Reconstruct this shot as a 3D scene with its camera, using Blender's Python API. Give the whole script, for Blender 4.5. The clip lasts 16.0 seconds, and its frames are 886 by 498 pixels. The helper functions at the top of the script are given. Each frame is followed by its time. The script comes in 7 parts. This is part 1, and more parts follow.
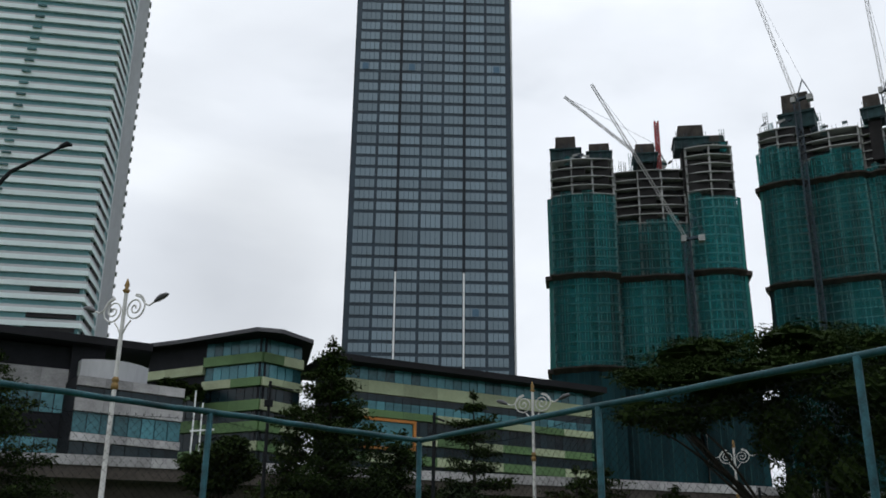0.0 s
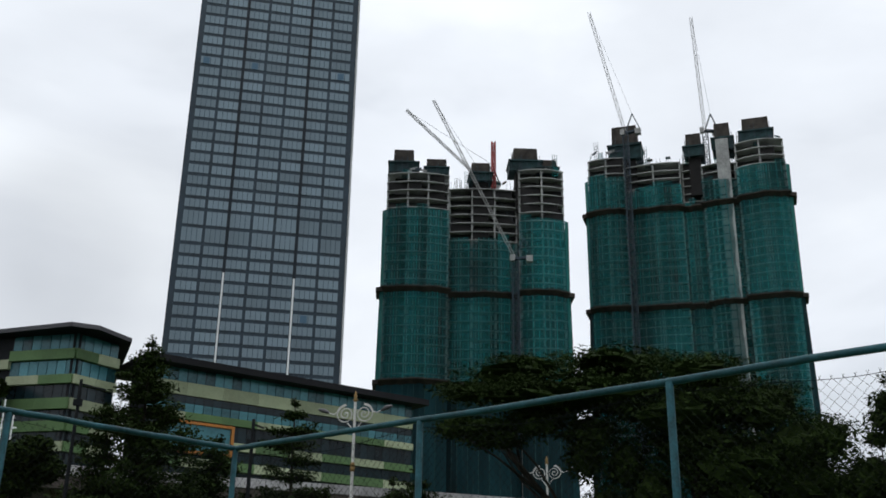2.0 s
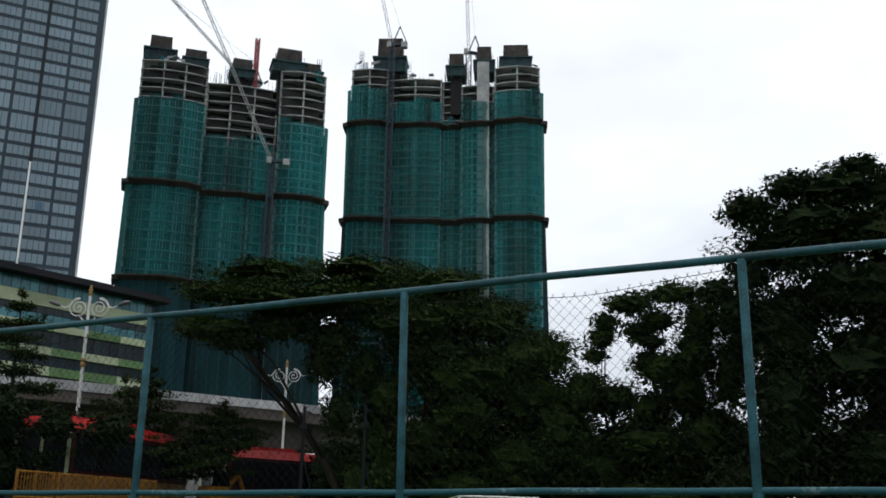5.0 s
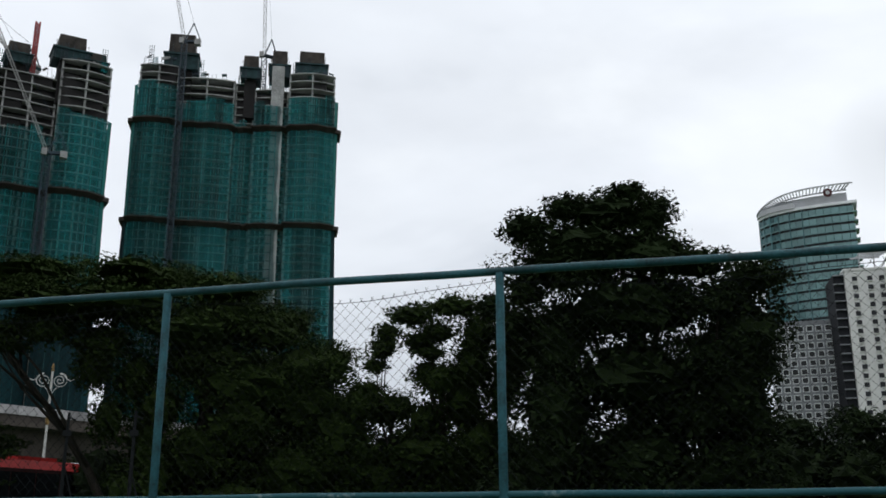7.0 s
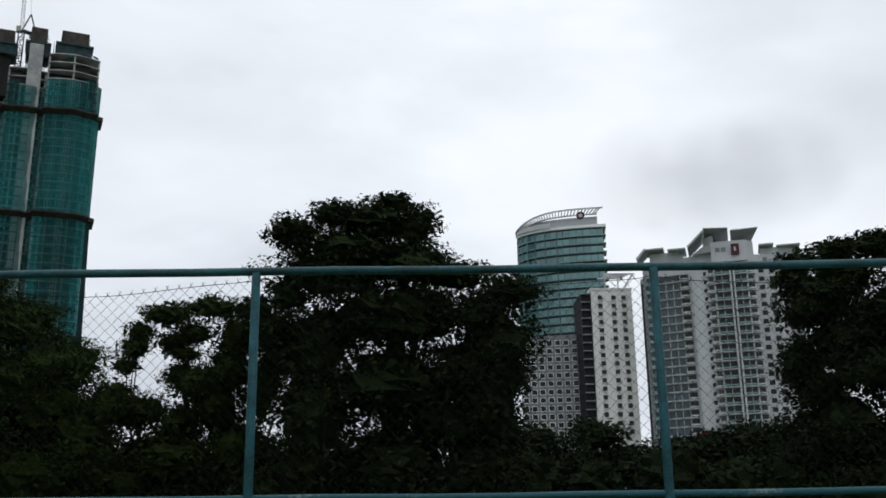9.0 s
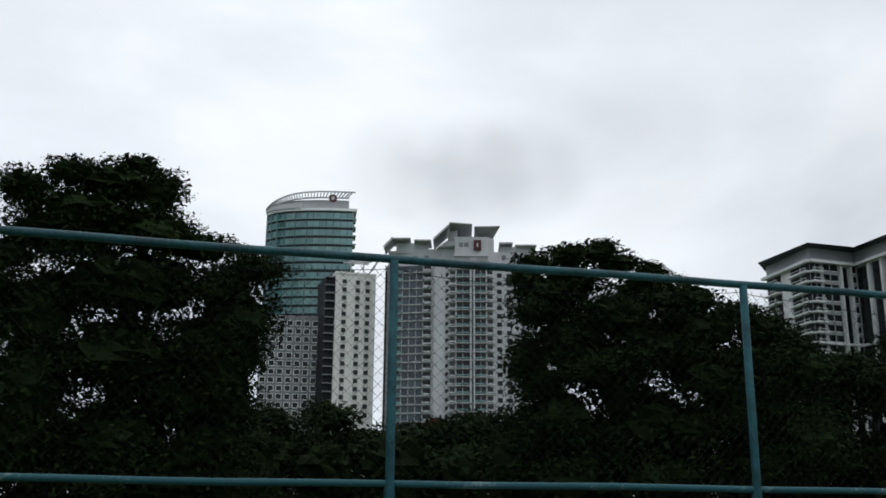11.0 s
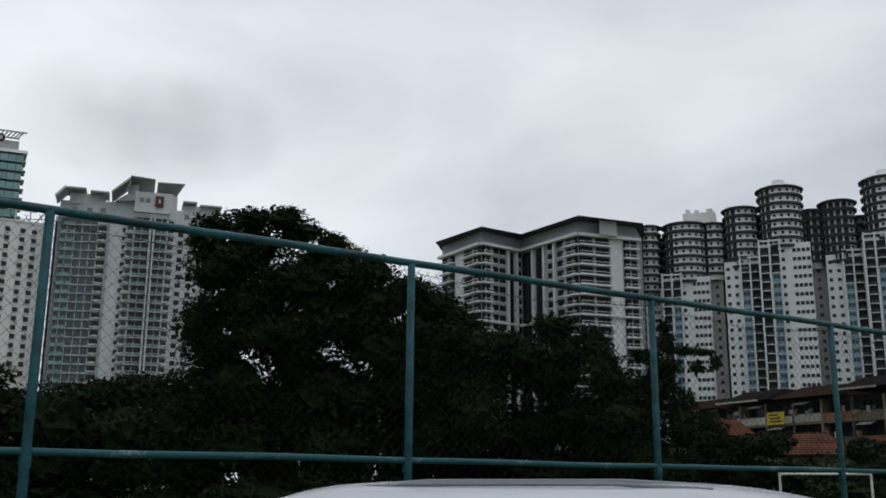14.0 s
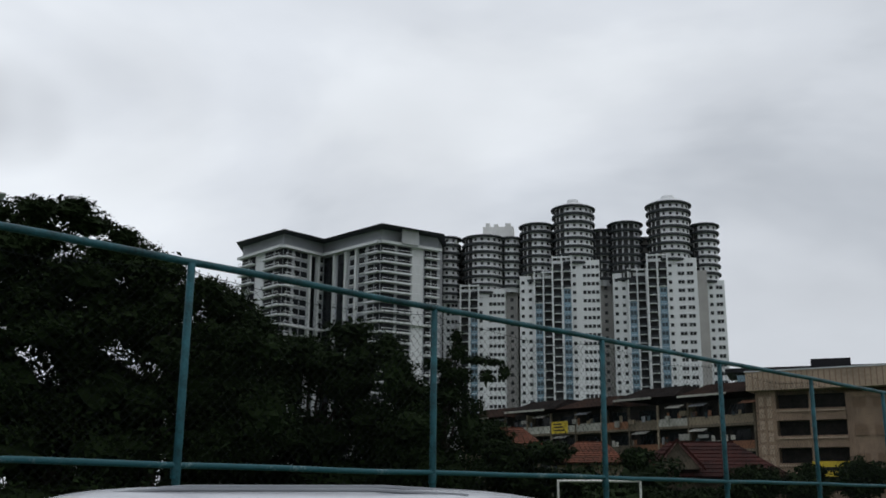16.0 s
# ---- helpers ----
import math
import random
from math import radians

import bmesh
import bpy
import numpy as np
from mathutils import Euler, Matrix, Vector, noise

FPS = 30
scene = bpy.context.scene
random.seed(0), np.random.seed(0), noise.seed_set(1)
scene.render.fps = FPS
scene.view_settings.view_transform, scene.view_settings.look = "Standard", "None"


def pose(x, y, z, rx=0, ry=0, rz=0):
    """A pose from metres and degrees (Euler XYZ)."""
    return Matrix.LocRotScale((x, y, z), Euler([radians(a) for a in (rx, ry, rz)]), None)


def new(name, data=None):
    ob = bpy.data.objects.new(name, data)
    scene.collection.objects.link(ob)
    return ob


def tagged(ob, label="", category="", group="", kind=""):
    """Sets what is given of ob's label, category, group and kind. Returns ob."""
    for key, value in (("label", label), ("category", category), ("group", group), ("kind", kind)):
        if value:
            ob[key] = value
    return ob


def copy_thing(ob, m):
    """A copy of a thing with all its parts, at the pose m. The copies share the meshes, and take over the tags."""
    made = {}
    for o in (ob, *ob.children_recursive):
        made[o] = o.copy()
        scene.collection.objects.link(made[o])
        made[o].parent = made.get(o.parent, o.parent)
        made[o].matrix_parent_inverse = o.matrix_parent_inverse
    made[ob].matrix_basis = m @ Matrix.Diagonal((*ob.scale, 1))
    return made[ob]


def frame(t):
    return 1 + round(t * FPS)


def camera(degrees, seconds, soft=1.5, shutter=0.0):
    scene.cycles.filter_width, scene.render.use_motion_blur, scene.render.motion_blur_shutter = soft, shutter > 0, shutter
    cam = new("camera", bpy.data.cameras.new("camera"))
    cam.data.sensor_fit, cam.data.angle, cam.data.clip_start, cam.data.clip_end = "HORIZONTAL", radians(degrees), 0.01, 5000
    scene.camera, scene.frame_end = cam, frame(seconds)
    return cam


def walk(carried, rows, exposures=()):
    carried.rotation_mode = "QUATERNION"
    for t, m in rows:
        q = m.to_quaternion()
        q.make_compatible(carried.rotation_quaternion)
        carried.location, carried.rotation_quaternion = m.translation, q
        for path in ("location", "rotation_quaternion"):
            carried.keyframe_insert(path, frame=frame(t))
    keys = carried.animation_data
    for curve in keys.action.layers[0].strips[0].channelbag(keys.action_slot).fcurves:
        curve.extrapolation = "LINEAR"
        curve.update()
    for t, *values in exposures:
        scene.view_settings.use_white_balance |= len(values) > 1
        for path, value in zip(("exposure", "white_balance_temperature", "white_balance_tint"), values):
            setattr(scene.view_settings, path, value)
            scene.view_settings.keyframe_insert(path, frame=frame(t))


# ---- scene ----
cam = camera(47.82, 16.0, soft=1.7)
PATH = [
    (0, pose(0.053, 0.229, 1.565, 109.983, -0.591, -0.200)),
    (0.5, pose(0.063, 0.243, 1.573, 110.162, -0.632, -2.797)),
    (1, pose(0.065, 0.265, 1.581, 110.303, -0.665, -5.351)),
    (1.5, pose(0.063, 0.293, 1.591, 110.450, -0.690, -7.932)),
    (2, pose(0.063, 0.325, 1.600, 110.644, -0.802, -10.482)),
    (2.5, pose(0.062, 0.357, 1.610, 110.823, -0.829, -12.984)),
    (3, pose(0.063, 0.384, 1.621, 110.734, -0.876, -15.489)),
    (3.2, pose(0.064, 0.392, 1.624, 110.455, -0.783, -16.474)),
    (5.3, pose(0.160, 0.334, 1.599, 105.126, -0.811, -27.348)),
    (5.5, pose(0.171, 0.320, 1.597, 105.289, -0.742, -29.012)),
    (6, pose(0.195, 0.290, 1.589, 105.723, -0.415, -32.798)),
    (6.5, pose(0.216, 0.263, 1.581, 105.941, -0.004, -35.278)),
    (7, pose(0.233, 0.242, 1.574, 106.117, 0.107, -37.499)),
    (7.5, pose(0.246, 0.230, 1.569, 106.274, 0.318, -40.397)),
    (8, pose(0.256, 0.224, 1.566, 106.374, 0.542, -43.751)),
    (8.5, pose(0.264, 0.221, 1.564, 106.397, 0.630, -47.460)),
    (9, pose(0.271, 0.219, 1.562, 106.346, 0.760, -51.201)),
    (9.5, pose(0.280, 0.217, 1.566, 106.225, 0.679, -54.997)),
    (9.7, pose(0.284, 0.217, 1.568, 106.089, 0.772, -56.613)),
    (11.8, pose(0.378, 0.223, 1.621, 104.686, -0.393, -71.326)),
    (12, pose(0.384, 0.222, 1.620, 104.491, -0.115, -72.428)),
    (12.5, pose(0.398, 0.219, 1.618, 103.837, -0.127, -75.490)),
    (13, pose(0.413, 0.208, 1.621, 103.328, 0.124, -78.490)),
    (13.5, pose(0.425, 0.191, 1.627, 103.281, -0.166, -81.715)),
    (14, pose(0.434, 0.168, 1.635, 103.467, -0.338, -84.837)),
    (14.5, pose(0.439, 0.141, 1.642, 103.682, -0.385, -87.925)),
    (15, pose(0.438, 0.109, 1.641, 103.844, -0.524, -90.914)),
    (15.5, pose(0.434, 0.075, 1.639, 103.918, -0.488, -93.682)),
    (16, pose(0.429, 0.039, 1.636, 103.863, -0.398, -96.436)),
]
walk(cam, PATH, [(0.0, 0.0), (3.2, 0.0), (5.3, 0.2), (6.0, 0.0), (9.0, -0.04), (12.0, -0.02), (12.6, -0.04), (13.4, -0.18), (15.0, -0.16), (16.0, -0.12)])

# ---- world and light ----
def sky_world():
    w = bpy.data.worlds.new("overcast_sky")
    scene.world = w
    w.use_nodes = True
    nt = w.node_tree
    nt.nodes.clear()
    N, L = nt.nodes.new, nt.links.new
    out, bg = N("ShaderNodeOutputWorld"), N("ShaderNodeBackground")
    sky = N("ShaderNodeTexSky")
    sky.sky_type = "NISHITA"
    sky.sun_disc = False
    sky.sun_elevation, sky.sun_rotation = radians(60), radians(35)
    sky.air_density, sky.dust_density = 1.0, 3.0
    tc = N("ShaderNodeTexCoord")
    mp = N("ShaderNodeMapping")
    mp.inputs["Scale"].default_value = (1.0, 1.0, 2.3)
    mp.inputs["Location"].default_value = (0.35, 0.1, 0.62)
    L(tc.outputs["Generated"], mp.inputs["Vector"])
    big = N("ShaderNodeTexNoise")
    big.inputs["Scale"].default_value, big.inputs["Detail"].default_value = 1.9, 5.0
    big.inputs["Roughness"].default_value, big.inputs["Distortion"].default_value = 0.5, 0.35
    L(mp.outputs["Vector"], big.inputs["Vector"])
    ramp = N("ShaderNodeValToRGB")
    ramp.color_ramp.interpolation = "EASE"
    e = ramp.color_ramp.elements
    e[0].position, e[0].color = 0.30, (0.6, 0.645, 0.71, 1)
    e[1].position, e[1].color = 0.62, (0.87, 0.915, 0.97, 1)
    m = e.new(0.46)
    m.color = (0.775, 0.82, 0.885, 1)
    L(big.outputs["Fac"], ramp.inputs["Fac"])
    fine = N("ShaderNodeTexNoise")
    fine.inputs["Scale"].default_value, fine.inputs["Detail"].default_value = 4.5, 5.0
    L(mp.outputs["Vector"], fine.inputs["Vector"])

    def lobe(az, el, inner, outer, lo, hi, ragged=0.0):
        """A value that goes from hi at the direction to lo away from it."""
        dot = N("ShaderNodeVectorMath")
        dot.operation = "DOT_PRODUCT"
        a_, e_ = radians(az), radians(el)
        dot.inputs[1].default_value = (-math.sin(a_) * math.cos(e_), math.cos(a_) * math.cos(e_), math.sin(e_))
        L(tc.outputs["Generated"], dot.inputs[0])
        src = dot.outputs["Value"]
        if ragged:
            ma = N("ShaderNodeMath")
            ma.operation = "MULTIPLY_ADD"
            ma.inputs[1].default_value = ragged
            L(fine.outputs["Fac"], ma.inputs[0])
            L(src, ma.inputs[2])
            src = ma.outputs[0]
        r_ = N("ShaderNodeMapRange")
        r_.interpolation_type = "SMOOTHERSTEP"
        r_.inputs["From Min"].default_value = math.cos(radians(outer)) + ragged * 0.5
        r_.inputs["From Max"].default_value = math.cos(radians(inner)) + ragged * 0.5
        r_.inputs["To Min"].default_value, r_.inputs["To Max"].default_value = lo, hi
        L(src, r_.inputs["Value"])
        return r_.outputs["Result"]

    # glow of the veiled sun, and three grey cloud banks
    tone = lobe(-28, 38, 12, 100, 0.83, 1.12)
    for az, el, i_, o_, dark, rag in ((8, 18.5, 1, 10.5, 0.84, 0.008), (14, 17.5, 1, 8, 0.9, 0.008), (-63.0, 19.6, 0.2, 3.6, 0.9, 0.004), (-65.6, 19.2, 0.2, 3.8, 0.88, 0.004), (-68.2, 19.5, 0.2, 4.2, 0.86, 0.004), (-71.0, 19.8, 0.2, 4.0, 0.88, 0.004), (-77.5, 20.5, 0.5, 6, 0.93, 0.006), (-93, 17, 0.5, 7, 0.93, 0.006), (-84, 30, 2, 20, 0.95, 0.03)):
        mu = N("ShaderNodeMath")
        mu.operation = "MULTIPLY"
        L(tone, mu.inputs[0])
        L(lobe(az, el, i_, o_, 1.0, dark, rag), mu.inputs[1])
        tone = mu.outputs[0]
    # soft mottling of the cloud layer
    mr = N("ShaderNodeMapRange")
    mr.inputs["From Min"].default_value, mr.inputs["From Max"].default_value = 0.3, 0.7
    mr.inputs["To Min"].default_value, mr.inputs["To Max"].default_value = 0.925, 1.045
    L(fine.outputs["Fac"], mr.inputs["Value"])
    mu = N("ShaderNodeMath")
    mu.operation = "MULTIPLY"
    L(tone, mu.inputs[0])
    L(mr.outputs["Result"], mu.inputs[1])
    tone = mu.outputs[0]
    # an overcast sky is brightest overhead
    sep = N("ShaderNodeSeparateXYZ")
    L(tc.outputs["Generated"], sep.inputs[0])
    up = N("ShaderNodeMapRange")
    up.interpolation_type = "SMOOTHSTEP"
    up.inputs["From Min"].default_value, up.inputs["From Max"].default_value = 0.6, 1.0
    up.inputs["To Min"].default_value, up.inputs["To Max"].default_value = 1.0, 1.9
    L(sep.outputs["Z"], up.inputs["Value"])
    mu = N("ShaderNodeMath")
    mu.operation = "MULTIPLY"
    L(tone, mu.inputs[0])
    L(up.outputs["Result"], mu.inputs[1])
    tone = mu.outputs[0]
    sc = N("ShaderNodeVectorMath")
    sc.operation = "SCALE"
    L(ramp.outputs["Color"], sc.inputs[0])
    L(tone, sc.inputs["Scale"])
    k = N("ShaderNodeVectorMath")
    k.operation = "SCALE"
    k.inputs["Scale"].default_value = 10.0
    L(sc.outputs["Vector"], k.inputs[0])
    mix = N("ShaderNodeMix")
    mix.data_type = "RGBA"
    mix.inputs["Factor"].default_value = 0.97
    L(sky.outputs["Color"], mix.inputs["A"])
    L(k.outputs["Vector"], mix.inputs["B"])
    L(mix.outputs["Result"], bg.inputs["Color"])
    bg.inputs["Strength"].default_value = 0.1
    L(bg.outputs["Background"], out.inputs["Surface"])


sky_world()
sun = new("sun", bpy.data.lights.new("sun", "SUN"))
sun.data.energy, sun.data.angle, sun.data.color = 0.5, radians(40), (1.0, 0.97, 0.92)
sun.matrix_world = pose(0, 0, 100, 30, 0, -35)


# ---- materials ----
def mat(name, col, rough=0.7, metal=0.0, var=0.15, scale=1.0, fine=18.0, bump=0.15, island=0.0, rnd=0.0, spec=0.4, stain=None, stretch=(1, 1, 1), trans=0.0):
    m = bpy.data.materials.new(name)
    m.use_nodes = True
    nt = m.node_tree
    N, L = nt.nodes.new, nt.links.new
    b = nt.nodes["Principled BSDF"]
    b.inputs["Roughness"].default_value, b.inputs["Metallic"].default_value = rough, metal
    b.inputs["Specular IOR Level"].default_value = spec
    tc, mp = N("ShaderNodeTexCoord"), N("ShaderNodeMapping")
    mp.inputs["Scale"].default_value = stretch
    L(tc.outputs["Object"], mp.inputs["Vector"])
    n1, n2 = N("ShaderNodeTexNoise"), N("ShaderNodeTexNoise")
    n1.inputs["Scale"].default_value, n1.inputs["Detail"].default_value = scale, 4
    n2.inputs["Scale"].default_value, n2.inputs["Detail"].default_value = fine, 3
    L(mp.outputs["Vector"], n1.inputs["Vector"])
    L(mp.outputs["Vector"], n2.inputs["Vector"])
    add = N("ShaderNodeMath")
    add.operation = "MULTIPLY_ADD"
    add.inputs[1].default_value = 0.5
    L(n2.outputs["Fac"], add.inputs[0])
    L(n1.outputs["Fac"], add.inputs[2])
    last = add.outputs[0]
    for src, amt in (("island", island), ("rnd", rnd)):
        if amt:
            g = N("ShaderNodeNewGeometry") if src == "island" else N("ShaderNodeObjectInfo")
            a2 = N("ShaderNodeMath")
            a2.operation = "MULTIPLY_ADD"
            a2.inputs[1].default_value = amt
            L(g.outputs["Random Per Island" if src == "island" else "Random"], a2.inputs[0])
            L(last, a2.inputs[2])
            last = a2.outputs[0]
    top = 1.05 + island + rnd
    mr = N("ShaderNodeMapRange")
    mr.inputs["From Min"].default_value, mr.inputs["From Max"].default_value = 0.45, top
    mr.inputs["To Min"].default_value, mr.inputs["To Max"].default_value = 0, 1
    L(last, mr.inputs["Value"])
    mix = N("ShaderNodeMix")
    mix.data_type = "RGBA"
    lo = stain or tuple(c * (1 - var * 1.6) for c in col)
    hi = tuple(min(1, c * (1 + var * 0.8)) for c in col)
    mix.inputs["A"].default_value, mix.inputs["B"].default_value = (*lo, 1), (*hi, 1)
    L(mr.outputs["Result"], mix.inputs["Factor"])
    L(mix.outputs["Result"], b.inputs["Base Color"])
    if bump:
        bp = N("ShaderNodeBump")
        bp.inputs["Strength"].default_value = bump
        bp.inputs["Distance"].default_value = 0.02
        L(n2.outputs["Fac"], bp.inputs["Height"])
        L(bp.outputs["Normal"], b.inputs["Normal"])
    if trans:
        b.inputs["Transmission Weight"].default_value = trans
    return m


M = {}
M["teal_paint"] = mat("teal_paint", (0.014, 0.075, 0.092), 0.6, 0.0, 0.45, 6, 60, 0.2, spec=0.2)
M["rail_paint"] = mat("rail_paint", (0.014, 0.07, 0.085), 0.55, 0.0, 0.5, 4, 45, 0.25, spec=0.25)
M["worn_rail"] = mat("worn_rail", (0.12, 0.17, 0.18), 0.6, 0, 0.2, 2.2, 40, 0.3, spec=0.2, stain=(0.014, 0.07, 0.085))
for n_ in M["worn_rail"].node_tree.nodes:
    if n_.type == "MAP_RANGE":
        n_.inputs["From Min"].default_value, n_.inputs["From Max"].default_value = 0.84, 1.0
M["wire"] = mat("weathered_wire", (0.013, 0.016, 0.017), 0.8, 0.0, 0.3, 8, 80, 0.0, spec=0.05)
M["grass"] = mat("grass", (0.05, 0.09, 0.025), 0.9, 0, 0.5, 0.4, 8, 0.6)
# leaf colours kept below natural green, the crowns' deep shade put into them
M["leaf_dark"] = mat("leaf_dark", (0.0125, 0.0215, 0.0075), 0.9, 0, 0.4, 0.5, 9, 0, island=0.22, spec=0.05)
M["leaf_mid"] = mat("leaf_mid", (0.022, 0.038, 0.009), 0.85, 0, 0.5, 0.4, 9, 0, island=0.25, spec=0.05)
M["bark"] = mat("bark", (0.03, 0.024, 0.018), 0.95, 0, 0.4, 3, 25, 0.8, stretch=(1, 1, 0.3))
M["asphalt"] = mat("asphalt", (0.05, 0.05, 0.05), 0.9, 0, 0.25, 2, 60, 0.3)
M["concrete"] = mat("concrete", (0.27, 0.265, 0.255), 0.85, 0, 0.35, 0.25, 4, 0.2, stretch=(1, 1, 0.35))
M["white_wall"] = mat("white_wall", (0.62, 0.635, 0.65), 0.8, 0, 0.12, 0.1, 1.5, 0.1, stretch=(1, 1, 0.25))
M["grey_wall"] = mat("grey_wall", (0.3, 0.315, 0.335), 0.8, 0, 0.12, 0.1, 1.5, 0.1, stretch=(1, 1, 0.3))
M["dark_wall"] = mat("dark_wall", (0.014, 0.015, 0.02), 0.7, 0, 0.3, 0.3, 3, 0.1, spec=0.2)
M["dark_glass"] = mat("dark_glass", (0.012, 0.014, 0.017), 0.15, 0.0, 0.5, 0.2, 2, 0.0, rnd=0.6, spec=0.3)
M["green_net"] = mat("green_net", (0.01, 0.14, 0.13), 0.8, 0, 0.3, 0.08, 0.8, 0.1, stretch=(1, 1, 0.3))


M["parapet"] = mat("parapet", (0.3, 0.295, 0.29), 0.85, 0, 0.5, 0.5, 3, 0.2, rnd=0.35, stretch=(1, 1, 0.4))
M["underside"] = mat("brown_girder", (0.075, 0.062, 0.055), 0.85, 0, 0.3, 0.4, 4, 0.1)
M["white_metal"] = mat("white_metal", (0.6, 0.6, 0.58), 0.5, 0, 0.2, 1.5, 20, 0.05)
M["gold"] = mat("gilt_paint", (0.24, 0.15, 0.05), 0.5, 0.3, 0.2, 3, 20, 0.05)
M["lamp_head"] = mat("lamp_head", (0.08, 0.08, 0.085), 0.45, 0.2, 0.2, 3, 20, 0.05)
M["dark_metal"] = mat("dark_metal", (0.008, 0.01, 0.012), 0.7, 0.0, 0.3, 3, 20, 0.05, spec=0.15)
M["bus_red"] = mat("bus_red", (0.36, 0.018, 0.016), 0.5, 0, 0.3, 0.8, 10, 0.03, spec=0.2)
M["bus_yellow"] = mat("bus_yellow", (0.22, 0.12, 0.04), 0.55, 0, 0.5, 0.8, 10, 0.03)
M["bus_dark"] = mat("bus_dark", (0.05, 0.012, 0.012), 0.5, 0, 0.3, 0.8, 10, 0.03, spec=0.2)
M["rubber"] = mat("rubber", (0.012, 0.012, 0.012), 0.85, 0, 0.2, 5, 40, 0.1)
M["barrier_yellow"] = mat("barrier_yellow", (0.3, 0.13, 0.02), 0.6, 0, 0.4, 2, 12, 0.05, spec=0.2)
M["hoarding"] = mat("hoarding", (0.4, 0.39, 0.38), 0.8, 0, 0.5, 0.6, 4, 0.1, rnd=0.5)
M["car_paint"] = mat("car_paint", (0.4, 0.42, 0.45), 0.25, 0.35, 0.08, 2, 200, 0.0, spec=0.5)
M["tower_teal"] = mat("tower_teal_glass", (0.1, 0.27, 0.29), 0.3, 0.1, 0.4, 0.06, 1, 0.0, rnd=0.3, spec=0.5)
M["pale_cyan"] = mat("pale_cyan_band", (0.7, 0.8, 0.81), 0.6, 0, 0.12, 0.1, 2, 0.05, rnd=0.2, stretch=(1, 1, 0.5))
M["band_white"] = mat("band_white", (0.8, 0.83, 0.84), 0.6, 0, 0.1, 0.1, 2, 0.05, rnd=0.2, stretch=(1, 1, 0.5))
M["teal_glass"] = mat("teal_glass", (0.065, 0.165, 0.175), 0.25, 0.2, 0.5, 0.06, 1, 0.0, rnd=0.6, spec=0.5)
M["pane"] = mat("coated_pane", (0.175, 0.24, 0.285), 0.35, 0.35, 0.3, 0.1, 2.2, 0.0, rnd=0.6, spec=0.6, stretch=(2.5, 1, 0.05))
M["pane_blue"] = mat("blue_pane", (0.06, 0.13, 0.2), 0.3, 0.4, 0.2, 0.2, 2, 0.0, spec=0.7)
M["spandrel"] = mat("spandrel", (0.022, 0.042, 0.062), 0.4, 0.1, 0.3, 0.15, 2, 0.0, spec=0.4)
M["green_panel"] = mat("green_panel", (0.1, 0.185, 0.07), 0.6, 0, 0.3, 0.2, 2, 0.05, rnd=0.6)
M["cream_panel"] = mat("cream_panel", (0.4, 0.45, 0.29), 0.6, 0, 0.3, 0.2, 2, 0.05, rnd=0.6)
M["dim_glass"] = mat("dim_glass", (0.012, 0.028, 0.036), 0.2, 0.1, 0.5, 0.2, 2, 0.0, rnd=0.6, spec=0.4)
M["groove"] = mat("groove_blue", (0.008, 0.016, 0.026), 0.5, 0, 0.3, 0.2, 2, 0.0, spec=0.3)
M["roof_dark"] = mat("roof_dark", (0.012, 0.012, 0.015), 0.7, 0.0, 0.3, 0.2, 2, 0.05, spec=0.2)
M["cyan_glass"] = mat("cyan_glass", (0.06, 0.2, 0.235), 0.2, 0.2, 0.6, 0.15, 2, 0.0, rnd=0.8, spec=0.5)
M["raw_concrete"] = mat("raw_concrete", (0.38, 0.385, 0.385), 0.9, 0, 0.4, 0.15, 2, 0.1)
# near-black that stands in for shade inside openings and unfinished floors
M["interior_shade"] = mat("interior_shade", (0.02, 0.02, 0.022), 0.9, 0, 0.4, 0.2, 2, 0.0)
M["formwork"] = mat("formwork", (0.05, 0.042, 0.036), 0.85, 0, 0.5, 0.4, 3, 0.1)
M["platform"] = mat("catch_platform", (0.045, 0.035, 0.03), 0.9, 0, 0.5, 0.4, 4, 0.1)
M["crane_white"] = mat("crane_white", (0.36, 0.36, 0.36), 0.5, 0, 0.3, 0.3, 3, 0.0)
M["crane_dark"] = mat("crane_dark", (0.018, 0.036, 0.055), 0.5, 0, 0.3, 0.3, 3, 0.0)
M["crane_red"] = mat("crane_red", (0.3, 0.03, 0.03), 0.5, 0, 0.3, 0.3, 3, 0.0)
M["light_teal"] = mat("light_teal_glass", (0.14, 0.26, 0.26), 0.2, 0.35, 0.3, 0.1, 1.5, 0.0, rnd=0.5, spec=0.8)
M["beige"] = mat("beige_wall", (0.25, 0.175, 0.125), 0.85, 0, 0.3, 0.3, 3, 0.1, stretch=(1, 1, 0.4))
M["old_cream"] = mat("old_cream", (0.2, 0.16, 0.115), 0.9, 0, 0.7, 0.6, 4, 0.1, rnd=0.9)
M["old_roof"] = mat("old_roof", (0.012, 0.009, 0.008), 0.95, 0, 0.6, 0.5, 5, 0.2, spec=0.03)
M["flats_roof"] = mat("weathered_roof", (0.02, 0.011, 0.008), 0.95, 0, 0.7, 0.4, 4, 0.2, spec=0.03)
M["red_tile"] = mat("red_tile", (0.034, 0.009, 0.007), 0.9, 0, 0.6, 0.5, 6, 0.2, rnd=0.12, spec=0.15)
M["banner"] = mat("yellow_banner", (0.55, 0.4, 0.03), 0.7, 0, 0.15, 0.6, 5, 0.0)
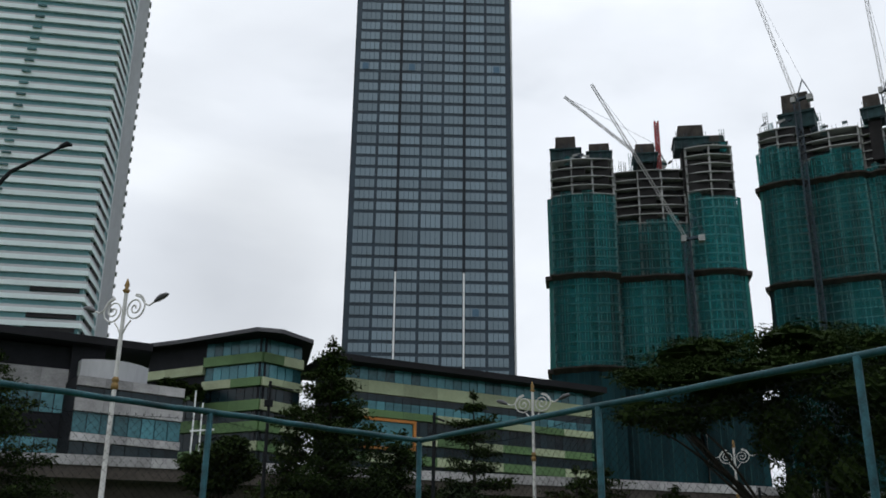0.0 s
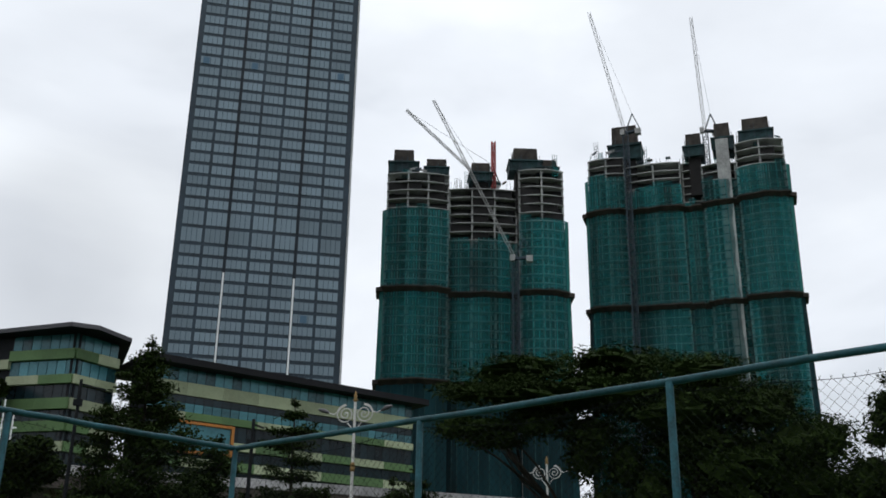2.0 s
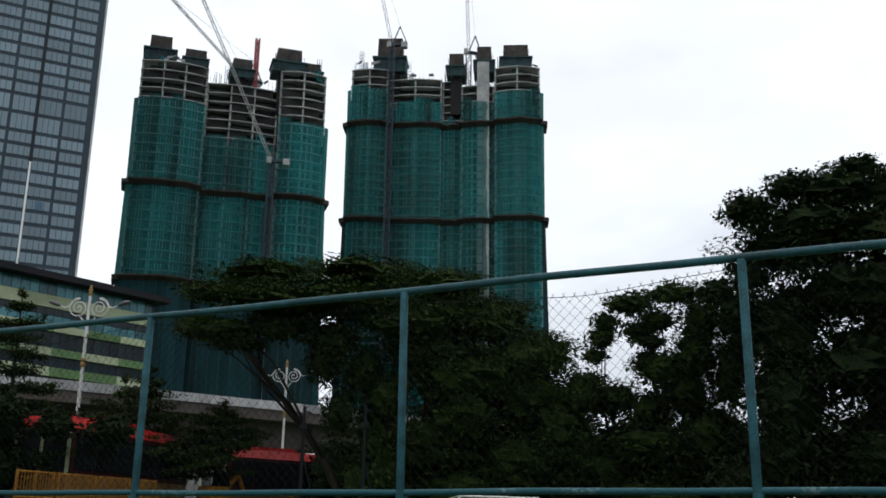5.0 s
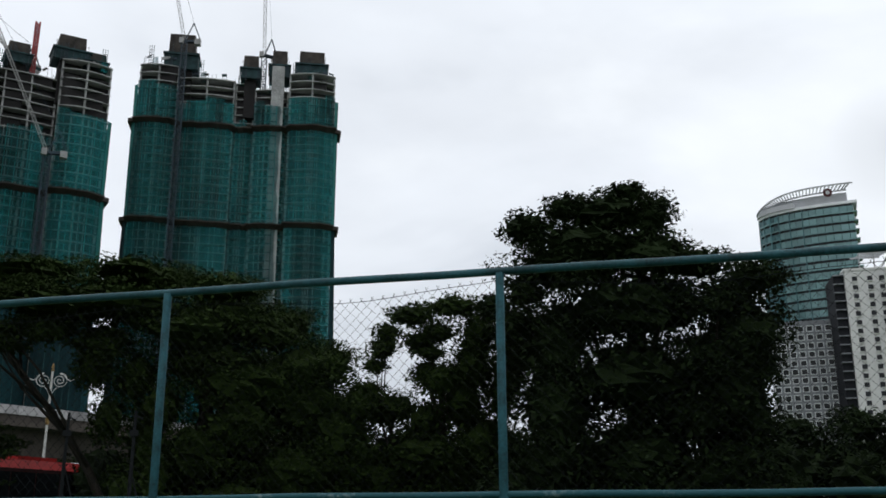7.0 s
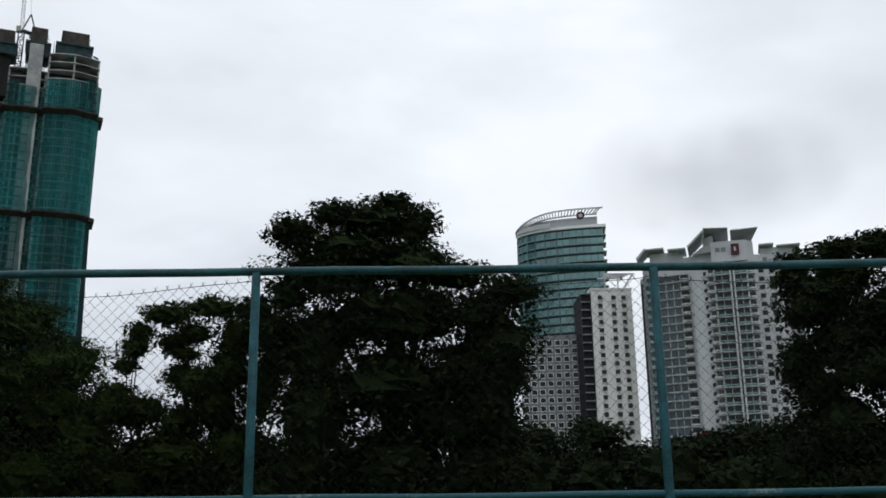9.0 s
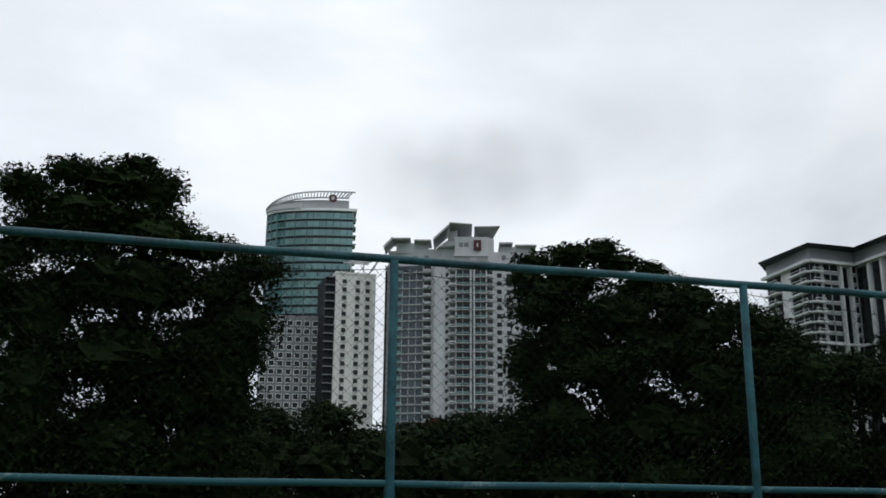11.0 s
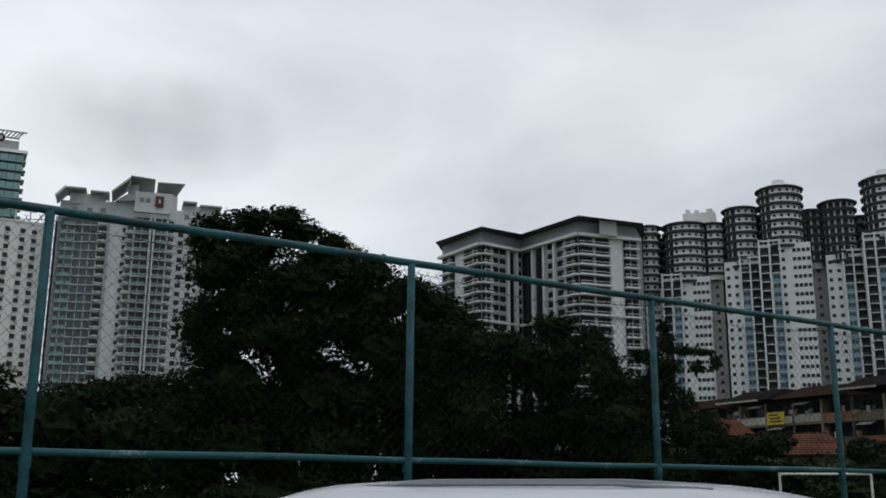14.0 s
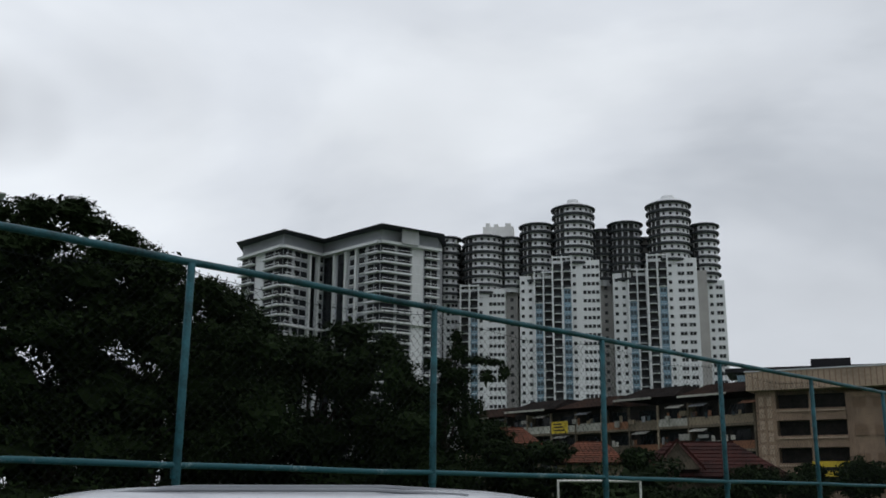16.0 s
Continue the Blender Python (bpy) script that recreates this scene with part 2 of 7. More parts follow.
M["blue_glass"] = mat("blue_glass", (0.15, 0.25, 0.31), 0.2, 0.3, 0.3, 0.2, 2, 0.0, rnd=0.5, spec=0.8)
M["sign_red"] = mat("sign_red", (0.06, 0.008, 0.01), 0.5, 0, 0.1, 0.5, 5, 0.0)


def net_material():
    m = mat("debris_net", (0.008, 0.15, 0.16), 0.85, 0, 0.7, 0.09, 0.7, 0.0, rnd=0.6, stretch=(1, 1, 0.25), spec=0.2)
    nt = m.node_tree
    out, b = nt.nodes["Material Output"], nt.nodes["Principled BSDF"]
    tr, mx = nt.nodes.new("ShaderNodeBsdfTransparent"), nt.nodes.new("ShaderNodeMixShader")
    mx.inputs["Fac"].default_value = 0.54
    nt.links.new(tr.outputs[0], mx.inputs[1])
    nt.links.new(b.outputs[0], mx.inputs[2])
    nt.links.new(mx.outputs[0], out.inputs["Surface"])
    return m


M["net"] = net_material()
# solid netting of the lowest bands, darker than the nets above
M["net_lower"] = mat("lower_net", (0.007, 0.04, 0.05), 0.85, 0, 0.6, 0.12, 0.9, 0.0, rnd=0.5, stretch=(1, 1, 0.25), spec=0.2)
M["grey_light"] = mat("light_grey_wall", (0.45, 0.46, 0.48), 0.75, 0, 0.12, 0.15, 2, 0.08, stretch=(1, 1, 0.3))
M["wing_grey"] = mat("wing_grey", (0.42, 0.43, 0.45), 0.75, 0, 0.15, 0.2, 2, 0.08)
M["stained_white"] = mat("stained_white", (0.42, 0.41, 0.42), 0.8, 0, 0.45, 0.4, 4, 0.1, rnd=0.5)
M["grey_mid"] = mat("mid_grey_wall", (0.2, 0.21, 0.23), 0.75, 0, 0.15, 0.2, 2, 0.08)
M["attic_grey"] = mat("attic_grey", (0.33, 0.345, 0.375), 0.8, 0, 0.12, 0.15, 2, 0.08)
M["roof_slate"] = mat("roof_slate", (0.05, 0.055, 0.07), 0.7, 0, 0.3, 0.3, 3, 0.1)
M["slate_trim"] = mat("slate_trim", (0.042, 0.047, 0.052), 0.8, 0, 0.3, 0.3, 3, 0.1, spec=0.2)
M["condo_white"] = mat("condo_white", (0.5, 0.515, 0.54), 0.8, 0, 0.15, 0.1, 1.5, 0.1, stretch=(1, 1, 0.25))
M["cream_white"] = mat("cream_white", (0.7, 0.7, 0.69), 0.8, 0, 0.1, 0.15, 2, 0.08, stretch=(1, 1, 0.3))
M["beige_grey"] = mat("beige_grey", (0.34, 0.33, 0.32), 0.8, 0, 0.15, 0.2, 2, 0.08)
M["beige_light"] = mat("beige_light", (0.36, 0.275, 0.205), 0.8, 0, 0.25, 0.3, 3, 0.08)
M["beige_dark"] = mat("beige_dark", (0.18, 0.12, 0.08), 0.8, 0, 0.2, 0.3, 3, 0.08)
M["blue_grey_glass"] = mat("blue_grey_glass", (0.05, 0.072, 0.085), 0.25, 0.15, 0.4, 0.15, 2, 0.0, rnd=0.6, spec=0.5)
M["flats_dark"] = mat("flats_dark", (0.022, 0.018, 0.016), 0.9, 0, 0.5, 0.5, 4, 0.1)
M["flats_pale"] = mat("flats_pale", (0.34, 0.33, 0.3), 0.85, 0, 0.5, 0.8, 5, 0.1, rnd=0.6)
M["flats_rust"] = mat("flats_rust", (0.2, 0.09, 0.05), 0.9, 0, 0.5, 0.8, 5, 0.1, rnd=0.5)
M["orange_tile"] = mat("orange_tile", (0.1, 0.036, 0.02), 0.85, 0, 0.6, 0.5, 6, 0.2, rnd=0.3, spec=0.15)
M["orange"] = mat("orange_frame", (0.45, 0.17, 0.03), 0.5, 0, 0.2, 0.4, 4, 0.05)
# near-black in place of block colour, standing for the shade of open floors
M["void_dark"] = mat("void_shade", (0.014, 0.013, 0.014), 0.9, 0, 0.4, 0.3, 3, 0.1)
M["formwork_green"] = mat("formwork_green", (0.018, 0.05, 0.056), 0.85, 0, 0.5, 0.4, 3, 0.1)
M["net_seam"] = mat("net_seam", (0.02, 0.17, 0.17), 0.8, 0, 0.5, 0.2, 2, 0.0)
# poles of the lowest bands, darker than the seams above
M["lower_pole"] = mat("lower_net_pole", (0.01, 0.055, 0.06), 0.85, 0, 0.5, 0.2, 2, 0.0)
M["net_pole"] = mat("net_pole", (0.014, 0.1, 0.105), 0.8, 0, 0.5, 0.2, 2, 0.0)


# ---- shape helpers ----
class Geo:
    def __init__(self):
        self.v, self.f = [], []

    def add(self, vs, fs):
        k = len(self.v)
        self.v += vs
        self.f += [tuple(k + i for i in q) for q in fs]
        return self

    def box(self, x0, x1, y0, y1, z0, z1):
        return self.prism([(x0, y0), (x1, y0), (x1, y1), (x0, y1)], z0, z1)

    def prism(self, pts, z0, z1, top=None):
        n = len(pts)
        top = top or pts
        vs = [(x, y, z0) for x, y in pts] + [(x, y, z1) for x, y in top]
        fs = [tuple(range(n - 1, -1, -1)), tuple(range(n, 2 * n))]
        fs += [(i, (i + 1) % n, n + (i + 1) % n, n + i) for i in range(n)]
        return self.add(vs, fs)

    def hexa(self, lo, hi):
        """A block between two quads of four 3D points each."""
        return self.add(list(lo) + list(hi), [(3, 2, 1, 0), (4, 5, 6, 7)] + [(i, (i + 1) % 4, 4 + (i + 1) % 4, 4 + i) for i in range(4)])

    def beam(self, a, b, w, h=None):
        a, b = Vector(a), Vector(b)
        h = h or w
        d = (b - a).normalized()
        s = d.cross(Vector((0, 0, 1)))
        s = s.normalized() if s.length > 1e-4 else Vector((1, 0, 0))
        u = s.cross(d)
        q = [s * sx * w / 2 + u * sy * h / 2 for sx, sy in ((-1, -1), (1, -1), (1, 1), (-1, 1))]
        return self.hexa([tuple(a + o) for o in q], [tuple(b + o) for o in q])

    def band(self, path, z0, z1, th):
        """An upright ribbon of one piece along a plan line, th thick to its left."""
        k, n = len(self.v), len(path)
        for i, (x, y) in enumerate(path):
            d = Vector(path[min(i + 1, n - 1)]) - Vector(path[max(i - 1, 0)])
            o = Vector((-d.y, d.x)).normalized() * th
            self.v += [(x, y, z0), (x, y, z1), (x + o.x, y + o.y, z1), (x + o.x, y + o.y, z0)]
        for i in range(n - 1):
            for q in range(4):
                self.f.append((k + 4 * i + q, k + 4 * i + (q + 1) % 4, k + 4 * i + 4 + (q + 1) % 4, k + 4 * i + 4 + q))
        self.f += [(k + 3, k + 2, k + 1, k), tuple(k + 4 * n - 4 + q for q in range(4))]
        return self

    def tube(self, pts, rs, n=8, cap=True):
        pts = [Vector(p) for p in pts]
        if not hasattr(rs, "__len__"):
            rs = [rs] * len(pts)
        k = len(self.v)
        up = None
        for i, p in enumerate(pts):
            d = (pts[min(i + 1, len(pts) - 1)] - pts[max(i - 1, 0)]).normalized()
            if up is None:
                up = d.orthogonal().normalized()
            s = d.cross(up)
            s = s.normalized() if s.length > 1e-5 else d.orthogonal().normalized()
            up = s.cross(d).normalized()
            for j in range(n):
                a = 2 * math.pi * j / n
                self.v.append(tuple(p + (s * math.cos(a) + up * math.sin(a)) * rs[i]))
        for i in range(len(pts) - 1):
            for j in range(n):
                j2 = (j + 1) % n
                self.f.append((k + i * n + j, k + i * n + j2, k + (i + 1) * n + j2, k + (i + 1) * n + j))
        if cap:
            self.f.append(tuple(k + j for j in range(n - 1, -1, -1)))
            self.f.append(tuple(k + (len(pts) - 1) * n + j for j in range(n)))
        return self

    def lathe(self, prof, n=16, c=(0, 0), a0=0.0, a1=360.0):
        """Turns (radius, z) pairs round a vertical axis."""
        k = len(self.v)
        full = a1 - a0 >= 359.9
        m = n if full else n + 1
        for r, z in prof:
            for j in range(m):
                a = radians(a0 + (a1 - a0) * j / n)
                self.v.append((c[0] + r * math.cos(a), c[1] + r * math.sin(a), z))
        for i in range(len(prof) - 1):
            for j in range(n):
                j2 = (j + 1) % m
                self.f.append((k + i * m + j, k + i * m + j2, k + (i + 1) * m + j2, k + (i + 1) * m + j))
        return self

    def mesh(self, name, material, smooth=False):
        me = bpy.data.meshes.new(name)
        me.from_pydata(self.v, [], self.f)
        me.materials.append(material)
        if smooth:
            me.polygons.foreach_set("use_smooth", [True] * len(me.polygons))
        me.update()
        return me


def part(name, geo, material, parent, label="", smooth=False, at=None):
    me = geo.mesh(name, material, smooth) if isinstance(geo, Geo) else geo
    ob = new(name, me)
    ob.parent = parent
    if at is not None:
        ob.matrix_local = at
    if label:
        ob["label"] = label
    return ob


def thing(name, m, label, category, group="", kind=""):
    ob = new(name)
    ob.empty_display_size = 0.3
    ob.matrix_world = m
    return tagged(ob, label, category, group, kind)


def place(az, d, turn=0.0, z=0.0):
    """d metres from the viewer's spot at compass turn az, local y pointing away."""
    a = radians(az)
    return pose(-math.sin(a) * d, math.cos(a) * d, z, 0, 0, az + turn)


def px(d, az):
    """Local x of a bearing, az degrees to the right of a building's middle, on a front d metres off."""
    return d * math.tan(radians(az))


def elev(d, el):
    return 1.6 + d * math.tan(radians(el))


# ---- ground ----
def ground_height(x, y):
    # the road bank beyond the field
    d = x * -0.77 + y * 0.63
    return 0.0 + 2.1 * min(1, max(0, (d - 16) / 8.0))


def build_ground():
    g = Geo()
    xs = [-4500, -1500, -500, -200] + list(range(-100, 101, 5)) + [200, 500, 1500, 4500]
    n = len(xs)
    for y in xs:
        for x in xs:
            g.v.append((x, y, ground_height(x, y)))
    for j in range(n - 1):
        for i in range(n - 1):
            g.f.append((j * n + i, j * n + i + 1, (j + 1) * n + i + 1, (j + 1) * n + i))
    ob = new("ground", g.mesh("ground", M["grass"]))
    tagged(ob, "short dark green grass on flat open ground", "ground", kind="structure")


build_ground()

# ---- court fence ----
FN, FU = Vector((0.781, 0.6245, 0)), Vector((-0.6245, 0.781, 0))
FD, TOP, MID = 6.425, 3.21, 1.82
POSTS = [8.311, 5.85, 3.5, 1.165, -1.324, -3.8, -6.194, -8.61, -10.99, -13.37, -15.77, -18.17, -20.57]
FENCE_ROT = math.degrees(math.atan2(FU.y, FU.x))


def mesh_panel(width, seed):
    """Woven chain link between two posts, slack along its upper edge, the twisted ends standing up."""
    g = Geo()
    pitch, r = 0.038, 0.0017
    nx, nz = int(width / pitch), 80

    def hang(x):
        return 0.015 + 0.09 * math.sin(math.pi * x / width) ** 0.8 + 0.01 * math.sin(5 * x + seed)

    for i in range(nx):
        x0 = (i + 0.5) * pitch
        pts = []
        for k in range(nz + 1):
            x = x0 + (pitch * 0.5 if (k + i) % 2 else -pitch * 0.5)
            x = min(max(x, 0.02), width - 0.02)
            pts.append((x, 0.004 * (1 if k % 2 else -1), 0.08 + k / nz * (TOP - 0.03 - hang(x) - 0.08)))
        pts.append((pts[-1][0] + (0.008 if i % 2 else -0.008), 0.0, pts[-1][2] + 0.022))
        g.tube(pts, r, 3, False)
    line = [(width * q / 24, 0, TOP - 0.035 - hang(width * q / 24)) for q in range(25)]
    g.tube(line, 0.0024, 3)
    return g


def build_fence():
    f = thing("court_fence", pose(0, 0, 0), "teal painted pipe fence with sagging chain link around the court", "fence")
    corner = FN * FD + FU * POSTS[0]
    pts = [FN * FD + FU * s for s in POSTS]
    wing = [corner - FN * 2.34 * k for k in range(1, 5)]
    post = Geo().lathe([(0.0, -0.1), (0.029, -0.1), (0.0285, 1.0), (0.0285, 2.0), (0.028, TOP - 0.01), (0, TOP - 0.01)], 14)
    pm = post.mesh("post", M["teal_paint"], True)
    rng = random.Random(4)
    for p in pts + wing:
        part("post", pm, None, f, at=pose(p.x, p.y, 0, rng.uniform(-0.25, 0.25), rng.uniform(-0.25, 0.25), rng.uniform(0, 360)))
    for a, b, lab in ((pts[0], pts[-1], ""), (pts[0], wing[-1], "")):
        for z, r in ((TOP, 0.0265), (MID, 0.0215), (0.15, 0.0215)):
            k = 60
            line = [(a.lerp(b, i / k).x, a.lerp(b, i / k).y, z + 0.003 * math.sin(i * 1.7) + 0.003 * math.sin(i * 0.6)) for i in range(k + 1)]
            part("rail", Geo().tube(line, r, 12), M["rail_paint"] if z == TOP else M["worn_rail"], f, "teal rail with worn pale patches" if z == MID else "", smooth=True)
    # couplings on the posts
    ring = Geo().lathe([(0.03, -0.04), (0.034, -0.035), (0.034, 0.035), (0.03, 0.04)], 12).mesh("coupling", M["teal_paint"], True)
    for p in pts + wing:
        part("coupling", ring, None, f, at=pose(p.x, p.y, MID - 0.05))
    meshes = [mesh_panel(2.4, s).mesh("chain_link", M["wire"]) for s in (1, 2)]
    for run in (pts, [corner] + wing):
        for i, (a, b) in enumerate(zip(run, run[1:])):
            d = b - a
            m = pose(a.x, a.y, 0, 0, 0, math.degrees(math.atan2(d.y, d.x))) @ Matrix.Diagonal((d.length / 2.4, 1, 1, 1))
            part("chain_link", meshes[i % 2], None, f, "grey galvanised chain link" if i == 0 else "", at=m)


build_fence()


# ---- trees ----
def leaf_mesh(name, centres, normals, size, material, rng, flat=0.35):
    """Pointed leaves, one bent rhombus each, round the given points."""
    n = len(centres)
    d = rng.normal(size=(n, 3)) * np.array([1, 1, 0.55]) + normals * 0.6
    d /= np.linalg.norm(d, axis=1, keepdims=True)
    side = np.cross(d, rng.normal(size=(n, 3)) * np.array([0.6, 0.6, 1]) + np.array([0, 0, 1.0]))
    side /= np.linalg.norm(side, axis=1, keepdims=True) + 1e-9
    s = size.reshape(-1, 1) * rng.uniform(0.6, 1.4, size=(n, 1))
    w = s * flat
    drop = np.array([0, 0, -1]) * s * 0.18
    v = np.stack([centres - d * s * 0.5, centres - side * w + drop * 0.3, centres + d * s * 0.5 + drop, centres + side * w + drop * 0.3], 1).reshape(-1, 3)
    me = bpy.data.meshes.new(name)
    me.vertices.add(4 * n)
    me.vertices.foreach_set("co", v.ravel())
    me.loops.add(4 * n)
    me.loops.foreach_set("vertex_index", np.arange(4 * n))
    me.polygons.add(n)
    me.polygons.foreach_set("loop_start", np.arange(0, 4 * n, 4))
    me.polygons.foreach_set("loop_total", np.full(n, 4))
    me.materials.append(material)
    me.update(calc_edges=True)
    return me


def foliage(masses, count, size, rng, tuft=0.34, flatten=0.6, core=0.3, tufts=11):
    """Tufts of leaves crowding the surface of the masses (x, y, z, rx, ry, rz), with larger shaded leaves inside."""
    c = np.array(masses, float)
    nt = len(c) * tufts
    pick = np.repeat(np.arange(len(c)), tufts)
    d = rng.normal(size=(nt, 3)) * np.array([1, 1, 0.9]) + np.array([0, 0, 0.15])
    d /= np.linalg.norm(d, axis=1, keepdims=True)
    mean = (c[:, 3] * c[:, 5]) ** 0.5
    tr = mean[pick] * tuft * rng.uniform(0.55, 1.35, nt)
    cen = c[pick, :3] + d * np.maximum(c[pick, 3:] - tr[:, None] * np.array([0.9, 0.9, 0.6]), 0.1) * rng.uniform(0.86, 1.1, (nt, 1))
    w = tr ** 2
    lp = rng.choice(nt, count, p=w / w.sum())
    e = rng.normal(size=(count, 3)) + np.array([0, 0, 0.35])
    e /= np.linalg.norm(e, axis=1, keepdims=True)
    far = np.where(rng.random(count) < 0.08, rng.uniform(1.0, 1.28, count), 0.45 + 0.55 * rng.random(count) ** 0.6)
    pts = cen[lp] + e * (tr[lp] * far)[:, None] * np.array([1.15, 1.15, flatten])
    area = c[:, 3] * c[:, 5]
    ni = int(count * core)
    pk = rng.choice(len(c), ni, p=area / area.sum())
    dd = rng.normal(size=(ni, 3))
    dd /= np.linalg.norm(dd, axis=1, keepdims=True)
    inner = c[pk, :3] + dd * c[pk, 3:] * rng.uniform(0.25, 0.9, (ni, 1))
    return np.vstack([pts, inner]), np.vstack([e, dd]), np.concatenate([np.full(count, size), np.full(ni, size * 2.1)])


def inner_crown(masses, f, rng):
    """Ragged lumps added inside a crown for its dense twigs and leaves, to block light."""
    g = Geo()
    rows, cols = 8, 14
    for x, y, z, rx, ry, rz in masses:
        vs = [(x, y, z - rz * f * 0.9)]
        for i in range(1, rows):
            a = math.pi * i / rows
            for j in range(cols):
                b = 2 * math.pi * (j + 0.5 * (i % 2)) / cols
                q = f * rng.uniform(0.5, 1.12)
                vs.append((x + rx * q * math.sin(a) * math.cos(b), y + ry * q * math.sin(a) * math.sin(b), z - rz * q * math.cos(a)))
        vs.append((x, y, z + rz * f * 0.9))
        last = len(vs) - 1
        fs = []
        for j in range(cols):
            k = (j + 1) % cols
            fs += [(0, 1 + k, 1 + j), (last, last - cols + j, last - cols + k)]
            for i in range(rows - 2):
                p = 1 + i * cols
                fs += [(p + j, p + k, p + cols + j), (p + k, p + cols + k, p + cols + j)]
        g.add(vs, fs)
    return g


def tree(m, label, masses, stems, leaves, size, leaf_mat, seed, name="tree", depth=0.55, flat=0.25, limb=True, core=0.25, tuft=0.34, flatten=0.6, tufts=11):
    """masses: (x, z, rx, rz) in the broadside plane; stems: (x, height, radius, lean)."""
    t = thing(name, m, label, "tree" if name != "shrub" else "shrub")
    rng = np.random.default_rng(seed)
    r = random.Random(seed)
    span = max(q[0] + q[2] for q in masses) - min(q[0] - q[2] for q in masses)
    full = []
    far, base = math.hypot(m.translation.x, m.translation.y), m.translation.z
    for x, z, rx, rz in masses:
        for k in (-1, 0, 1):
            y = k * span * depth * 0.28 + r.uniform(-0.5, 0.5)
            # nearer masses hang lower and farther ones stand higher, so the crown keeps one slope
            q = (far + y) / far
            full.append(((x + r.uniform(-0.15, 0.15) * rx) * q, y, 1.6 - base + (z - 1.6 + base) * q - abs(k) * r.uniform(0.0, 0.3) * rz, rx * r.uniform(0.85, 1.0) * q, max(rx, rz) * 0.8, rz * r.uniform(0.9, 1.02) * q))
    pts, nrm, sz = foliage(full, leaves, size, rng, tuft, flatten, core, tufts)
    part("crown", leaf_mesh("crown", pts, nrm, sz, leaf_mat, rng, flat), None, t)
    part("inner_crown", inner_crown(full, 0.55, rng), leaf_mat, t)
    g = Geo()
    for x, h, rr, lean in stems:
        line = [(x, 0, -0.4)]
        for k in range(1, 8):
            line.append((x + lean * (k / 7) ** 1.4 + r.uniform(-1, 1) * 0.02 * h, r.uniform(-1, 1) * 0.03 * h, h * k / 7))
        g.tube(line, [rr * 1.7] + [rr * (1.2 - 0.12 * k) for k in range(7)], 9)
        if limb:
            for q in sorted(full, key=lambda q: abs(q[0] - x - lean) + abs(q[2] - h) * 0.4)[:9]:
                a, b = Vector(line[r.choice((3, 4, 5, 6))]), Vector(q[:3])
                mid = a.lerp(b, 0.5) + Vector((r.uniform(-1, 1), r.uniform(-1, 1), r.uniform(-0.5, 0.6))) * 0.1 * (b - a).length
                g.tube([a, a.lerp(mid, 0.55), mid, b], [rr * 0.45, rr * 0.36, rr * 0.26, rr * 0.08], 6)
    part("trunk", g, M["bark"], t, smooth=True)
    return t


def tiered_tree(m, label, h, w, z0, seed, leaves=9000, tiers=9, size=0.3, gap=0.5):
    """A narrow tree with level, feathery whorls of branches."""
    t = thing("tree", m, label, "tree")
    r, rng = random.Random(seed), np.random.default_rng(seed)
    g = Geo().tube([(0, 0, -0.3), (0.05, 0, h * 0.5), (0, 0.03, h)], [0.14, 0.09, 0.02], 8)
    cen, wgt = [], []
    for k in range(tiers):
        f = k / (tiers - 1)
        z = z0 + (h - z0) * f ** 0.9
        reach = w * 0.5 * (1 - f) * r.uniform(0.7, 1.25) + 0.15
        for j in range(9):
            a = r.uniform(0, 6.28)
            rr = reach * r.uniform(0.55, 1.1)
            e = Vector((math.cos(a) * rr, math.sin(a) * rr, z + r.uniform(-0.25, 0.2) + 0.12 * rr))
            s = Vector((0, 0, z - 0.15))
            g.tube([s, s.lerp(e, 0.6) - Vector((0, 0, 0.05)), e], [0.035, 0.025, 0.008], 5)
            for i in range(14):
                q = 0.2 + 0.85 * (i / 14) ** 0.7
                cen.append((*s.lerp(e, q), 0.07 + 0.2 * math.sin(min(1, q) * 2.6) * min(1, rr), rr))
    part("trunk", g, M["bark"], t)
    cen = np.array(cen)
    pk = rng.choice(len(cen), leaves, p=cen[:, 4] / cen[:, 4].sum())
    off = rng.normal(size=(leaves, 3)) * np.array([1, 1, gap]) * cen[pk, 3:4]
    part("crown", leaf_mesh("crown", cen[pk, :3] + off, off, np.full(leaves, size), M["leaf_mid"], rng, 0.2), None, t)
    return t


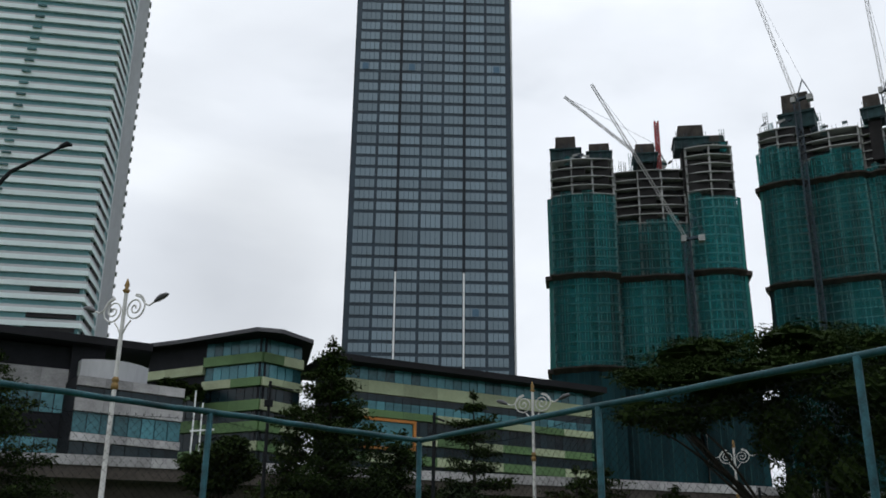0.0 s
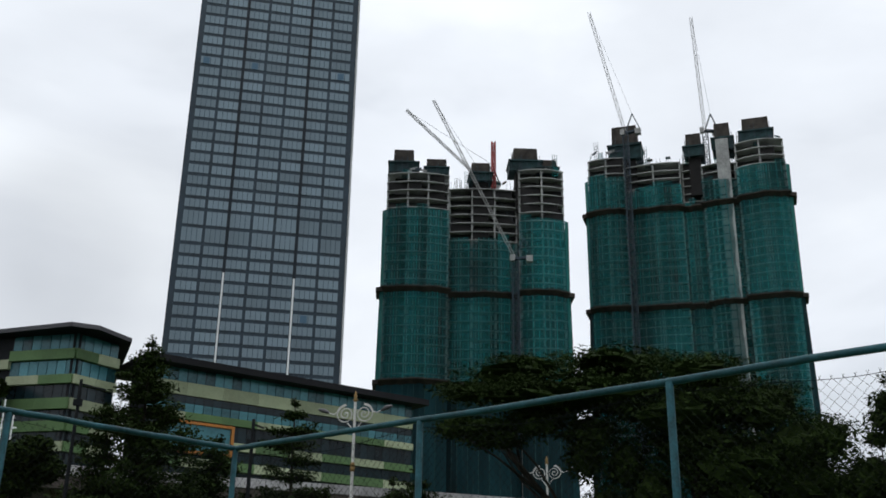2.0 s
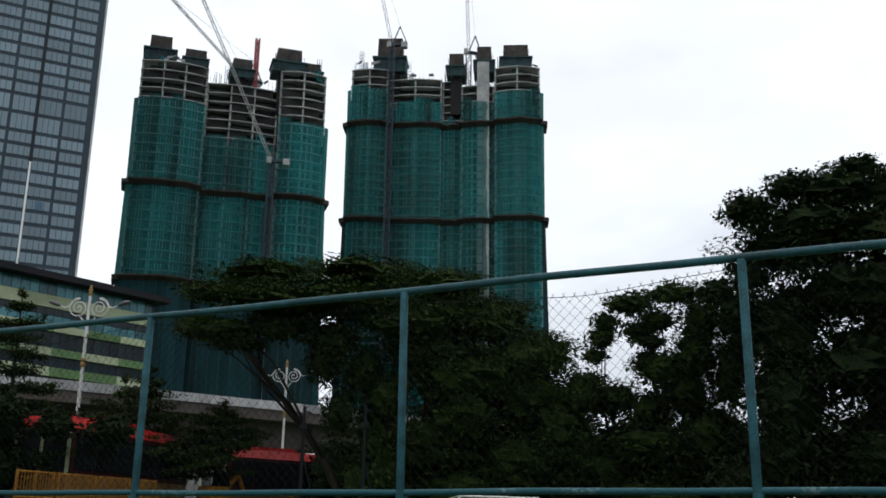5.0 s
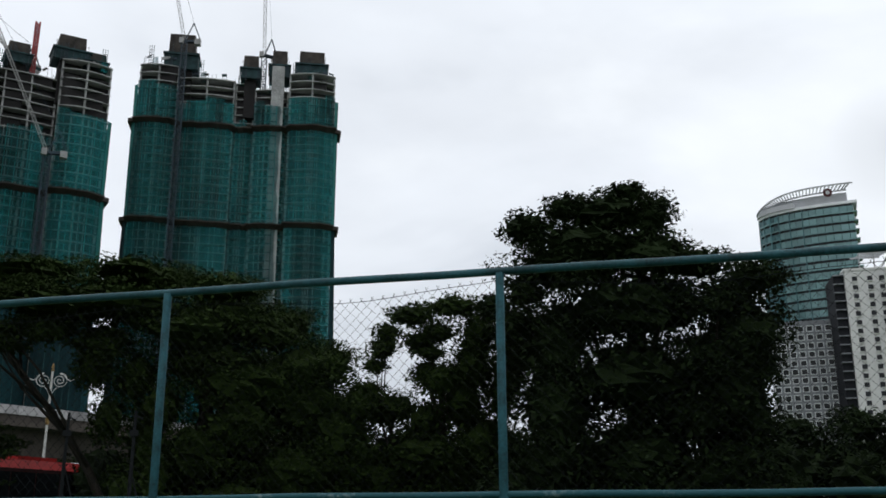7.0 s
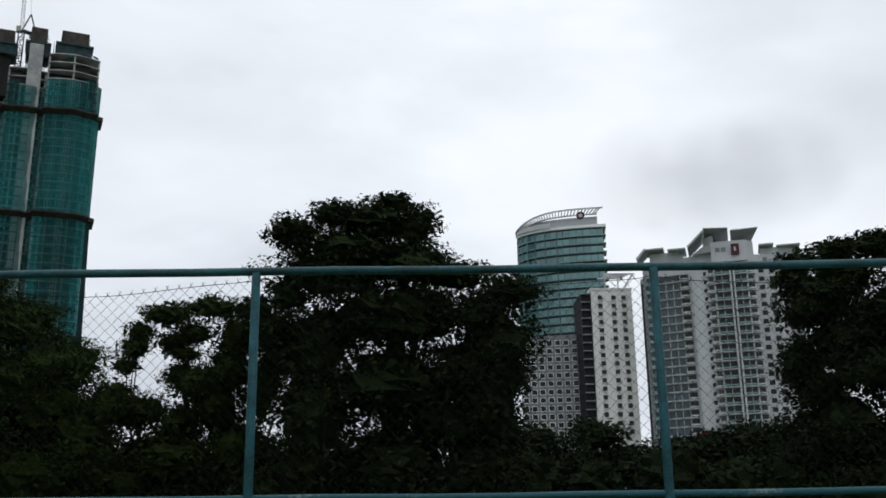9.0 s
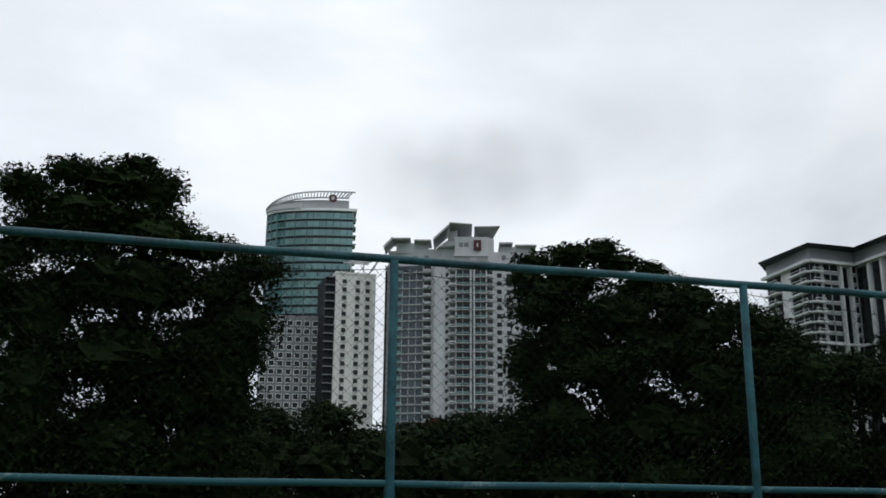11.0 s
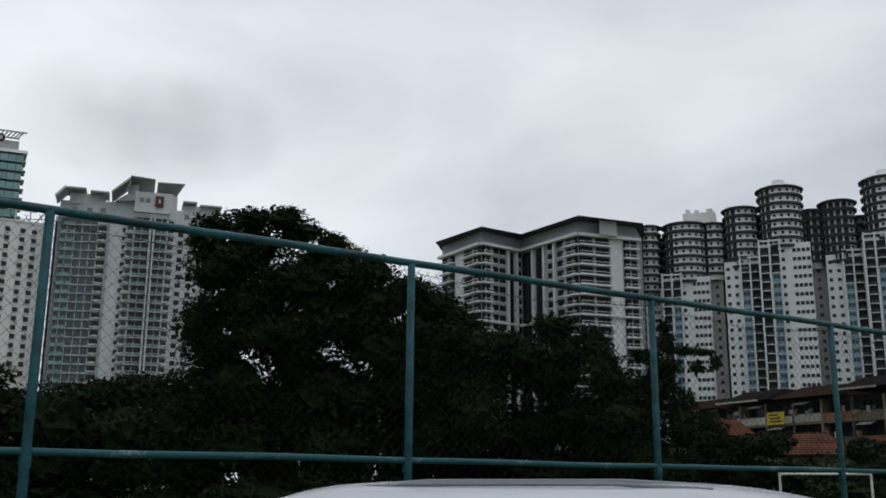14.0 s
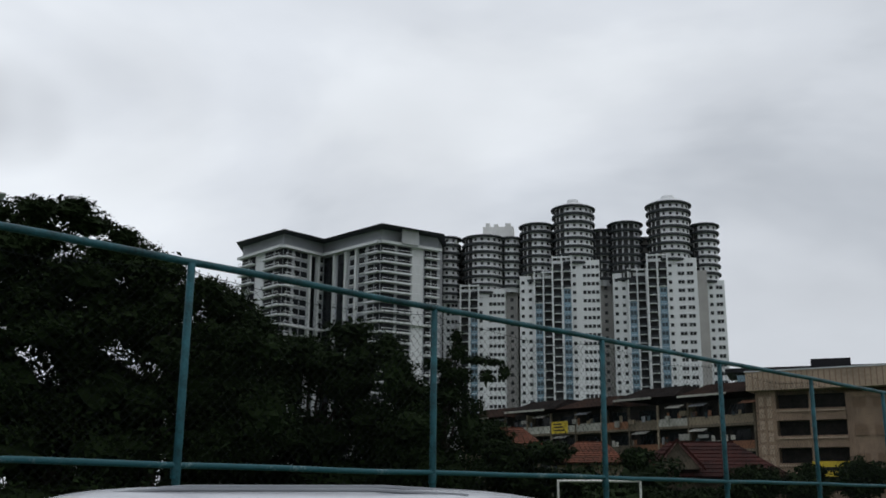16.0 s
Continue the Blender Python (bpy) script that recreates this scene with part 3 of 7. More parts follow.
RAIN = [(-1.5, 12.9, 5.0, 1.3), (4.0, 12.4, 3.6, 1.4), (7.6, 9.8, 2.6, 2.2), (3.0, 10.0, 3.4, 1.6), (9.2, 7.0, 2.2, 2.2), (4.6, 7.0, 3.2, 2.0), (-5.6, 13.9, 3.6, 0.8), (-0.8, 14.1, 4.0, 1.0), (-8.2, 12.8, 2.2, 0.7), (3.2, 13.6, 3.2, 1.0), (-3.5, 12.3, 5.1, 1.0), (2.2, 11.6, 4.3, 1.6),
        (6.2, 11.8, 2.6, 1.5), (-8.9, 11.2, 1.3, 1.0), (-6.7, 10.4, 2.2, 0.6), (8.9, 10.1, 1.8, 1.5), (4.5, 9.1, 4.6, 2.1), (7.4, 7.8, 3.2, 2.3),
        (10.3, 8.1, 1.3, 1.4), (2.9, 5.4, 2.6, 2.2), (0.9, 7.6, 1.5, 1.7), (0.9, 4.6, 1.4, 2.0), (-2.4, 9.4, 1.3, 1.5), (-1.6, 7.0, 1.2, 1.6), (-0.6, 3.6, 1.4, 1.8), (-7.0, 10.9, 2.3, 0.9), (-4.6, 11.2, 2.4, 1.0), (-2.0, 10.7, 1.8, 1.2), (-0.4, 9.0, 1.5, 1.8), (0.3, 6.2, 1.4, 2.2), (-5.6, 12.9, 3.4, 0.9), (6.0, 1.8, 5.0, 1.4), (7.4, 5.0, 4.0, 2.2), (10.3, 5.6, 1.7, 2.3), (4.5, 3.4, 4.0, 1.8)]
MIDT = [(0.2, 11.5, 1.3, 0.7), (2.0, 13.4, 2.0, 0.8), (-0.2, 12.9, 1.7, 0.8), (-1.6, 12.0, 1.0, 0.7), (3.2, 11.9, 1.5, 1.6), (0.7, 10.9, 1.2, 0.5), (-2.1, 10.2, 0.9, 0.6),
        (-1.3, 8.0, 2.2, 1.2), (2.3, 8.3, 2.0, 2.0), (0.7, 5.8, 3.3, 1.7), (3.8, 6.1, 2.0, 2.3), (-3.3, 6.6, 1.6, 1.9), (0.5, 3.2, 4.5, 1.6), (1.2, 9.6, 1.8, 1.2), (3.0, 10.2, 1.6, 1.8), (-2.6, 8.8, 1.2, 1.0), (4.6, 9.5, 1.4, 2.6), (4.6, 12.3, 1.2, 1.6), (0.0, 1.4, 5.5, 1.4), (-3.6, 4.0, 2.4, 2.0), (-4.2, 7.0, 1.6, 1.6), (0.6, 7.5, 1.5, 1.2), (1.3, 12.0, 1.4, 0.8), (-1.7, 11.2, 1.1, 0.8), (0.6, 10.0, 1.1, 0.7), (5.4, 11.0, 1.2, 1.2), (-1.5, 4.6, 2.6, 1.8), (1.8, 4.6, 2.4, 1.8), (-5.4, 3.4, 2.0, 2.2)]
FIG = [(-1.5, 14.6, 3.6, 1.4), (1.2, 14.2, 2.6, 1.4), (-0.9, 16.1, 2.8, 1.4), (-4.4, 15.6, 1.7, 1.0), (1.4, 15.9, 1.6, 1.2), (-2.6, 16.4, 1.3, 0.8), (0.4, 17.0, 1.1, 0.6), (-2.2, 13.7, 3.8, 1.5), (3.2, 13.5, 2.5, 0.9), (5.8, 12.7, 2.0, 1.0),
       (0.5, 11.6, 5.0, 2.1), (5.1, 10.5, 2.6, 1.9), (-3.1, 10.5, 2.8, 2.4), (0.5, 8.5, 4.9, 2.3), (4.5, 7.9, 2.1, 2.1), (-3.1, 7.5, 2.8, 2.6),
       (0.5, 5.2, 4.5, 2.2), (4.2, 4.9, 2.5, 1.7), (-3.5, 4.8, 2.7, 2.0), (0.5, 3.0, 5.0, 1.4), (0.5, 1.3, 6.5, 1.3), (5.2, 3.2, 2.4, 1.8), (-5.0, 3.4, 2.2, 2.0), (-4.6, 12.6, 1.3, 1.0), (-5.0, 11.0, 1.4, 1.2), (-5.9, 12.0, 1.1, 0.7), (3.6, 9.4, 2.2, 1.7), (4.3, 11.8, 1.9, 1.1), (2.8, 6.6, 2.6, 1.7), (4.9, 6.3, 1.9, 1.5), (3.2, 4.0, 2.6, 1.5), (5.4, 9.0, 1.6, 1.4)]
FIG2 = [(-3.2, 11.8, 2.4, 1.2), (0.6, 11.6, 2.6, 1.2), (3.4, 10.0, 2.0, 1.2), (-2.8, 9.6, 2.8, 1.4), (-4.7, 12.3, 1.1, 0.8), (-2.6, 12.5, 1.8, 0.8), (-0.4, 13.0, 1.4, 0.7), (1.0, 12.5, 0.9, 0.8), (-3.9, 10.9, 2.2, 1.3), (-0.8, 10.8, 2.6, 1.3),
        (2.6, 11.3, 1.8, 0.8), (4.6, 10.5, 1.2, 0.7), (-4.7, 8.8, 1.4, 1.3), (-1.8, 8.5, 3.1, 1.6), (1.8, 9.0, 2.8, 1.6), (5.1, 8.7, 2.0, 1.2),
        (-3.3, 6.2, 2.8, 2.0), (0.5, 6.2, 3.0, 1.8), (4.3, 6.4, 2.8, 1.8), (-3.3, 3.7, 3.5, 1.7), (1.2, 3.7, 3.5, 1.7), (5.4, 4.0, 3.0, 2.0), (3.0, 8.0, 2.6, 1.5), (5.6, 7.0, 2.4, 1.6), (7.0, 5.4, 2.2, 2.0), (0.0, 1.4, 7.0, 1.4), (-5.6, 4.6, 1.8, 2.4), (2.0, 10.3, 1.2, 0.8), (-1.4, 5.2, 1.6, 1.4), (-4.0, 7.6, 1.6, 1.2), (-0.8, 7.4, 1.8, 1.2), (6.4, 8.6, 1.4, 1.0), (5.4, 9.9, 1.6, 1.0), (6.4, 9.1, 1.4, 1.0), (7.2, 8.0, 1.4, 1.1), (0.2, 9.9, 1.6, 1.0), (-0.5, 8.2, 1.8, 1.2), (2.4, 5.6, 2.0, 1.4), (-2.6, 5.2, 2.0, 1.4), (-4.4, 13.1, 1.3, 0.8), (-2.9, 13.4, 1.4, 0.8), (-1.4, 13.6, 1.3, 0.7)]
LOW = [(1.2, 8.2, 2.6, 1.3), (3.4, 8.2, 1.8, 1.3), (-2.0, 9.6, 1.4, 0.8), (0.1, 8.7, 1.8, 0.9), (2.6, 9.5, 1.6, 0.9), (4.4, 8.9, 1.1, 1.1), (-0.8, 6.9, 2.4, 1.7), (2.5, 7.1, 2.6, 1.6),
       (5.0, 6.8, 1.0, 1.3), (0.5, 4.4, 3.6, 1.9), (4.8, 4.1, 2.8, 2.1), (2.0, 2.6, 5.0, 1.4), (-3.2, 8.6, 1.8, 1.3), (-3.6, 6.4, 2.4, 1.8), (-3.4, 4.0, 2.6, 2.0), (1.0, 1.3, 6.5, 1.3), (-1.5, 8.8, 1.5, 1.1), (-2.6, 9.6, 1.2, 0.7), (3.5, 5.4, 2.0, 1.4), (6.2, 6.4, 1.4, 1.3), (6.8, 5.0, 1.5, 1.6)]
THIN = [(0.0, 8.6, 0.35, 0.4), (0.1, 7.9, 0.55, 0.5), (0.9, 7.55, 0.8, 0.25), (1.7, 7.45, 0.55, 0.2), (2.15, 7.0, 0.3, 0.4), (1.35, 6.8, 0.4, 0.35), (-0.8, 7.35, 0.9, 0.35), (-0.1, 6.9, 1.0, 0.5), (-0.3, 6.1, 1.2, 0.7), (-1.6, 5.0, 2.0, 1.2), (0.7, 4.5, 1.0, 1.4),
        (-1.1, 3.1, 2.7, 1.5), (-2.6, 7.0, 1.0, 1.3)]
SHRUBS = [(-6.6, 7.5, 2.4, 1.3), (-3.2, 7.8, 2.4, 1.3), (-5.4, 5.6, 3.7, 2.0), (-1.3, 6.0, 3.3, 2.0), (3.0, 6.7, 2.9, 1.3), (5.7, 7.2, 2.5, 1.3),
          (7.5, 6.4, 1.9, 2.0), (2.6, 5.1, 4.4, 1.6), (7.6, 4.8, 2.5, 1.9), (0.0, 3.2, 8.0, 1.8), (0.0, 1.4, 10.0, 1.4), (-8.4, 4.0, 2.6, 1.8), (-9.0, 6.2, 1.8, 1.2)]
BUSHES = [(-1.0, 3.8, 1.6, 0.7), (-2.8, 3.4, 1.8, 1.1), (0.2, 2.4, 1.4, 0.6), (3.6, 3.6, 1.0, 0.6), (-1.9, 2.3, 2.7, 0.9), (-3.5, 4.5, 1.2, 1.1), (2.5, 1.6, 3.5, 0.9)]

tree(place(-21, 50), "broad spreading dark green rain tree beyond the field", RAIN, [(2.2, 9.5, 0.38, 1.0), (-0.2, 10.4, 0.2, -6.5)], 165000, 0.13, M["leaf_mid"], 1, depth=0.5, tuft=0.42, flatten=0.3, tufts=16, core=0.25)
tree(place(-36, 52), "slender dark green tree with gaps in its crown", MIDT, [(0.8, 10, 0.25, 0.6), (-0.5, 8, 0.18, -0.8)], 78000, 0.145, M["leaf_mid"], 2, core=0.25, tuft=0.42)
tree(place(-36, 57), "dense dark bushes under the slender tree", [(-4.0, 5.6, 2.8, 2.0), (-0.5, 6.2, 2.8, 2.0), (3.6, 6.0, 3.0, 2.2), (-2.4, 3.2, 4.0, 2.0), (2.6, 3.2, 4.0, 2.0)], [(0, 3.5, 0.12, 0)], 20000, 0.2, M["leaf_dark"], 45, name="shrub", limb=False, core=0.6)
tree(place(-48, 45), "tall dense fig tree, deep shade put into its near-black leaves", FIG, [(0.2, 12, 0.6, 0.3), (-2.2, 9, 0.35, -1.0), (2.4, 9, 0.35, 1.4)], 130000, 0.15, M["leaf_dark"], 3, flatten=0.45, tufts=14, tuft=0.38, core=0.3)
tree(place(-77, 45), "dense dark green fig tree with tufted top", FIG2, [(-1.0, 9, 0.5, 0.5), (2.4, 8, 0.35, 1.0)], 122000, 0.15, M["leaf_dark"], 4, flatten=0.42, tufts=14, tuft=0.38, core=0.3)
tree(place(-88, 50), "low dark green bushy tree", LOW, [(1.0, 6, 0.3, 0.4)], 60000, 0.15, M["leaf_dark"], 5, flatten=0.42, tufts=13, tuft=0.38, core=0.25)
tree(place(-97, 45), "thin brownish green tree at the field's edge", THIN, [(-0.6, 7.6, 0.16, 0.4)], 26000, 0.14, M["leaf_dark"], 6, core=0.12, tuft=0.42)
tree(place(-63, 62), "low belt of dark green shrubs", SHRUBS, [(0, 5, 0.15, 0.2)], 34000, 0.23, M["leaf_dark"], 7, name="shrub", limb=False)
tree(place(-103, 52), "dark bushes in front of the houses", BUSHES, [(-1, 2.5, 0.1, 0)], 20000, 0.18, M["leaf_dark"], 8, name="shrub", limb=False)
tiered_tree(place(24.6, 42, 0, 2), "dark feathery conifer at the road side", 9.4, 9.0, 0.6, 9, 34000, 15, 0.17, 0.5)
tree(place(12, 44, 0, 2), "small round street tree beside the road", [(0, 5.9, 1.4, 0.8), (-1.1, 5.4, 0.9, 0.6), (0.7, 5.3, 1.2, 0.7), (-0.4, 4.7, 1.4, 0.7), (0.4, 6.2, 0.7, 0.5)], [(0, 5, 0.1, 0)], 15000, 0.16, M["leaf_mid"], 10, tuft=0.6, flatten=0.35, core=0.1)
tiered_tree(place(6.3, 40, 0, 2), "tall tiered dark conifer beside the road", 9.9, 8.2, 0.4, 11, 42000, 20, 0.17, 0.45)
tiered_tree(place(8.1, 41, 0, 2), "young dark conifer beside the road", 7.3, 5.4, 0.4, 17, 18000, 11, 0.17, 0.5)
tiered_tree(place(2.2, 43, 0, 2), "tiered dark green conifer beside the road", 6.6, 8.6, 0.8, 12, 30000, 12, 0.18, 0.5)
tiered_tree(place(-1.9, 46, 0, 2), "thin tiered conifer with level branches", 9.1, 7.6, 1.0, 13, 20000, 12, 0.17, 0.35)
tiered_tree(place(-7.6, 48, 0, 2), "small tiered conifer beside the road", 5.9, 7.0, 0.9, 14, 10000, 8, 0.17, 0.35)
tiered_tree(place(-8.9, 50, 0, 2), "small tiered conifer in front of the viaduct", 6.6, 8.6, 1.6, 15, 14000, 9, 0.2, 0.3)
tiered_tree(place(-12.9, 50, 0, 2), "low spreading conifer beside the buses", 5.2, 8.4, 2.2, 16, 14000, 7, 0.17, 0.3)
tree(place(3.0, 43, 0, 2), "dark roadside undergrowth below the conifers", [(-3.0, 3.2, 1.5, 1.3), (-0.8, 3.6, 1.6, 1.2), (1.4, 3.0, 1.6, 1.2), (3.4, 3.4, 1.5, 1.2), (-3.6, 4.2, 1.2, 0.9), (3.2, 4.0, 1.4, 0.9), (5.4, 3.4, 1.4, 0.9), (7.4, 3.2, 1.3, 0.9), (-1.0, 1.6, 4.5, 1.2), (3.0, 1.6, 3.0, 1.2)], [(0, 2.5, 0.08, 0)], 24000, 0.2, M["leaf_dark"], 33, name="shrub", limb=False, tuft=0.5, flatten=0.35)
HEDGE = [(-7.5, 2.6, 2.6, 1.7), (-4.0, 2.4, 2.6, 1.6), (-0.5, 2.7, 2.6, 1.7), (3.0, 2.4, 2.6, 1.6), (6.5, 2.6, 2.6, 1.7), (-5.5, 1.0, 3.2, 1.2), (0.0, 1.0, 3.2, 1.2), (5.5, 1.0, 3.2, 1.2)]
TALL_HEDGE = [(x, z * 1.9, rx, rz * 1.45) for x, z, rx, rz in HEDGE[:5]] + HEDGE
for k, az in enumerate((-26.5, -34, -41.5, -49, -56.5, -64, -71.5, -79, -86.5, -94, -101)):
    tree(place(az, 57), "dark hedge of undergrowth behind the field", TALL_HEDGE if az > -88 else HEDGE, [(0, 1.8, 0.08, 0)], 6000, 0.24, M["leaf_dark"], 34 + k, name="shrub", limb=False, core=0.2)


# ---- road, bank and viaduct ----
def strip(name, pts, width, z, material, label, category):
    g = Geo()
    a, b = Vector((*pts[0], 0)), Vector((*pts[1], 0))
    n = (b - a).normalized().cross(Vector((0, 0, 1))) * width / 2
    g.hexa([tuple(q + Vector((0, 0, z - 0.3))) for q in (a - n, a + n, b + n, b - n)], [tuple(q + Vector((0, 0, z))) for q in (a - n, a + n, b + n, b - n)])
    return tagged(new(name, g.mesh(name, material)), label, category, kind="structure")


strip("road", [(-32.0, 4.0), (32.0, 84.0)], 9, 2.115, M["asphalt"], "grey asphalt road on the bank", "road")


def build_viaduct():
    v = thing("viaduct", pose(0, 0, 0), "grey concrete viaduct with a pale stained parapet", "viaduct")
    a, b = Vector((-52, 73.8, 0)), Vector((92, 112.5, 0))
    d = (b - a).normalized()
    rot = math.degrees(math.atan2(d.y, d.x))
    L = (b - a).length
    m = pose(a.x, a.y, 0, 0, 0, rot)
    n = 30
    w = L / n
    me = Geo().box(0.02, w - 0.02, 0, 0.35, 12.2, 13.0).mesh("parapet_panel", M["stained_white"])
    for i in range(n):
        part("parapet_panel", me, None, v, at=m @ pose(i * w, 0, 0))
    # deck in the girder's dark brown, shadow below the parapet put into its colour
    g = Geo().box(0, L, 0.15, 9, 11.2, 12.2)
    part("deck", g, M["underside"], v, at=m)
    part("girder", Geo().box(0, L, 2.2, 6.5, 8.8, 11.2), M["underside"], v, at=m)
    pier = Geo().prism([(-1, 3), (1, 3), (1.2, 4.5), (1, 6), (-1, 6), (-1.2, 4.5)], 0, 6.4)
    pier.prism([(-1.2, 2.5), (1.2, 2.5), (1.2, 6.5), (-1.2, 6.5)], 6.4, 7.65, [(-1.6, 1.2), (1.6, 1.2), (1.6, 7.8), (-1.6, 7.8)])
    pm = pier.mesh("pier", M["concrete"])
    for k in range(5):
        part("pier", pm, None, v, at=m @ pose(14 + k * 29, 0, 0))


build_viaduct()


# ---- street lamps ----
def build_lamp(m, scale=1.0):
    t = thing("street_lamp", m, "white ornamental street lamp with spiral scrolls and two heads", "street lamp", "street lamps along the road")
    p = Geo().lathe([(0.16, 0), (0.16, 0.6), (0.1, 0.7), (0.085, 5), (0.07, 10.2)], 10)
    part("pole", p, M["white_metal"], t, smooth=True)
    part("collar", Geo().lathe([(0.085, 6.6), (0.13, 6.65), (0.13, 6.8), (0.09, 6.85), (0.13, 6.9), (0.12, 7.0), (0.08, 7.05)], 10), M["gold"], t, "gilded collar", True)
    part("finial", Geo().lathe([(0.07, 10.1), (0.14, 10.2), (0.06, 10.28), (0.1, 10.4), (0.02, 10.65)], 10), M["gold"], t, "gilded finial", True)
    for s in (-1.28, 1.28):
        g = Geo()
        c = Vector((s * 0.4, 0, 9.5))
        pts = []
        for k in range(60):
            a = math.pi * (0.5 if s > 0 else 0.5) + -math.copysign(1, s) * k / 59 * 4.6 * math.pi
            rr = 0.5 * (1 - k / 62)
            pts.append((c.x + math.cos(a) * rr * 1.02, 0, c.z + math.sin(a) * rr))
        g.tube(pts, 0.03, 5)
        g.tube([(0, 0, 8.5), (s * 0.16, 0, 8.85), (s * 0.3, 0, 9.05)], 0.03, 5)
        part("scroll", g, M["white_metal"], t)
        arm = [(s * 0.38, 0, 9.96), (s * 0.6, 0, 9.85), (s * 0.75, 0, 9.6), (s * 0.92, 0, 9.5), (s * 1.15, 0, 9.62)]
        part("arm", Geo().tube(arm, 0.035, 6), M["white_metal"], t)
        hd = Geo().tube([(s * 1.1, 0, 9.6), (s * 1.2, 0, 9.66), (s * 1.35, 0, 9.74), (s * 1.52, 0, 9.8), (s * 1.6, 0, 9.8)], [0.04, 0.09, 0.115, 0.08, 0.02], 8)
        part("lamp_head", hd, M["lamp_head"], t, "dark grey lamp head", True)
    return t


lamp = build_lamp(place(18.14, 36.3, -46, 2.1))
for az, d, turn in ((-5.29, 51, -23), (-16.2, 71, -12)):
    copy_thing(lamp, place(az, d, turn, 2.1))


def curved_pole_lamp():
    t = thing("street_lamp", place(25.9, 22, 0, 1.2), "thin dark street lamp with a curved arm", "street lamp")
    part("pole", Geo().tube([(0, 0, 0), (0, 0, 8.6), (0.35, 0, 9.2), (1.0, 0, 9.75), (1.35, 0, 10.05)], [0.08, 0.06, 0.045, 0.035, 0.03], 8), M["dark_metal"], t)
    part("lamp_head", Geo().tube([(1.25, 0, 9.98), (1.4, 0, 10.1), (1.5, 0, 10.08)], [0.05, 0.07, 0.03], 8), M["dark_metal"], t)


curved_pole_lamp()


def utility_pole(m, h, label, arm=0.9):
    t = thing("utility_pole", m, label, "utility pole")
    part("pole", Geo().tube([(0, 0, -0.3), (0.02, 0, h)], [0.09, 0.055], 8), M["dark_metal"], t)
    part("crossarm", Geo().beam((-0.05, 0, h - 0.15), (arm, 0, h - 0.3), 0.06), M["dark_metal"], t)
    part("light_box", Geo().box(0.0 - 0.16, 0.16, -0.08, 0.08, h - 0.95, h - 0.72), M["dark_metal"], t)
    part("brace", Geo().beam((0, 0, 2.4), (0.7, 0.2, 0), 0.05), M["dark_metal"], t)


utility_pole(place(9.75, 38, 0, 2.1), 7.6, "thin dark utility pole with a short arm")
utility_pole(place(0.35, 36, 0, 2.1), 6.2, "thin dark pole beside the conifers", 0.4)
utility_pole(place(-29.0 + 8.3, 40, 0, 1.6), 4.6, "thin dark pole under the rain tree", 0.3)
utility_pole(place(-17.3, 44, 0, 2.1), 4.4, "thin grey pole beside the buses", 0.3)


# ---- buses and barriers ----
def bus(m, length, label, group="buses parked along the road", drop=0.0):
    t = thing("bus", m, label, "bus", group)
    w, h = 2.5, 3.5 - drop
    body = Geo().prism([(-length / 2, 0.12), (-length / 2 + 0.15, 0), (length / 2 - 0.15, 0), (length / 2, 0.12), (length / 2, w - 0.12), (length / 2 - 0.15, w), (-length / 2 + 0.15, w), (-length / 2, w - 0.12)], 0.35, 1.2)
    part("lower_body", body, M["bus_yellow"], t, "yellow and grey lower panels")
    part("cabin", Geo().box(-length / 2 + 0.04, length / 2 - 0.04, 0.04, w - 0.04, 1.2, 2.98 - drop), M["bus_dark"], t, "dark red window pillars")
    lo = [(-length / 2, 0), (length / 2, 0), (length / 2, w), (-length / 2, w)]
    hi = [(-length / 2 + 0.25, 0.25), (length / 2 - 0.25, 0.25), (length / 2 - 0.25, w - 0.25), (-length / 2 + 0.25, w - 0.25)]
    part("roof", Geo().prism(lo, 2.98 - drop, h - 0.05, hi).box(-length * 0.2, length * 0.1, 0.5, w - 0.5, h - 0.05, h + 0.16), M["bus_red"], t, "bright red roof")
    n = max(4, int(length / 1.5))
    pw = (length - 0.6) / n
    wm = Geo().box(0.05, pw - 0.05, -0.01, 0.05, 1.4, 2.8 - drop).mesh("window", M["dark_glass"])
    for i in range(n):
        part("window", wm, None, t, at=pose(-length / 2 + 0.3 + i * pw, 0, 0))
    for s in (-1, 1):
        x = s * length / 2
        part("windscreen", Geo().box(x - 0.05, x + 0.02 * s + 0.01, 0.2, w - 0.2, 1.3, 2.85 - drop), M["dark_glass"], t)
        for y in (0.1, w * 0.5, w - 0.1):
            part("windscreen_post", Geo().box(x - 0.05, x + 0.03 * s + 0.02, y - 0.07, y + 0.07, 1.2, 2.98 - drop), M["cream_panel"], t, "cream windscreen frame")
    tyre = Geo().lathe([(0.2, -0.14), (0.46, -0.14), (0.5, -0.08), (0.5, 0.08), (0.46, 0.14), (0.2, 0.14)], 16)
    tm = tyre.mesh("wheel", M["rubber"], True)
    for x in (-length * 0.3, length * 0.33):
        for y in (0.2, w - 0.2):
            part("wheel", tm, None, t, at=pose(x, y, 0.5, 90, 0, 0))


def heading(ax, ay, bx, by, z):
    return pose((ax + bx) / 2, (ay + by) / 2, z, 0, 0, math.degrees(math.atan2(by - ay, bx - ax)))


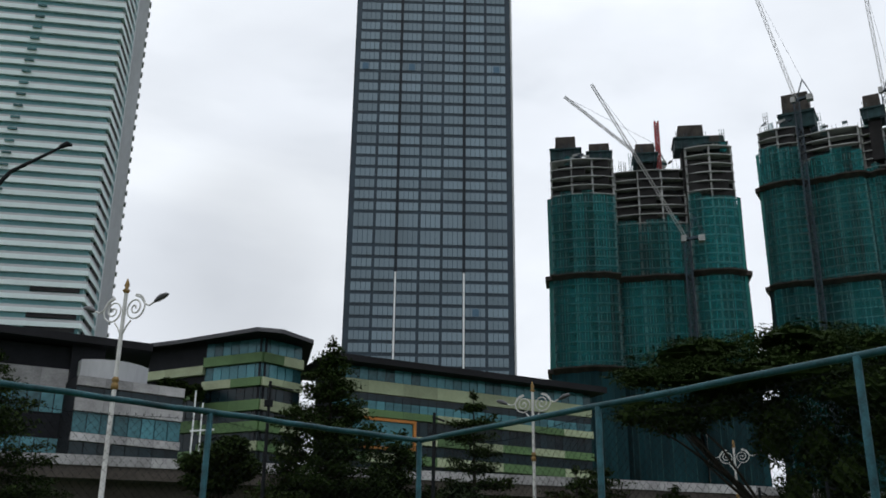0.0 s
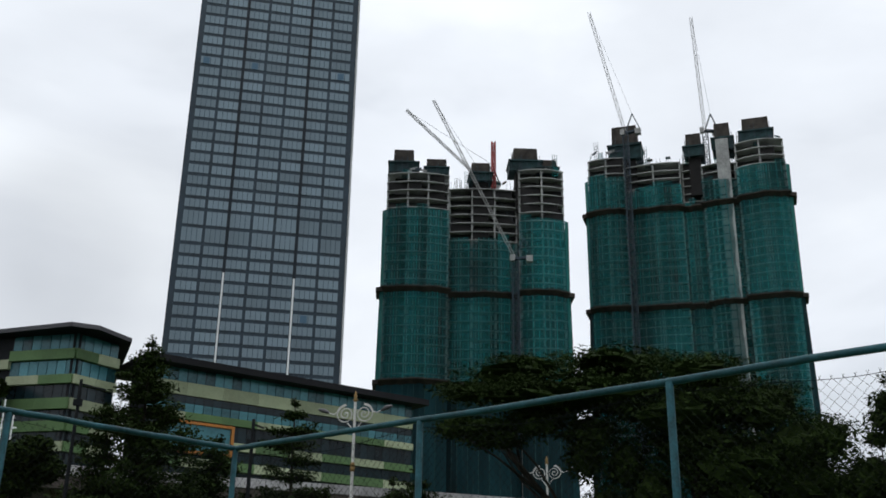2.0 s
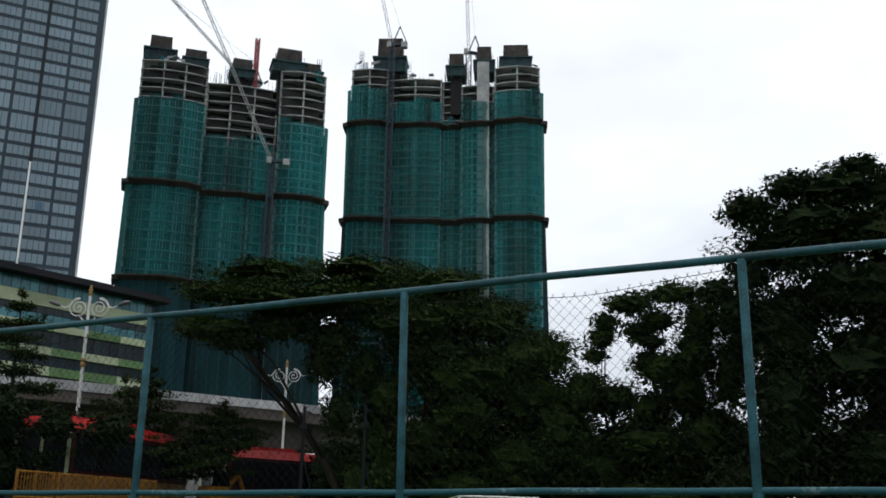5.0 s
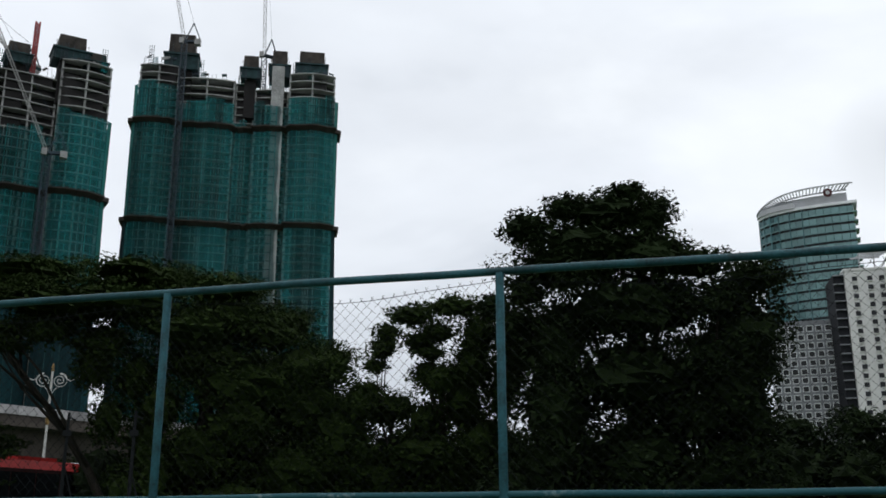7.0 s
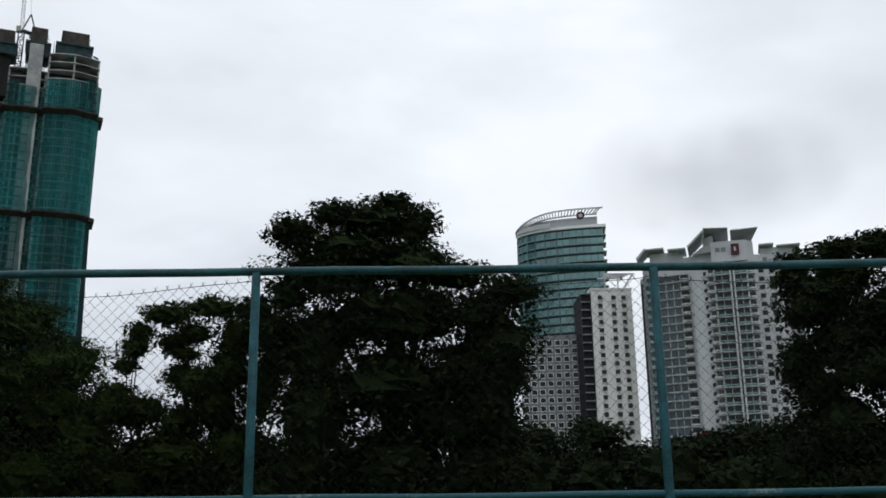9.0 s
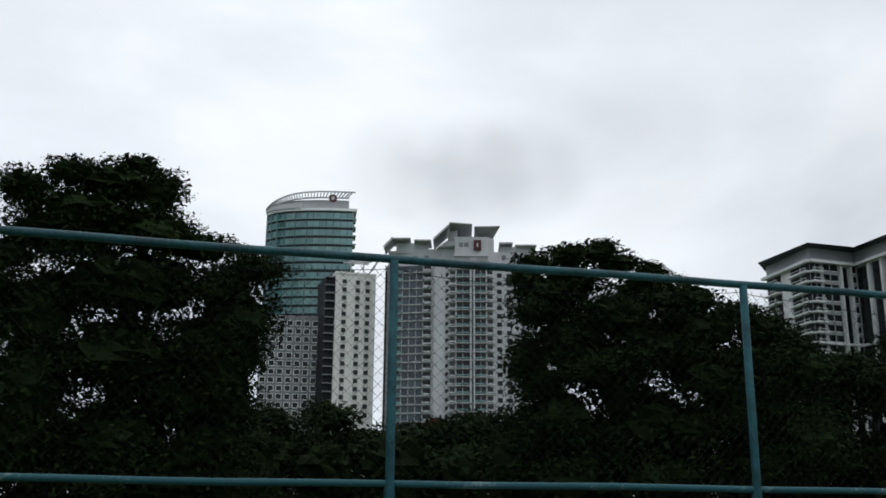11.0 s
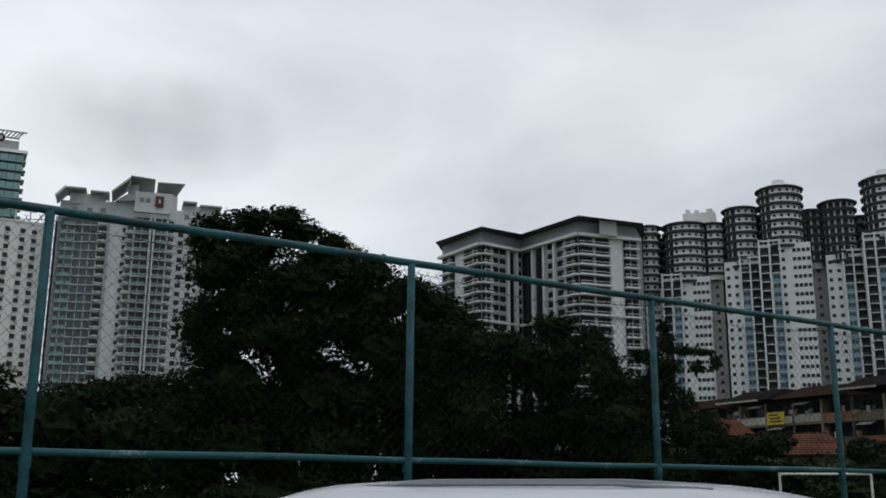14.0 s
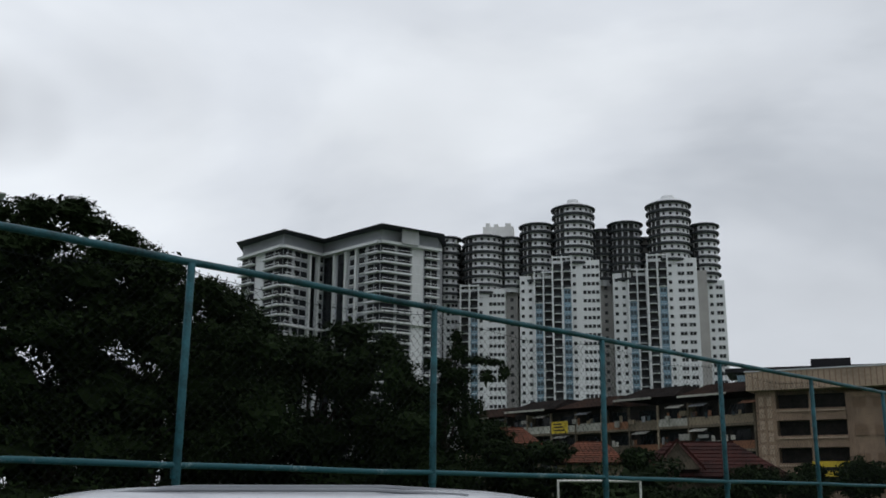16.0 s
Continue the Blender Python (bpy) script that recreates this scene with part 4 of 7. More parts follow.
bus(heading(3.8, 41.8, 10.0, 50.2, 2.12), 10.4, "red bus with dark windows parked by the road")
bus(heading(13.3, 55.3, 20.4, 58.0, 2.12), 8.2, "red and yellow bus parked beside the site")
bus(heading(-10.3, 35.2, -5.2, 38.4, 2.05), 6.2, "red minibus with a red roof on the road", drop=0.55)


def barrier(m, n, label):
    t = thing("barrier_fence", m, label, "barrier")
    for z in (0.25, 1.1):
        part("rail", Geo().tube([(0, 0, z), (n * 0.16 + 0.1, 0, z)], 0.035, 6), M["barrier_yellow"], t)
    bar = Geo().tube([(0, 0, 0.25), (0, 0, 1.1)], 0.02, 5).mesh("bar", M["barrier_yellow"])
    for i in range(n):
        part("bar", bar, None, t, at=pose(0.08 + i * 0.16, 0, 0))
    leg = Geo().box(-0.03, 0.03, -0.2, 0.2, 0, 0.08).box(-0.03, 0.03, -0.03, 0.03, 0.08, 1.15).mesh("leg", M["barrier_yellow"])
    for x in (0, n * 0.08, n * 0.16):
        part("leg", leg, None, t, at=pose(x, 0, 0))


for i in range(4):
    a, b = Vector((1.8, 37.5, 0)), Vector((7.6, 44.0, 0))
    p = a.lerp(b, i / 4)
    barrier(pose(p.x, p.y, 2.12, 0, 0, 48.2), 12, "yellow metal crowd barrier along the road")


def hoarding():
    t = thing("site_hoarding", heading(11.0, 61.0, 24.0, 69.0, 2.1), "pale weathered sheet hoarding at the site", "hoarding")
    pm = Geo().prism([(0, 0), (0.95, 0), (0.95, 0.06), (0, 0.06)], 0, 2.2).mesh("sheet", M["hoarding"])
    for i in range(15):
        part("sheet", pm, None, t, at=pose(-7.5 + i, 0.03 * (i % 2), 0.05 * ((i * 7) % 4)))


hoarding()


def digger():
    t = thing("excavator", pose(10.9, 48.4, 2.1, 0, 0, 30) @ Matrix.Diagonal((0.72, 0.72, 0.72, 1)), "small yellow excavator parked between the buses", "excavator")
    part("body", Geo().prism([(-0.9, -0.7), (0.9, -0.7), (0.9, 0.7), (-0.9, 0.7)], 0.7, 1.6, [(-0.8, -0.65), (0.7, -0.65), (0.7, 0.65), (-0.8, 0.65)]), M["barrier_yellow"], t)
    part("cab", Geo().prism([(-0.2, -0.6), (0.8, -0.6), (0.8, 0.1), (-0.2, 0.1)], 1.6, 2.4, [(-0.1, -0.55), (0.6, -0.55), (0.6, 0.05), (-0.1, 0.05)]), M["dark_glass"], t)
    for y in (-0.75, 0.45):
        part("track", Geo().prism([(-1.1, y), (1.1, y), (1.1, y + 0.3), (-1.1, y + 0.3)], 0.1, 0.6, [(-0.9, y), (0.9, y), (0.9, y + 0.3), (-0.9, y + 0.3)]), M["rubber"], t)
    part("boom", Geo().beam((0.9, 0, 1.3), (2.0, 0, 2.5), 0.25).beam((2.0, 0, 2.5), (2.7, 0, 1.2), 0.2), M["barrier_yellow"], t)


digger()


# ---- goals on the field ----
def goal(m, w, h):
    t = thing("goal", m, "white painted tube goal on the field", "goal", "goals on the field")
    for x in (-w / 2, w / 2):
        part("upright", Geo().tube([(x, 0, -0.05), (x, 0, h)], 0.04, 8), M["white_metal"], t)
        part("stay", Geo().tube([(x, 0, h), (x, 0.5, h - 0.05), (x, 1.1, 0)], 0.02, 6), M["white_metal"], t)
    part("crossbar", Geo().tube([(-w / 2 - 0.04, 0, h), (w / 2 + 0.04, 0, h)], 0.04, 8), M["white_metal"], t)


goal(place(-104.85, 38), 2.95, 2.19)
goal(place(-28.25, 32, 35), 2.95, 2.48)


# ---- buildings: helpers ----
def edge(p0, p1):
    """Local frame of a wall from p0 to p1, seen from outside with p0 at its left: x along it, -y outwards."""
    d = Vector(p1) - Vector(p0)
    return pose(p0[0], p0[1], 0, 0, 0, math.degrees(math.atan2(d.y, d.x))), d.length


def repeat(name, geo, material, parent, poses, label=""):
    me = geo.mesh(name, material)
    for i, m in enumerate(poses):
        part(name, me, None, parent, label if i == 0 else "", at=m)


def arc(x0, x1, y0, bulge, n=10):
    xm, hw = (x0 + x1) / 2, (x1 - x0) / 2
    return [(x0 + (x1 - x0) * i / n, y0 - bulge * (1 - ((x0 + (x1 - x0) * i / n - xm) / hw) ** 2)) for i in range(n + 1)]


# ---- white banded tower ----
def white_tower():
    # plan in metres, front along x, the chamfered corner at its right end
    t = thing("white_tower", place(19.75, 246, 0) @ Matrix.Diagonal((1.23, 1.23, 1.23, 1)), "tall white tower with horizontal bands and teal glass", "tower")
    w = 46
    plan = [(-w, 2.4), (-2.9, -5.6), (0.4, 6.5), (0.4, 30), (-w, 30)]
    part("glass_core", Geo().prism(plan, 0, 165), M["tower_teal"], t)
    out = [(-w, 1.75), (-2.7, -6.25), (-2.4, -6.25), (0.2, 5.8), (-0.4, 6.4), (-2.9, -5.0), (-w, 2.8)]
    n, z0, fh = 49, 37.6, 2.6
    repeat("band", Geo().prism(out, 0, 0.95), M["pale_cyan"], t, [pose(0, 0, z0 + i * fh) for i in range(n)])
    out2 = [(x, y + 0.35) for x, y in out]
    repeat("soffit_band", Geo().prism(out2, 0, 0.6), M["grey_light"], t, [pose(0, 0, z0 + i * fh + 0.95) for i in range(n)])
    # small openings that step along the facade
    m, L = edge((-w, 1.4), (-2.7, -6.6))
    repeat("vent_panel", Geo().box(0, 1.8, -0.05, 0.3, 0.72, 1.1), M["teal_glass"], t, [m @ pose(L * 0.5 + i * 0.16, 0, z0 + i * fh) for i in range(n)])
    # near-black sheets near the base, put in for the shade of open floors
    repeat("dark_opening", Geo().box(0, 9, -0.1, 0.3, 0, 0.9), M["interior_shade"], t, [m @ pose(L - 10.0, 0.6, z0 + k * fh + 1.75) for k in (4, 5, 7)])
    # dark sheet behind the chamfered corner, the loggias' shade put into its colour
    part("loggia", Geo().prism([(-2.0, -3.6), (-0.2, 4.6), (-0.4, 5.0), (-2.3, -3.4)], 0, 165), M["interior_shade"], t)
    part("corner_fin", Geo().prism([(-0.3, 5.6), (2.5, 6.4), (2.7, 16), (-0.3, 16)], 0, 166), M["grey_light"], t)
    part("fin_edge", Geo().prism([(-0.6, 5.4), (0.2, 5.2), (0.3, 6.0), (-0.5, 6.2)], 0, 166), M["band_white"], t)
    repeat("ledge", Geo().box(2.5, 2.95, 6.8, 9, 0, 0.3), M["grey_light"], t, [pose(0, 0, z0 + i * fh) for i in range(n)])


# ---- dark glass tower ----
def glass_tower():
    d = 256
    t = thing("glass_tower", place(0.8, d, 1.5), "tall dark grey glass tower with a grid of panes", "tower")
    hw = 22.75
    part("body", Geo().box(-hw, hw, 0, 36, 0, 205), M["spandrel"], t)
    part("corner_fin", Geo().box(hw, hw + 0.5, -0.3, 30, 0, 205), M["grey_light"], t)
    cols = 7
    cw = (2 * hw - 2.4) / cols
    levels = []
    z = 95.3
    while z > 52:
        z -= 3.38
        levels.append((z, 3.38))
    levels += [(95.3, 4.9), (100.2, 4.9)]
    z = 105.1
    while z < 185:
        levels.append((z, 3.38))
        z += 3.38
    g = {}
    for zz, h in levels:
        me = g.get(h) or Geo().box(0.42, cw - 0.42, -0.14, 0.05, 0.5, h - 0.5).mesh("pane", M["pane"])
        g[h] = me
        for c in range(cols):
            part("pane", me, None, t, at=pose(-hw + 1.2 + c * cw, 0, zz))
    # the thin uprights that divide each pane
    mull = Geo()
    for c in range(cols):
        for k in range(1, 4):
            x = -hw + 1.2 + c * cw + 0.42 + k * (cw - 0.84) / 4
            mull.box(x - 0.06, x + 0.06, -0.17, 0, 52, 188)
    part("mullion", mull, M["spandrel"], t)
    for c in (2, 5):
        x = -hw + 1.2 + c * cw
        part("recess", Geo().box(x - 0.42, x + 0.42, -0.5, 0, 87.6, 205), M["groove"], t, "dark blue vertical groove")
        part("light_fin", Geo().box(x - 0.24, x + 0.24, -0.6, 0, 40, 87.6), M["band_white"], t, "pale metal fin")
    for c, zz in ((6, 149.0), (0, 149.0), (2, 149.0), (5, 75.0)):
        part("blue_pane", Geo().box(0.5, 2.3, -0.2, 0, 0.6, 2.7), M["pane_blue"], t, at=pose(-hw + 1.2 + c * cw + (1.8 if c else 0.6), 0, zz))


# ---- towers under construction ----
def lattice(g, a, b, w, n, r):
    """A square lattice mast between two points."""
    a, b = Vector(a), Vector(b)
    d = (b - a).normalized()
    s = d.cross(Vector((0, 0, 1)))
    s = s.normalized() if s.length > 0.05 else Vector((1, 0, 0))
    u = s.cross(d)
    q = [(s * i + u * j) * w / 2 for i, j in ((-1, -1), (1, -1), (1, 1), (-1, 1))]
    for o in q:
        g.beam(a + o, b + o, r * 1.6)
    for k in range(n):
        p0, p1 = a.lerp(b, k / n), a.lerp(b, (k + 1) / n)
        for i in range(4):
            o0, o1 = q[i], q[(i + 1) % 4]
            g.beam(p0 + (o0 if k % 2 else o1), p1 + (o1 if k % 2 else o0), r)
            g.beam(p0 + o0, p0 + o1, r)


def crane(parent_m, base, tip, label, mast_z=None, white="crane_white", jw=1.6):
    t = thing("tower_crane", parent_m, label, "crane", "tower cranes on the towers")
    b, e = Vector(base), Vector(tip)
    g = Geo()
    lattice(g, b, e, jw * 0.75, 30, 0.075)
    part("jib", g, M[white], t)
    back = Vector((b.x - e.x, b.y - e.y, 0))
    back = back.normalized() if back.length > 0.1 else Vector((1, 0, 0))
    p = b + back * 6 + Vector((0, 0, 0.5))
    part("counter_jib", Geo().beam(b, p, 1.6, 0.8), M["crane_dark"], t)
    part("counterweight", Geo().beam(p - back * 2.2 + Vector((0, 0, -0.6)), p + Vector((0, 0, -0.6)), 2.4, 2.2), M["crane_white"], t)
    part("a_frame", Geo().beam(b, b + back * 3 + Vector((0, 0, 8)), 0.4).beam(p, b + back * 3 + Vector((0, 0, 8)), 0.35), M["crane_dark"], t)
    part("cab", Geo().box(b.x - 1.9, b.x - 0.3, b.y - 1.6, b.y, b.z - 1.2, b.z + 1.0), M["crane_white"], t)
    part("cable", Geo().tube([b + back * 3 + Vector((0, 0, 8)), e], 0.06, 4), M["crane_dark"], t)
    z0 = mast_z if mast_z is not None else b.z - 14
    g = Geo()
    lattice(g, (b.x, b.y, z0), (b.x, b.y, b.z), 2.0, max(4, int((b.z - z0) / 3)), 0.2)
    part("mast", g, M["crane_dark"], t)


def site_tower(m, label, bays, fh, bands, boxes, seed, side_depth=26):
    """bays: (x0, x1, y, bulge, net top, structure top, left bare); bands: heights of the catch platforms."""
    t = thing("tower_under_construction", m, label, "tower")
    r = random.Random(seed)
    lo = min(b[0] for b in bays)
    hi = max(b[1] for b in bays)
    for x0, x1, y, bulge, ntop, stop, bare in bays:
        front = arc(x0, x1, y, bulge)
        # inner block coloured near-black to give the shade between the floors
        part("core", Geo().prism([(x0 + 0.5, y + 2.2), (x1 - 0.5, y + 2.2), (x1 - 0.5, y + side_depth), (x0 + 0.5, y + side_depth)], 0, stop - 5.5), M["interior_shade"], t, "near-black block standing for the shaded interior")
        k = int(stop / fh)
        slab = Geo().prism(front + [(x1, y + side_depth), (x0, y + side_depth)], -0.35, 0.0)
        first = int(60 / fh)
        repeat("floor_slab", slab, M["raw_concrete"], t, [pose(0, 0, i * fh) for i in range(first, k + 1)], "bare concrete floor slab")
        nc = max(2, int((x1 - x0) / 7.4))
        for i in range(nc + 1):
            f = i / nc
            x = x0 + 0.4 + (x1 - x0 - 0.8) * f
            yy = y - bulge * (1 - (2 * f - 1) ** 2) + 0.5
            part("column", Geo().box(x - 0.3, x + 0.3, yy, yy + 0.7, 40, k * fh), M["raw_concrete"], t)
        # slim frame uprights on the slab edges
        up = Geo()
        nu = max(3, int((x1 - x0) / 1.75))
        for i in range(nu):
            f = (i + 0.5) / nu
            if i % 4 != 3:
                x = x0 + (x1 - x0) * f
                yy = y - bulge * (1 - (2 * f - 1) ** 2) + 0.25
                up.box(x - 0.16, x + 0.16, yy, yy + 0.3, 60, ntop)
        tagged(part("frame_upright", up, M["raw_concrete"], t), kind="stuff")
        # low and full block walls between the columns, open-floor shade put into their near-black
        wall = Geo()
        for lev in range(first, k):
            for i in range(nc):
                if r.random() < 0.6:
                    a = x0 + 0.8 + (x1 - x0 - 1.6) * i / nc
                    f = (i + 0.5) / nc
                    yy = y - bulge * (1 - (2 * f - 1) ** 2) + 0.6
                    w = (x1 - x0) / nc * r.uniform(0.6, 0.95)
                    wall.box(a, a + w, yy, yy + 0.2, lev * fh, lev * fh + fh * r.choice((0.4, 1.0, 1.0)) - 0.36)
        tagged(part("infill_wall", wall, M["void_dark"], t), kind="stuff")
        # safety nets in hanging strips
        if not bare:
            zs = [30] + [b for b in bands if b < ntop - 6] + [ntop]
            ns = max(3, int((x1 - x0) / 3.4))
            for za, zb in zip(zs, zs[1:]):
                for i in range(ns):
                    f0, f1 = i / ns, (i + 1) / ns
                    g = Geo()
                    top = zb + (r.choice((-1, 0, 0, 1)) * fh * 0.5 if zb == ntop else 0)
                    rows = 7
                    for j in range(rows + 1):
                        z = za + (top - za) * j / rows
                        for f in (f0, (f0 + f1) / 2, f1):
                            x = x0 + (x1 - x0) * f
                            yy = y - bulge * (1 - (2 * f - 1) ** 2) - 1.0 - (0.3 if f not in (f0, f1) else 0) - r.uniform(0, 0.12)
                            g.v.append((x, yy, z))
                    for j in range(rows):
                        for c in range(2):
                            q = j * 3 + c
                            g.f.append((q, q + 1, q + 4, q + 3))
                    part("safety_net", g, M["net_lower"] if za == 30 and bands[0] < 100 else M["net"], t, "green debris netting")
                    # ledger boards that show through at each floor
                    led = Geo()
                    zz = za + fh
                    while zz < top:
                        xa, xb = x0 + (x1 - x0) * f0, x0 + (x1 - x0) * f1
                        ya, yb = (y - bulge * (1 - (2 * f - 1) ** 2) - 0.9 for f in (f0, f1))
                        led.beam((xa, ya, zz), (xb, yb, zz), 0.1, r.uniform(0.2, 0.5))
                        zz += fh
                    tagged(part("ledger", led, M["net_pole"], t), kind="stuff")
                    xm = x0 + (x1 - x0) * (f0 + f1) / 2
                    ym = y - bulge * (1 - (f0 + f1 - 1) ** 2) - 1.25
                    part("net_pole", Geo().box(xm - 0.1, xm + 0.1, ym - 0.08, ym + 0.08, za, top), M["net_seam"] if za > 30 else M["lower_pole"], t)
                    # seam poles
                    if i:
                        f = f0
                        x, yy = x0 + (x1 - x0) * f, y - bulge * (1 - (2 * f - 1) ** 2) - 1.1
                        part("net_pole", Geo().box(x - 0.13, x + 0.13, yy - 0.12, yy + 0.1, za, top), M["net_seam"] if za > 30 else M["lower_pole"], t)
        for b in bands:
            if b < stop - 8:
                pts = arc(x0 - 0.2, x1 + 0.2, y - 1.1, bulge)
                o = arc(x0 - 0.8, x1 + 0.8, y - 3.0, bulge)
                g = Geo()
                n = len(pts)
                for (ax, ay), (bx, by) in zip(pts, o):
                    j = r.uniform(-0.25, 0.25)
                    g.v += [(ax, ay, b - 0.9 + j), (bx, by, b + 0.5 + j), (bx, by, b + 1.0 + j), (ax, ay, b + 0.7 + j)]
                for i in range(n - 1):
                    for q in range(4):
                        g.f.append((4 * i + q, 4 * i + (q + 1) % 4, 4 * i + 4 + (q + 1) % 4, 4 * i + 4 + q))
                g.f += [(0, 1, 2, 3), tuple(4 * n - 4 + q for q in (3, 2, 1, 0))]
                part("catch_platform", g, M["platform"], t, "dark catch platform")
        # starter bars and props on top
        g = Geo()
        for i in range(int((x1 - x0) * 1.1)):
            x = r.uniform(x0, x1)
            g.beam((x, y + r.uniform(0, 4), stop - 2), (x + r.uniform(-0.3, 0.3), y + r.uniform(0, 4), stop + r.uniform(0.4, 2.4)), 0.09)
        tagged(part("starter_bar", g, M["crane_dark"], t), kind="stuff")
    # nets on the two ends
    for x, s in ((lo, -1), (hi, 1)):
        b = bays[0] if s < 0 else bays[-1]
        zs = [30] + [q for q in bands if q < b[4] - 6] + [b[4]]
        for za, zb in zip(zs, zs[1:]):
            for i in range(4):
                y0 = b[2] + i * side_depth / 4
                part("safety_net", Geo().add([(x + s * (1.1 + max(0, 110 - za) * 0.02), y0, za), (x + s * (1.1 + max(0, 110 - za) * 0.02), y0 + side_depth / 4 - 0.2, za), (x + s * 0.9, y0 + side_depth / 4 - 0.2, zb), (x + s * 1.3, y0, zb)], [(0, 1, 2, 3)]), M["net_lower"] if za == 30 else M["green_net"], t)
            # corner strip that closes the front against the end
            w = 1.1 + max(0, 110 - za) * 0.02
            part("safety_net", Geo().add([(x - s * 0.1, b[2] - 1.0, za), (x + s * w, b[2] + 0.1, za), (x + s * 1.3, b[2] + 0.1, zb), (x - s * 0.1, b[2] - 1.0, zb)], [(0, 1, 2, 3)]), M["net_lower"] if za == 30 else M["green_net"], t)
        for q in bands:
            part("catch_platform", Geo().prism([(x, b[2] - 2), (x + s * 2.6, b[2] - 1), (x + s * 2.6, b[2] + 8), (x, b[2] + 8)][:: 1 if s > 0 else -1], q - 0.6, q + 0.9), M["platform"], t)
        # loose panels, stair towers and folded nets left on the top slab
        for kind in ("top_panel", "stair_tower", "top_panel", "folded_net"):
            for b in bays:
                x = r.uniform(b[0] + 1, b[1] - 2)
                z = b[5]
                if kind == "top_panel":
                    part(kind, Geo().beam((x, b[2] + 1, z + r.uniform(0.2, 1.2)), (x + r.uniform(1.2, 3.2), b[2] + 1.5, z + r.uniform(0.3, 2.0)), 0.3, r.uniform(0.5, 1.2)), M[r.choice(("formwork", "raw_concrete", "crane_dark", "formwork_green"))], t)
                elif kind == "stair_tower" and s > 0:
                    g = Geo()
                    h = r.uniform(4, 7.5)
                    for px_ in (0, 0.8, 1.6):
                        g.beam((x + px_, b[2] + 2, z - 2), (x + px_, b[2] + 2, z + h), 0.16)
                    for j in range(6):
                        g.beam((x, b[2] + 2, z - 1 + j * h / 6), (x + 1.6, b[2] + 2, z - 0.6 + j * h / 6), 0.14)
                    part(kind, g, M[r.choice(("crane_dark", "net_pole"))], t)
                elif kind == "folded_net" and s < 0:
                    part(kind, Geo().add([(x, b[2] - 0.4, z - 3.2), (x + 2.4, b[2] - 0.5, z - 3.5), (x + 2.1, b[2] - 0.2, z + r.uniform(0, 1.6)), (x + 0.2, b[2] - 0.2, z + 0.6)], [(0, 1, 2, 3)]), M["net"], t)
    # climbing formwork boxes on the cores
    for x0, x1, za, zb, over in boxes:
        part("formwork_box", Geo().prism([(x0 - over, 2), (x1 + over, 2), (x1 + over, 11), (x0 - over, 11)], za, za + (zb - za) * 0.38).box(x0 - over - 0.4, x1 + over + 0.4, 1.4, 11.6, za + (zb - za) * 0.38, za + (zb - za) * 0.44), M["formwork_green"], t, "dark climbing platform")
        part("formwork_box", Geo().prism([(x0, 3), (x1, 3), (x1, 10), (x0, 10)], za + (zb - za) * 0.44, zb, [(x0 + 0.2, 3.2), (x1 - 0.2, 3.2), (x1 - 0.2, 9.8), (x0 + 0.2, 9.8)]), M["formwork"], t, "brown timber formwork")
        # core wall in the same painted near-black as the open floors
        part("core_wall", Geo().box(x0 + 0.8, x1 - 0.8, 3.5, 9.5, za - 16, za), M["void_dark"], t)
        g = Geo()
        for i in range(7):
            x = r.uniform(x0 - over, x1 + over)
            g.beam((x, r.uniform(1.4, 2), za - 1), (x, r.uniform(1.4, 2), za + (zb - za) * r.uniform(0.5, 0.75)), 0.14)
        tagged(part("handrail_post", g, M["crane_dark"], t), kind="stuff")
    return t


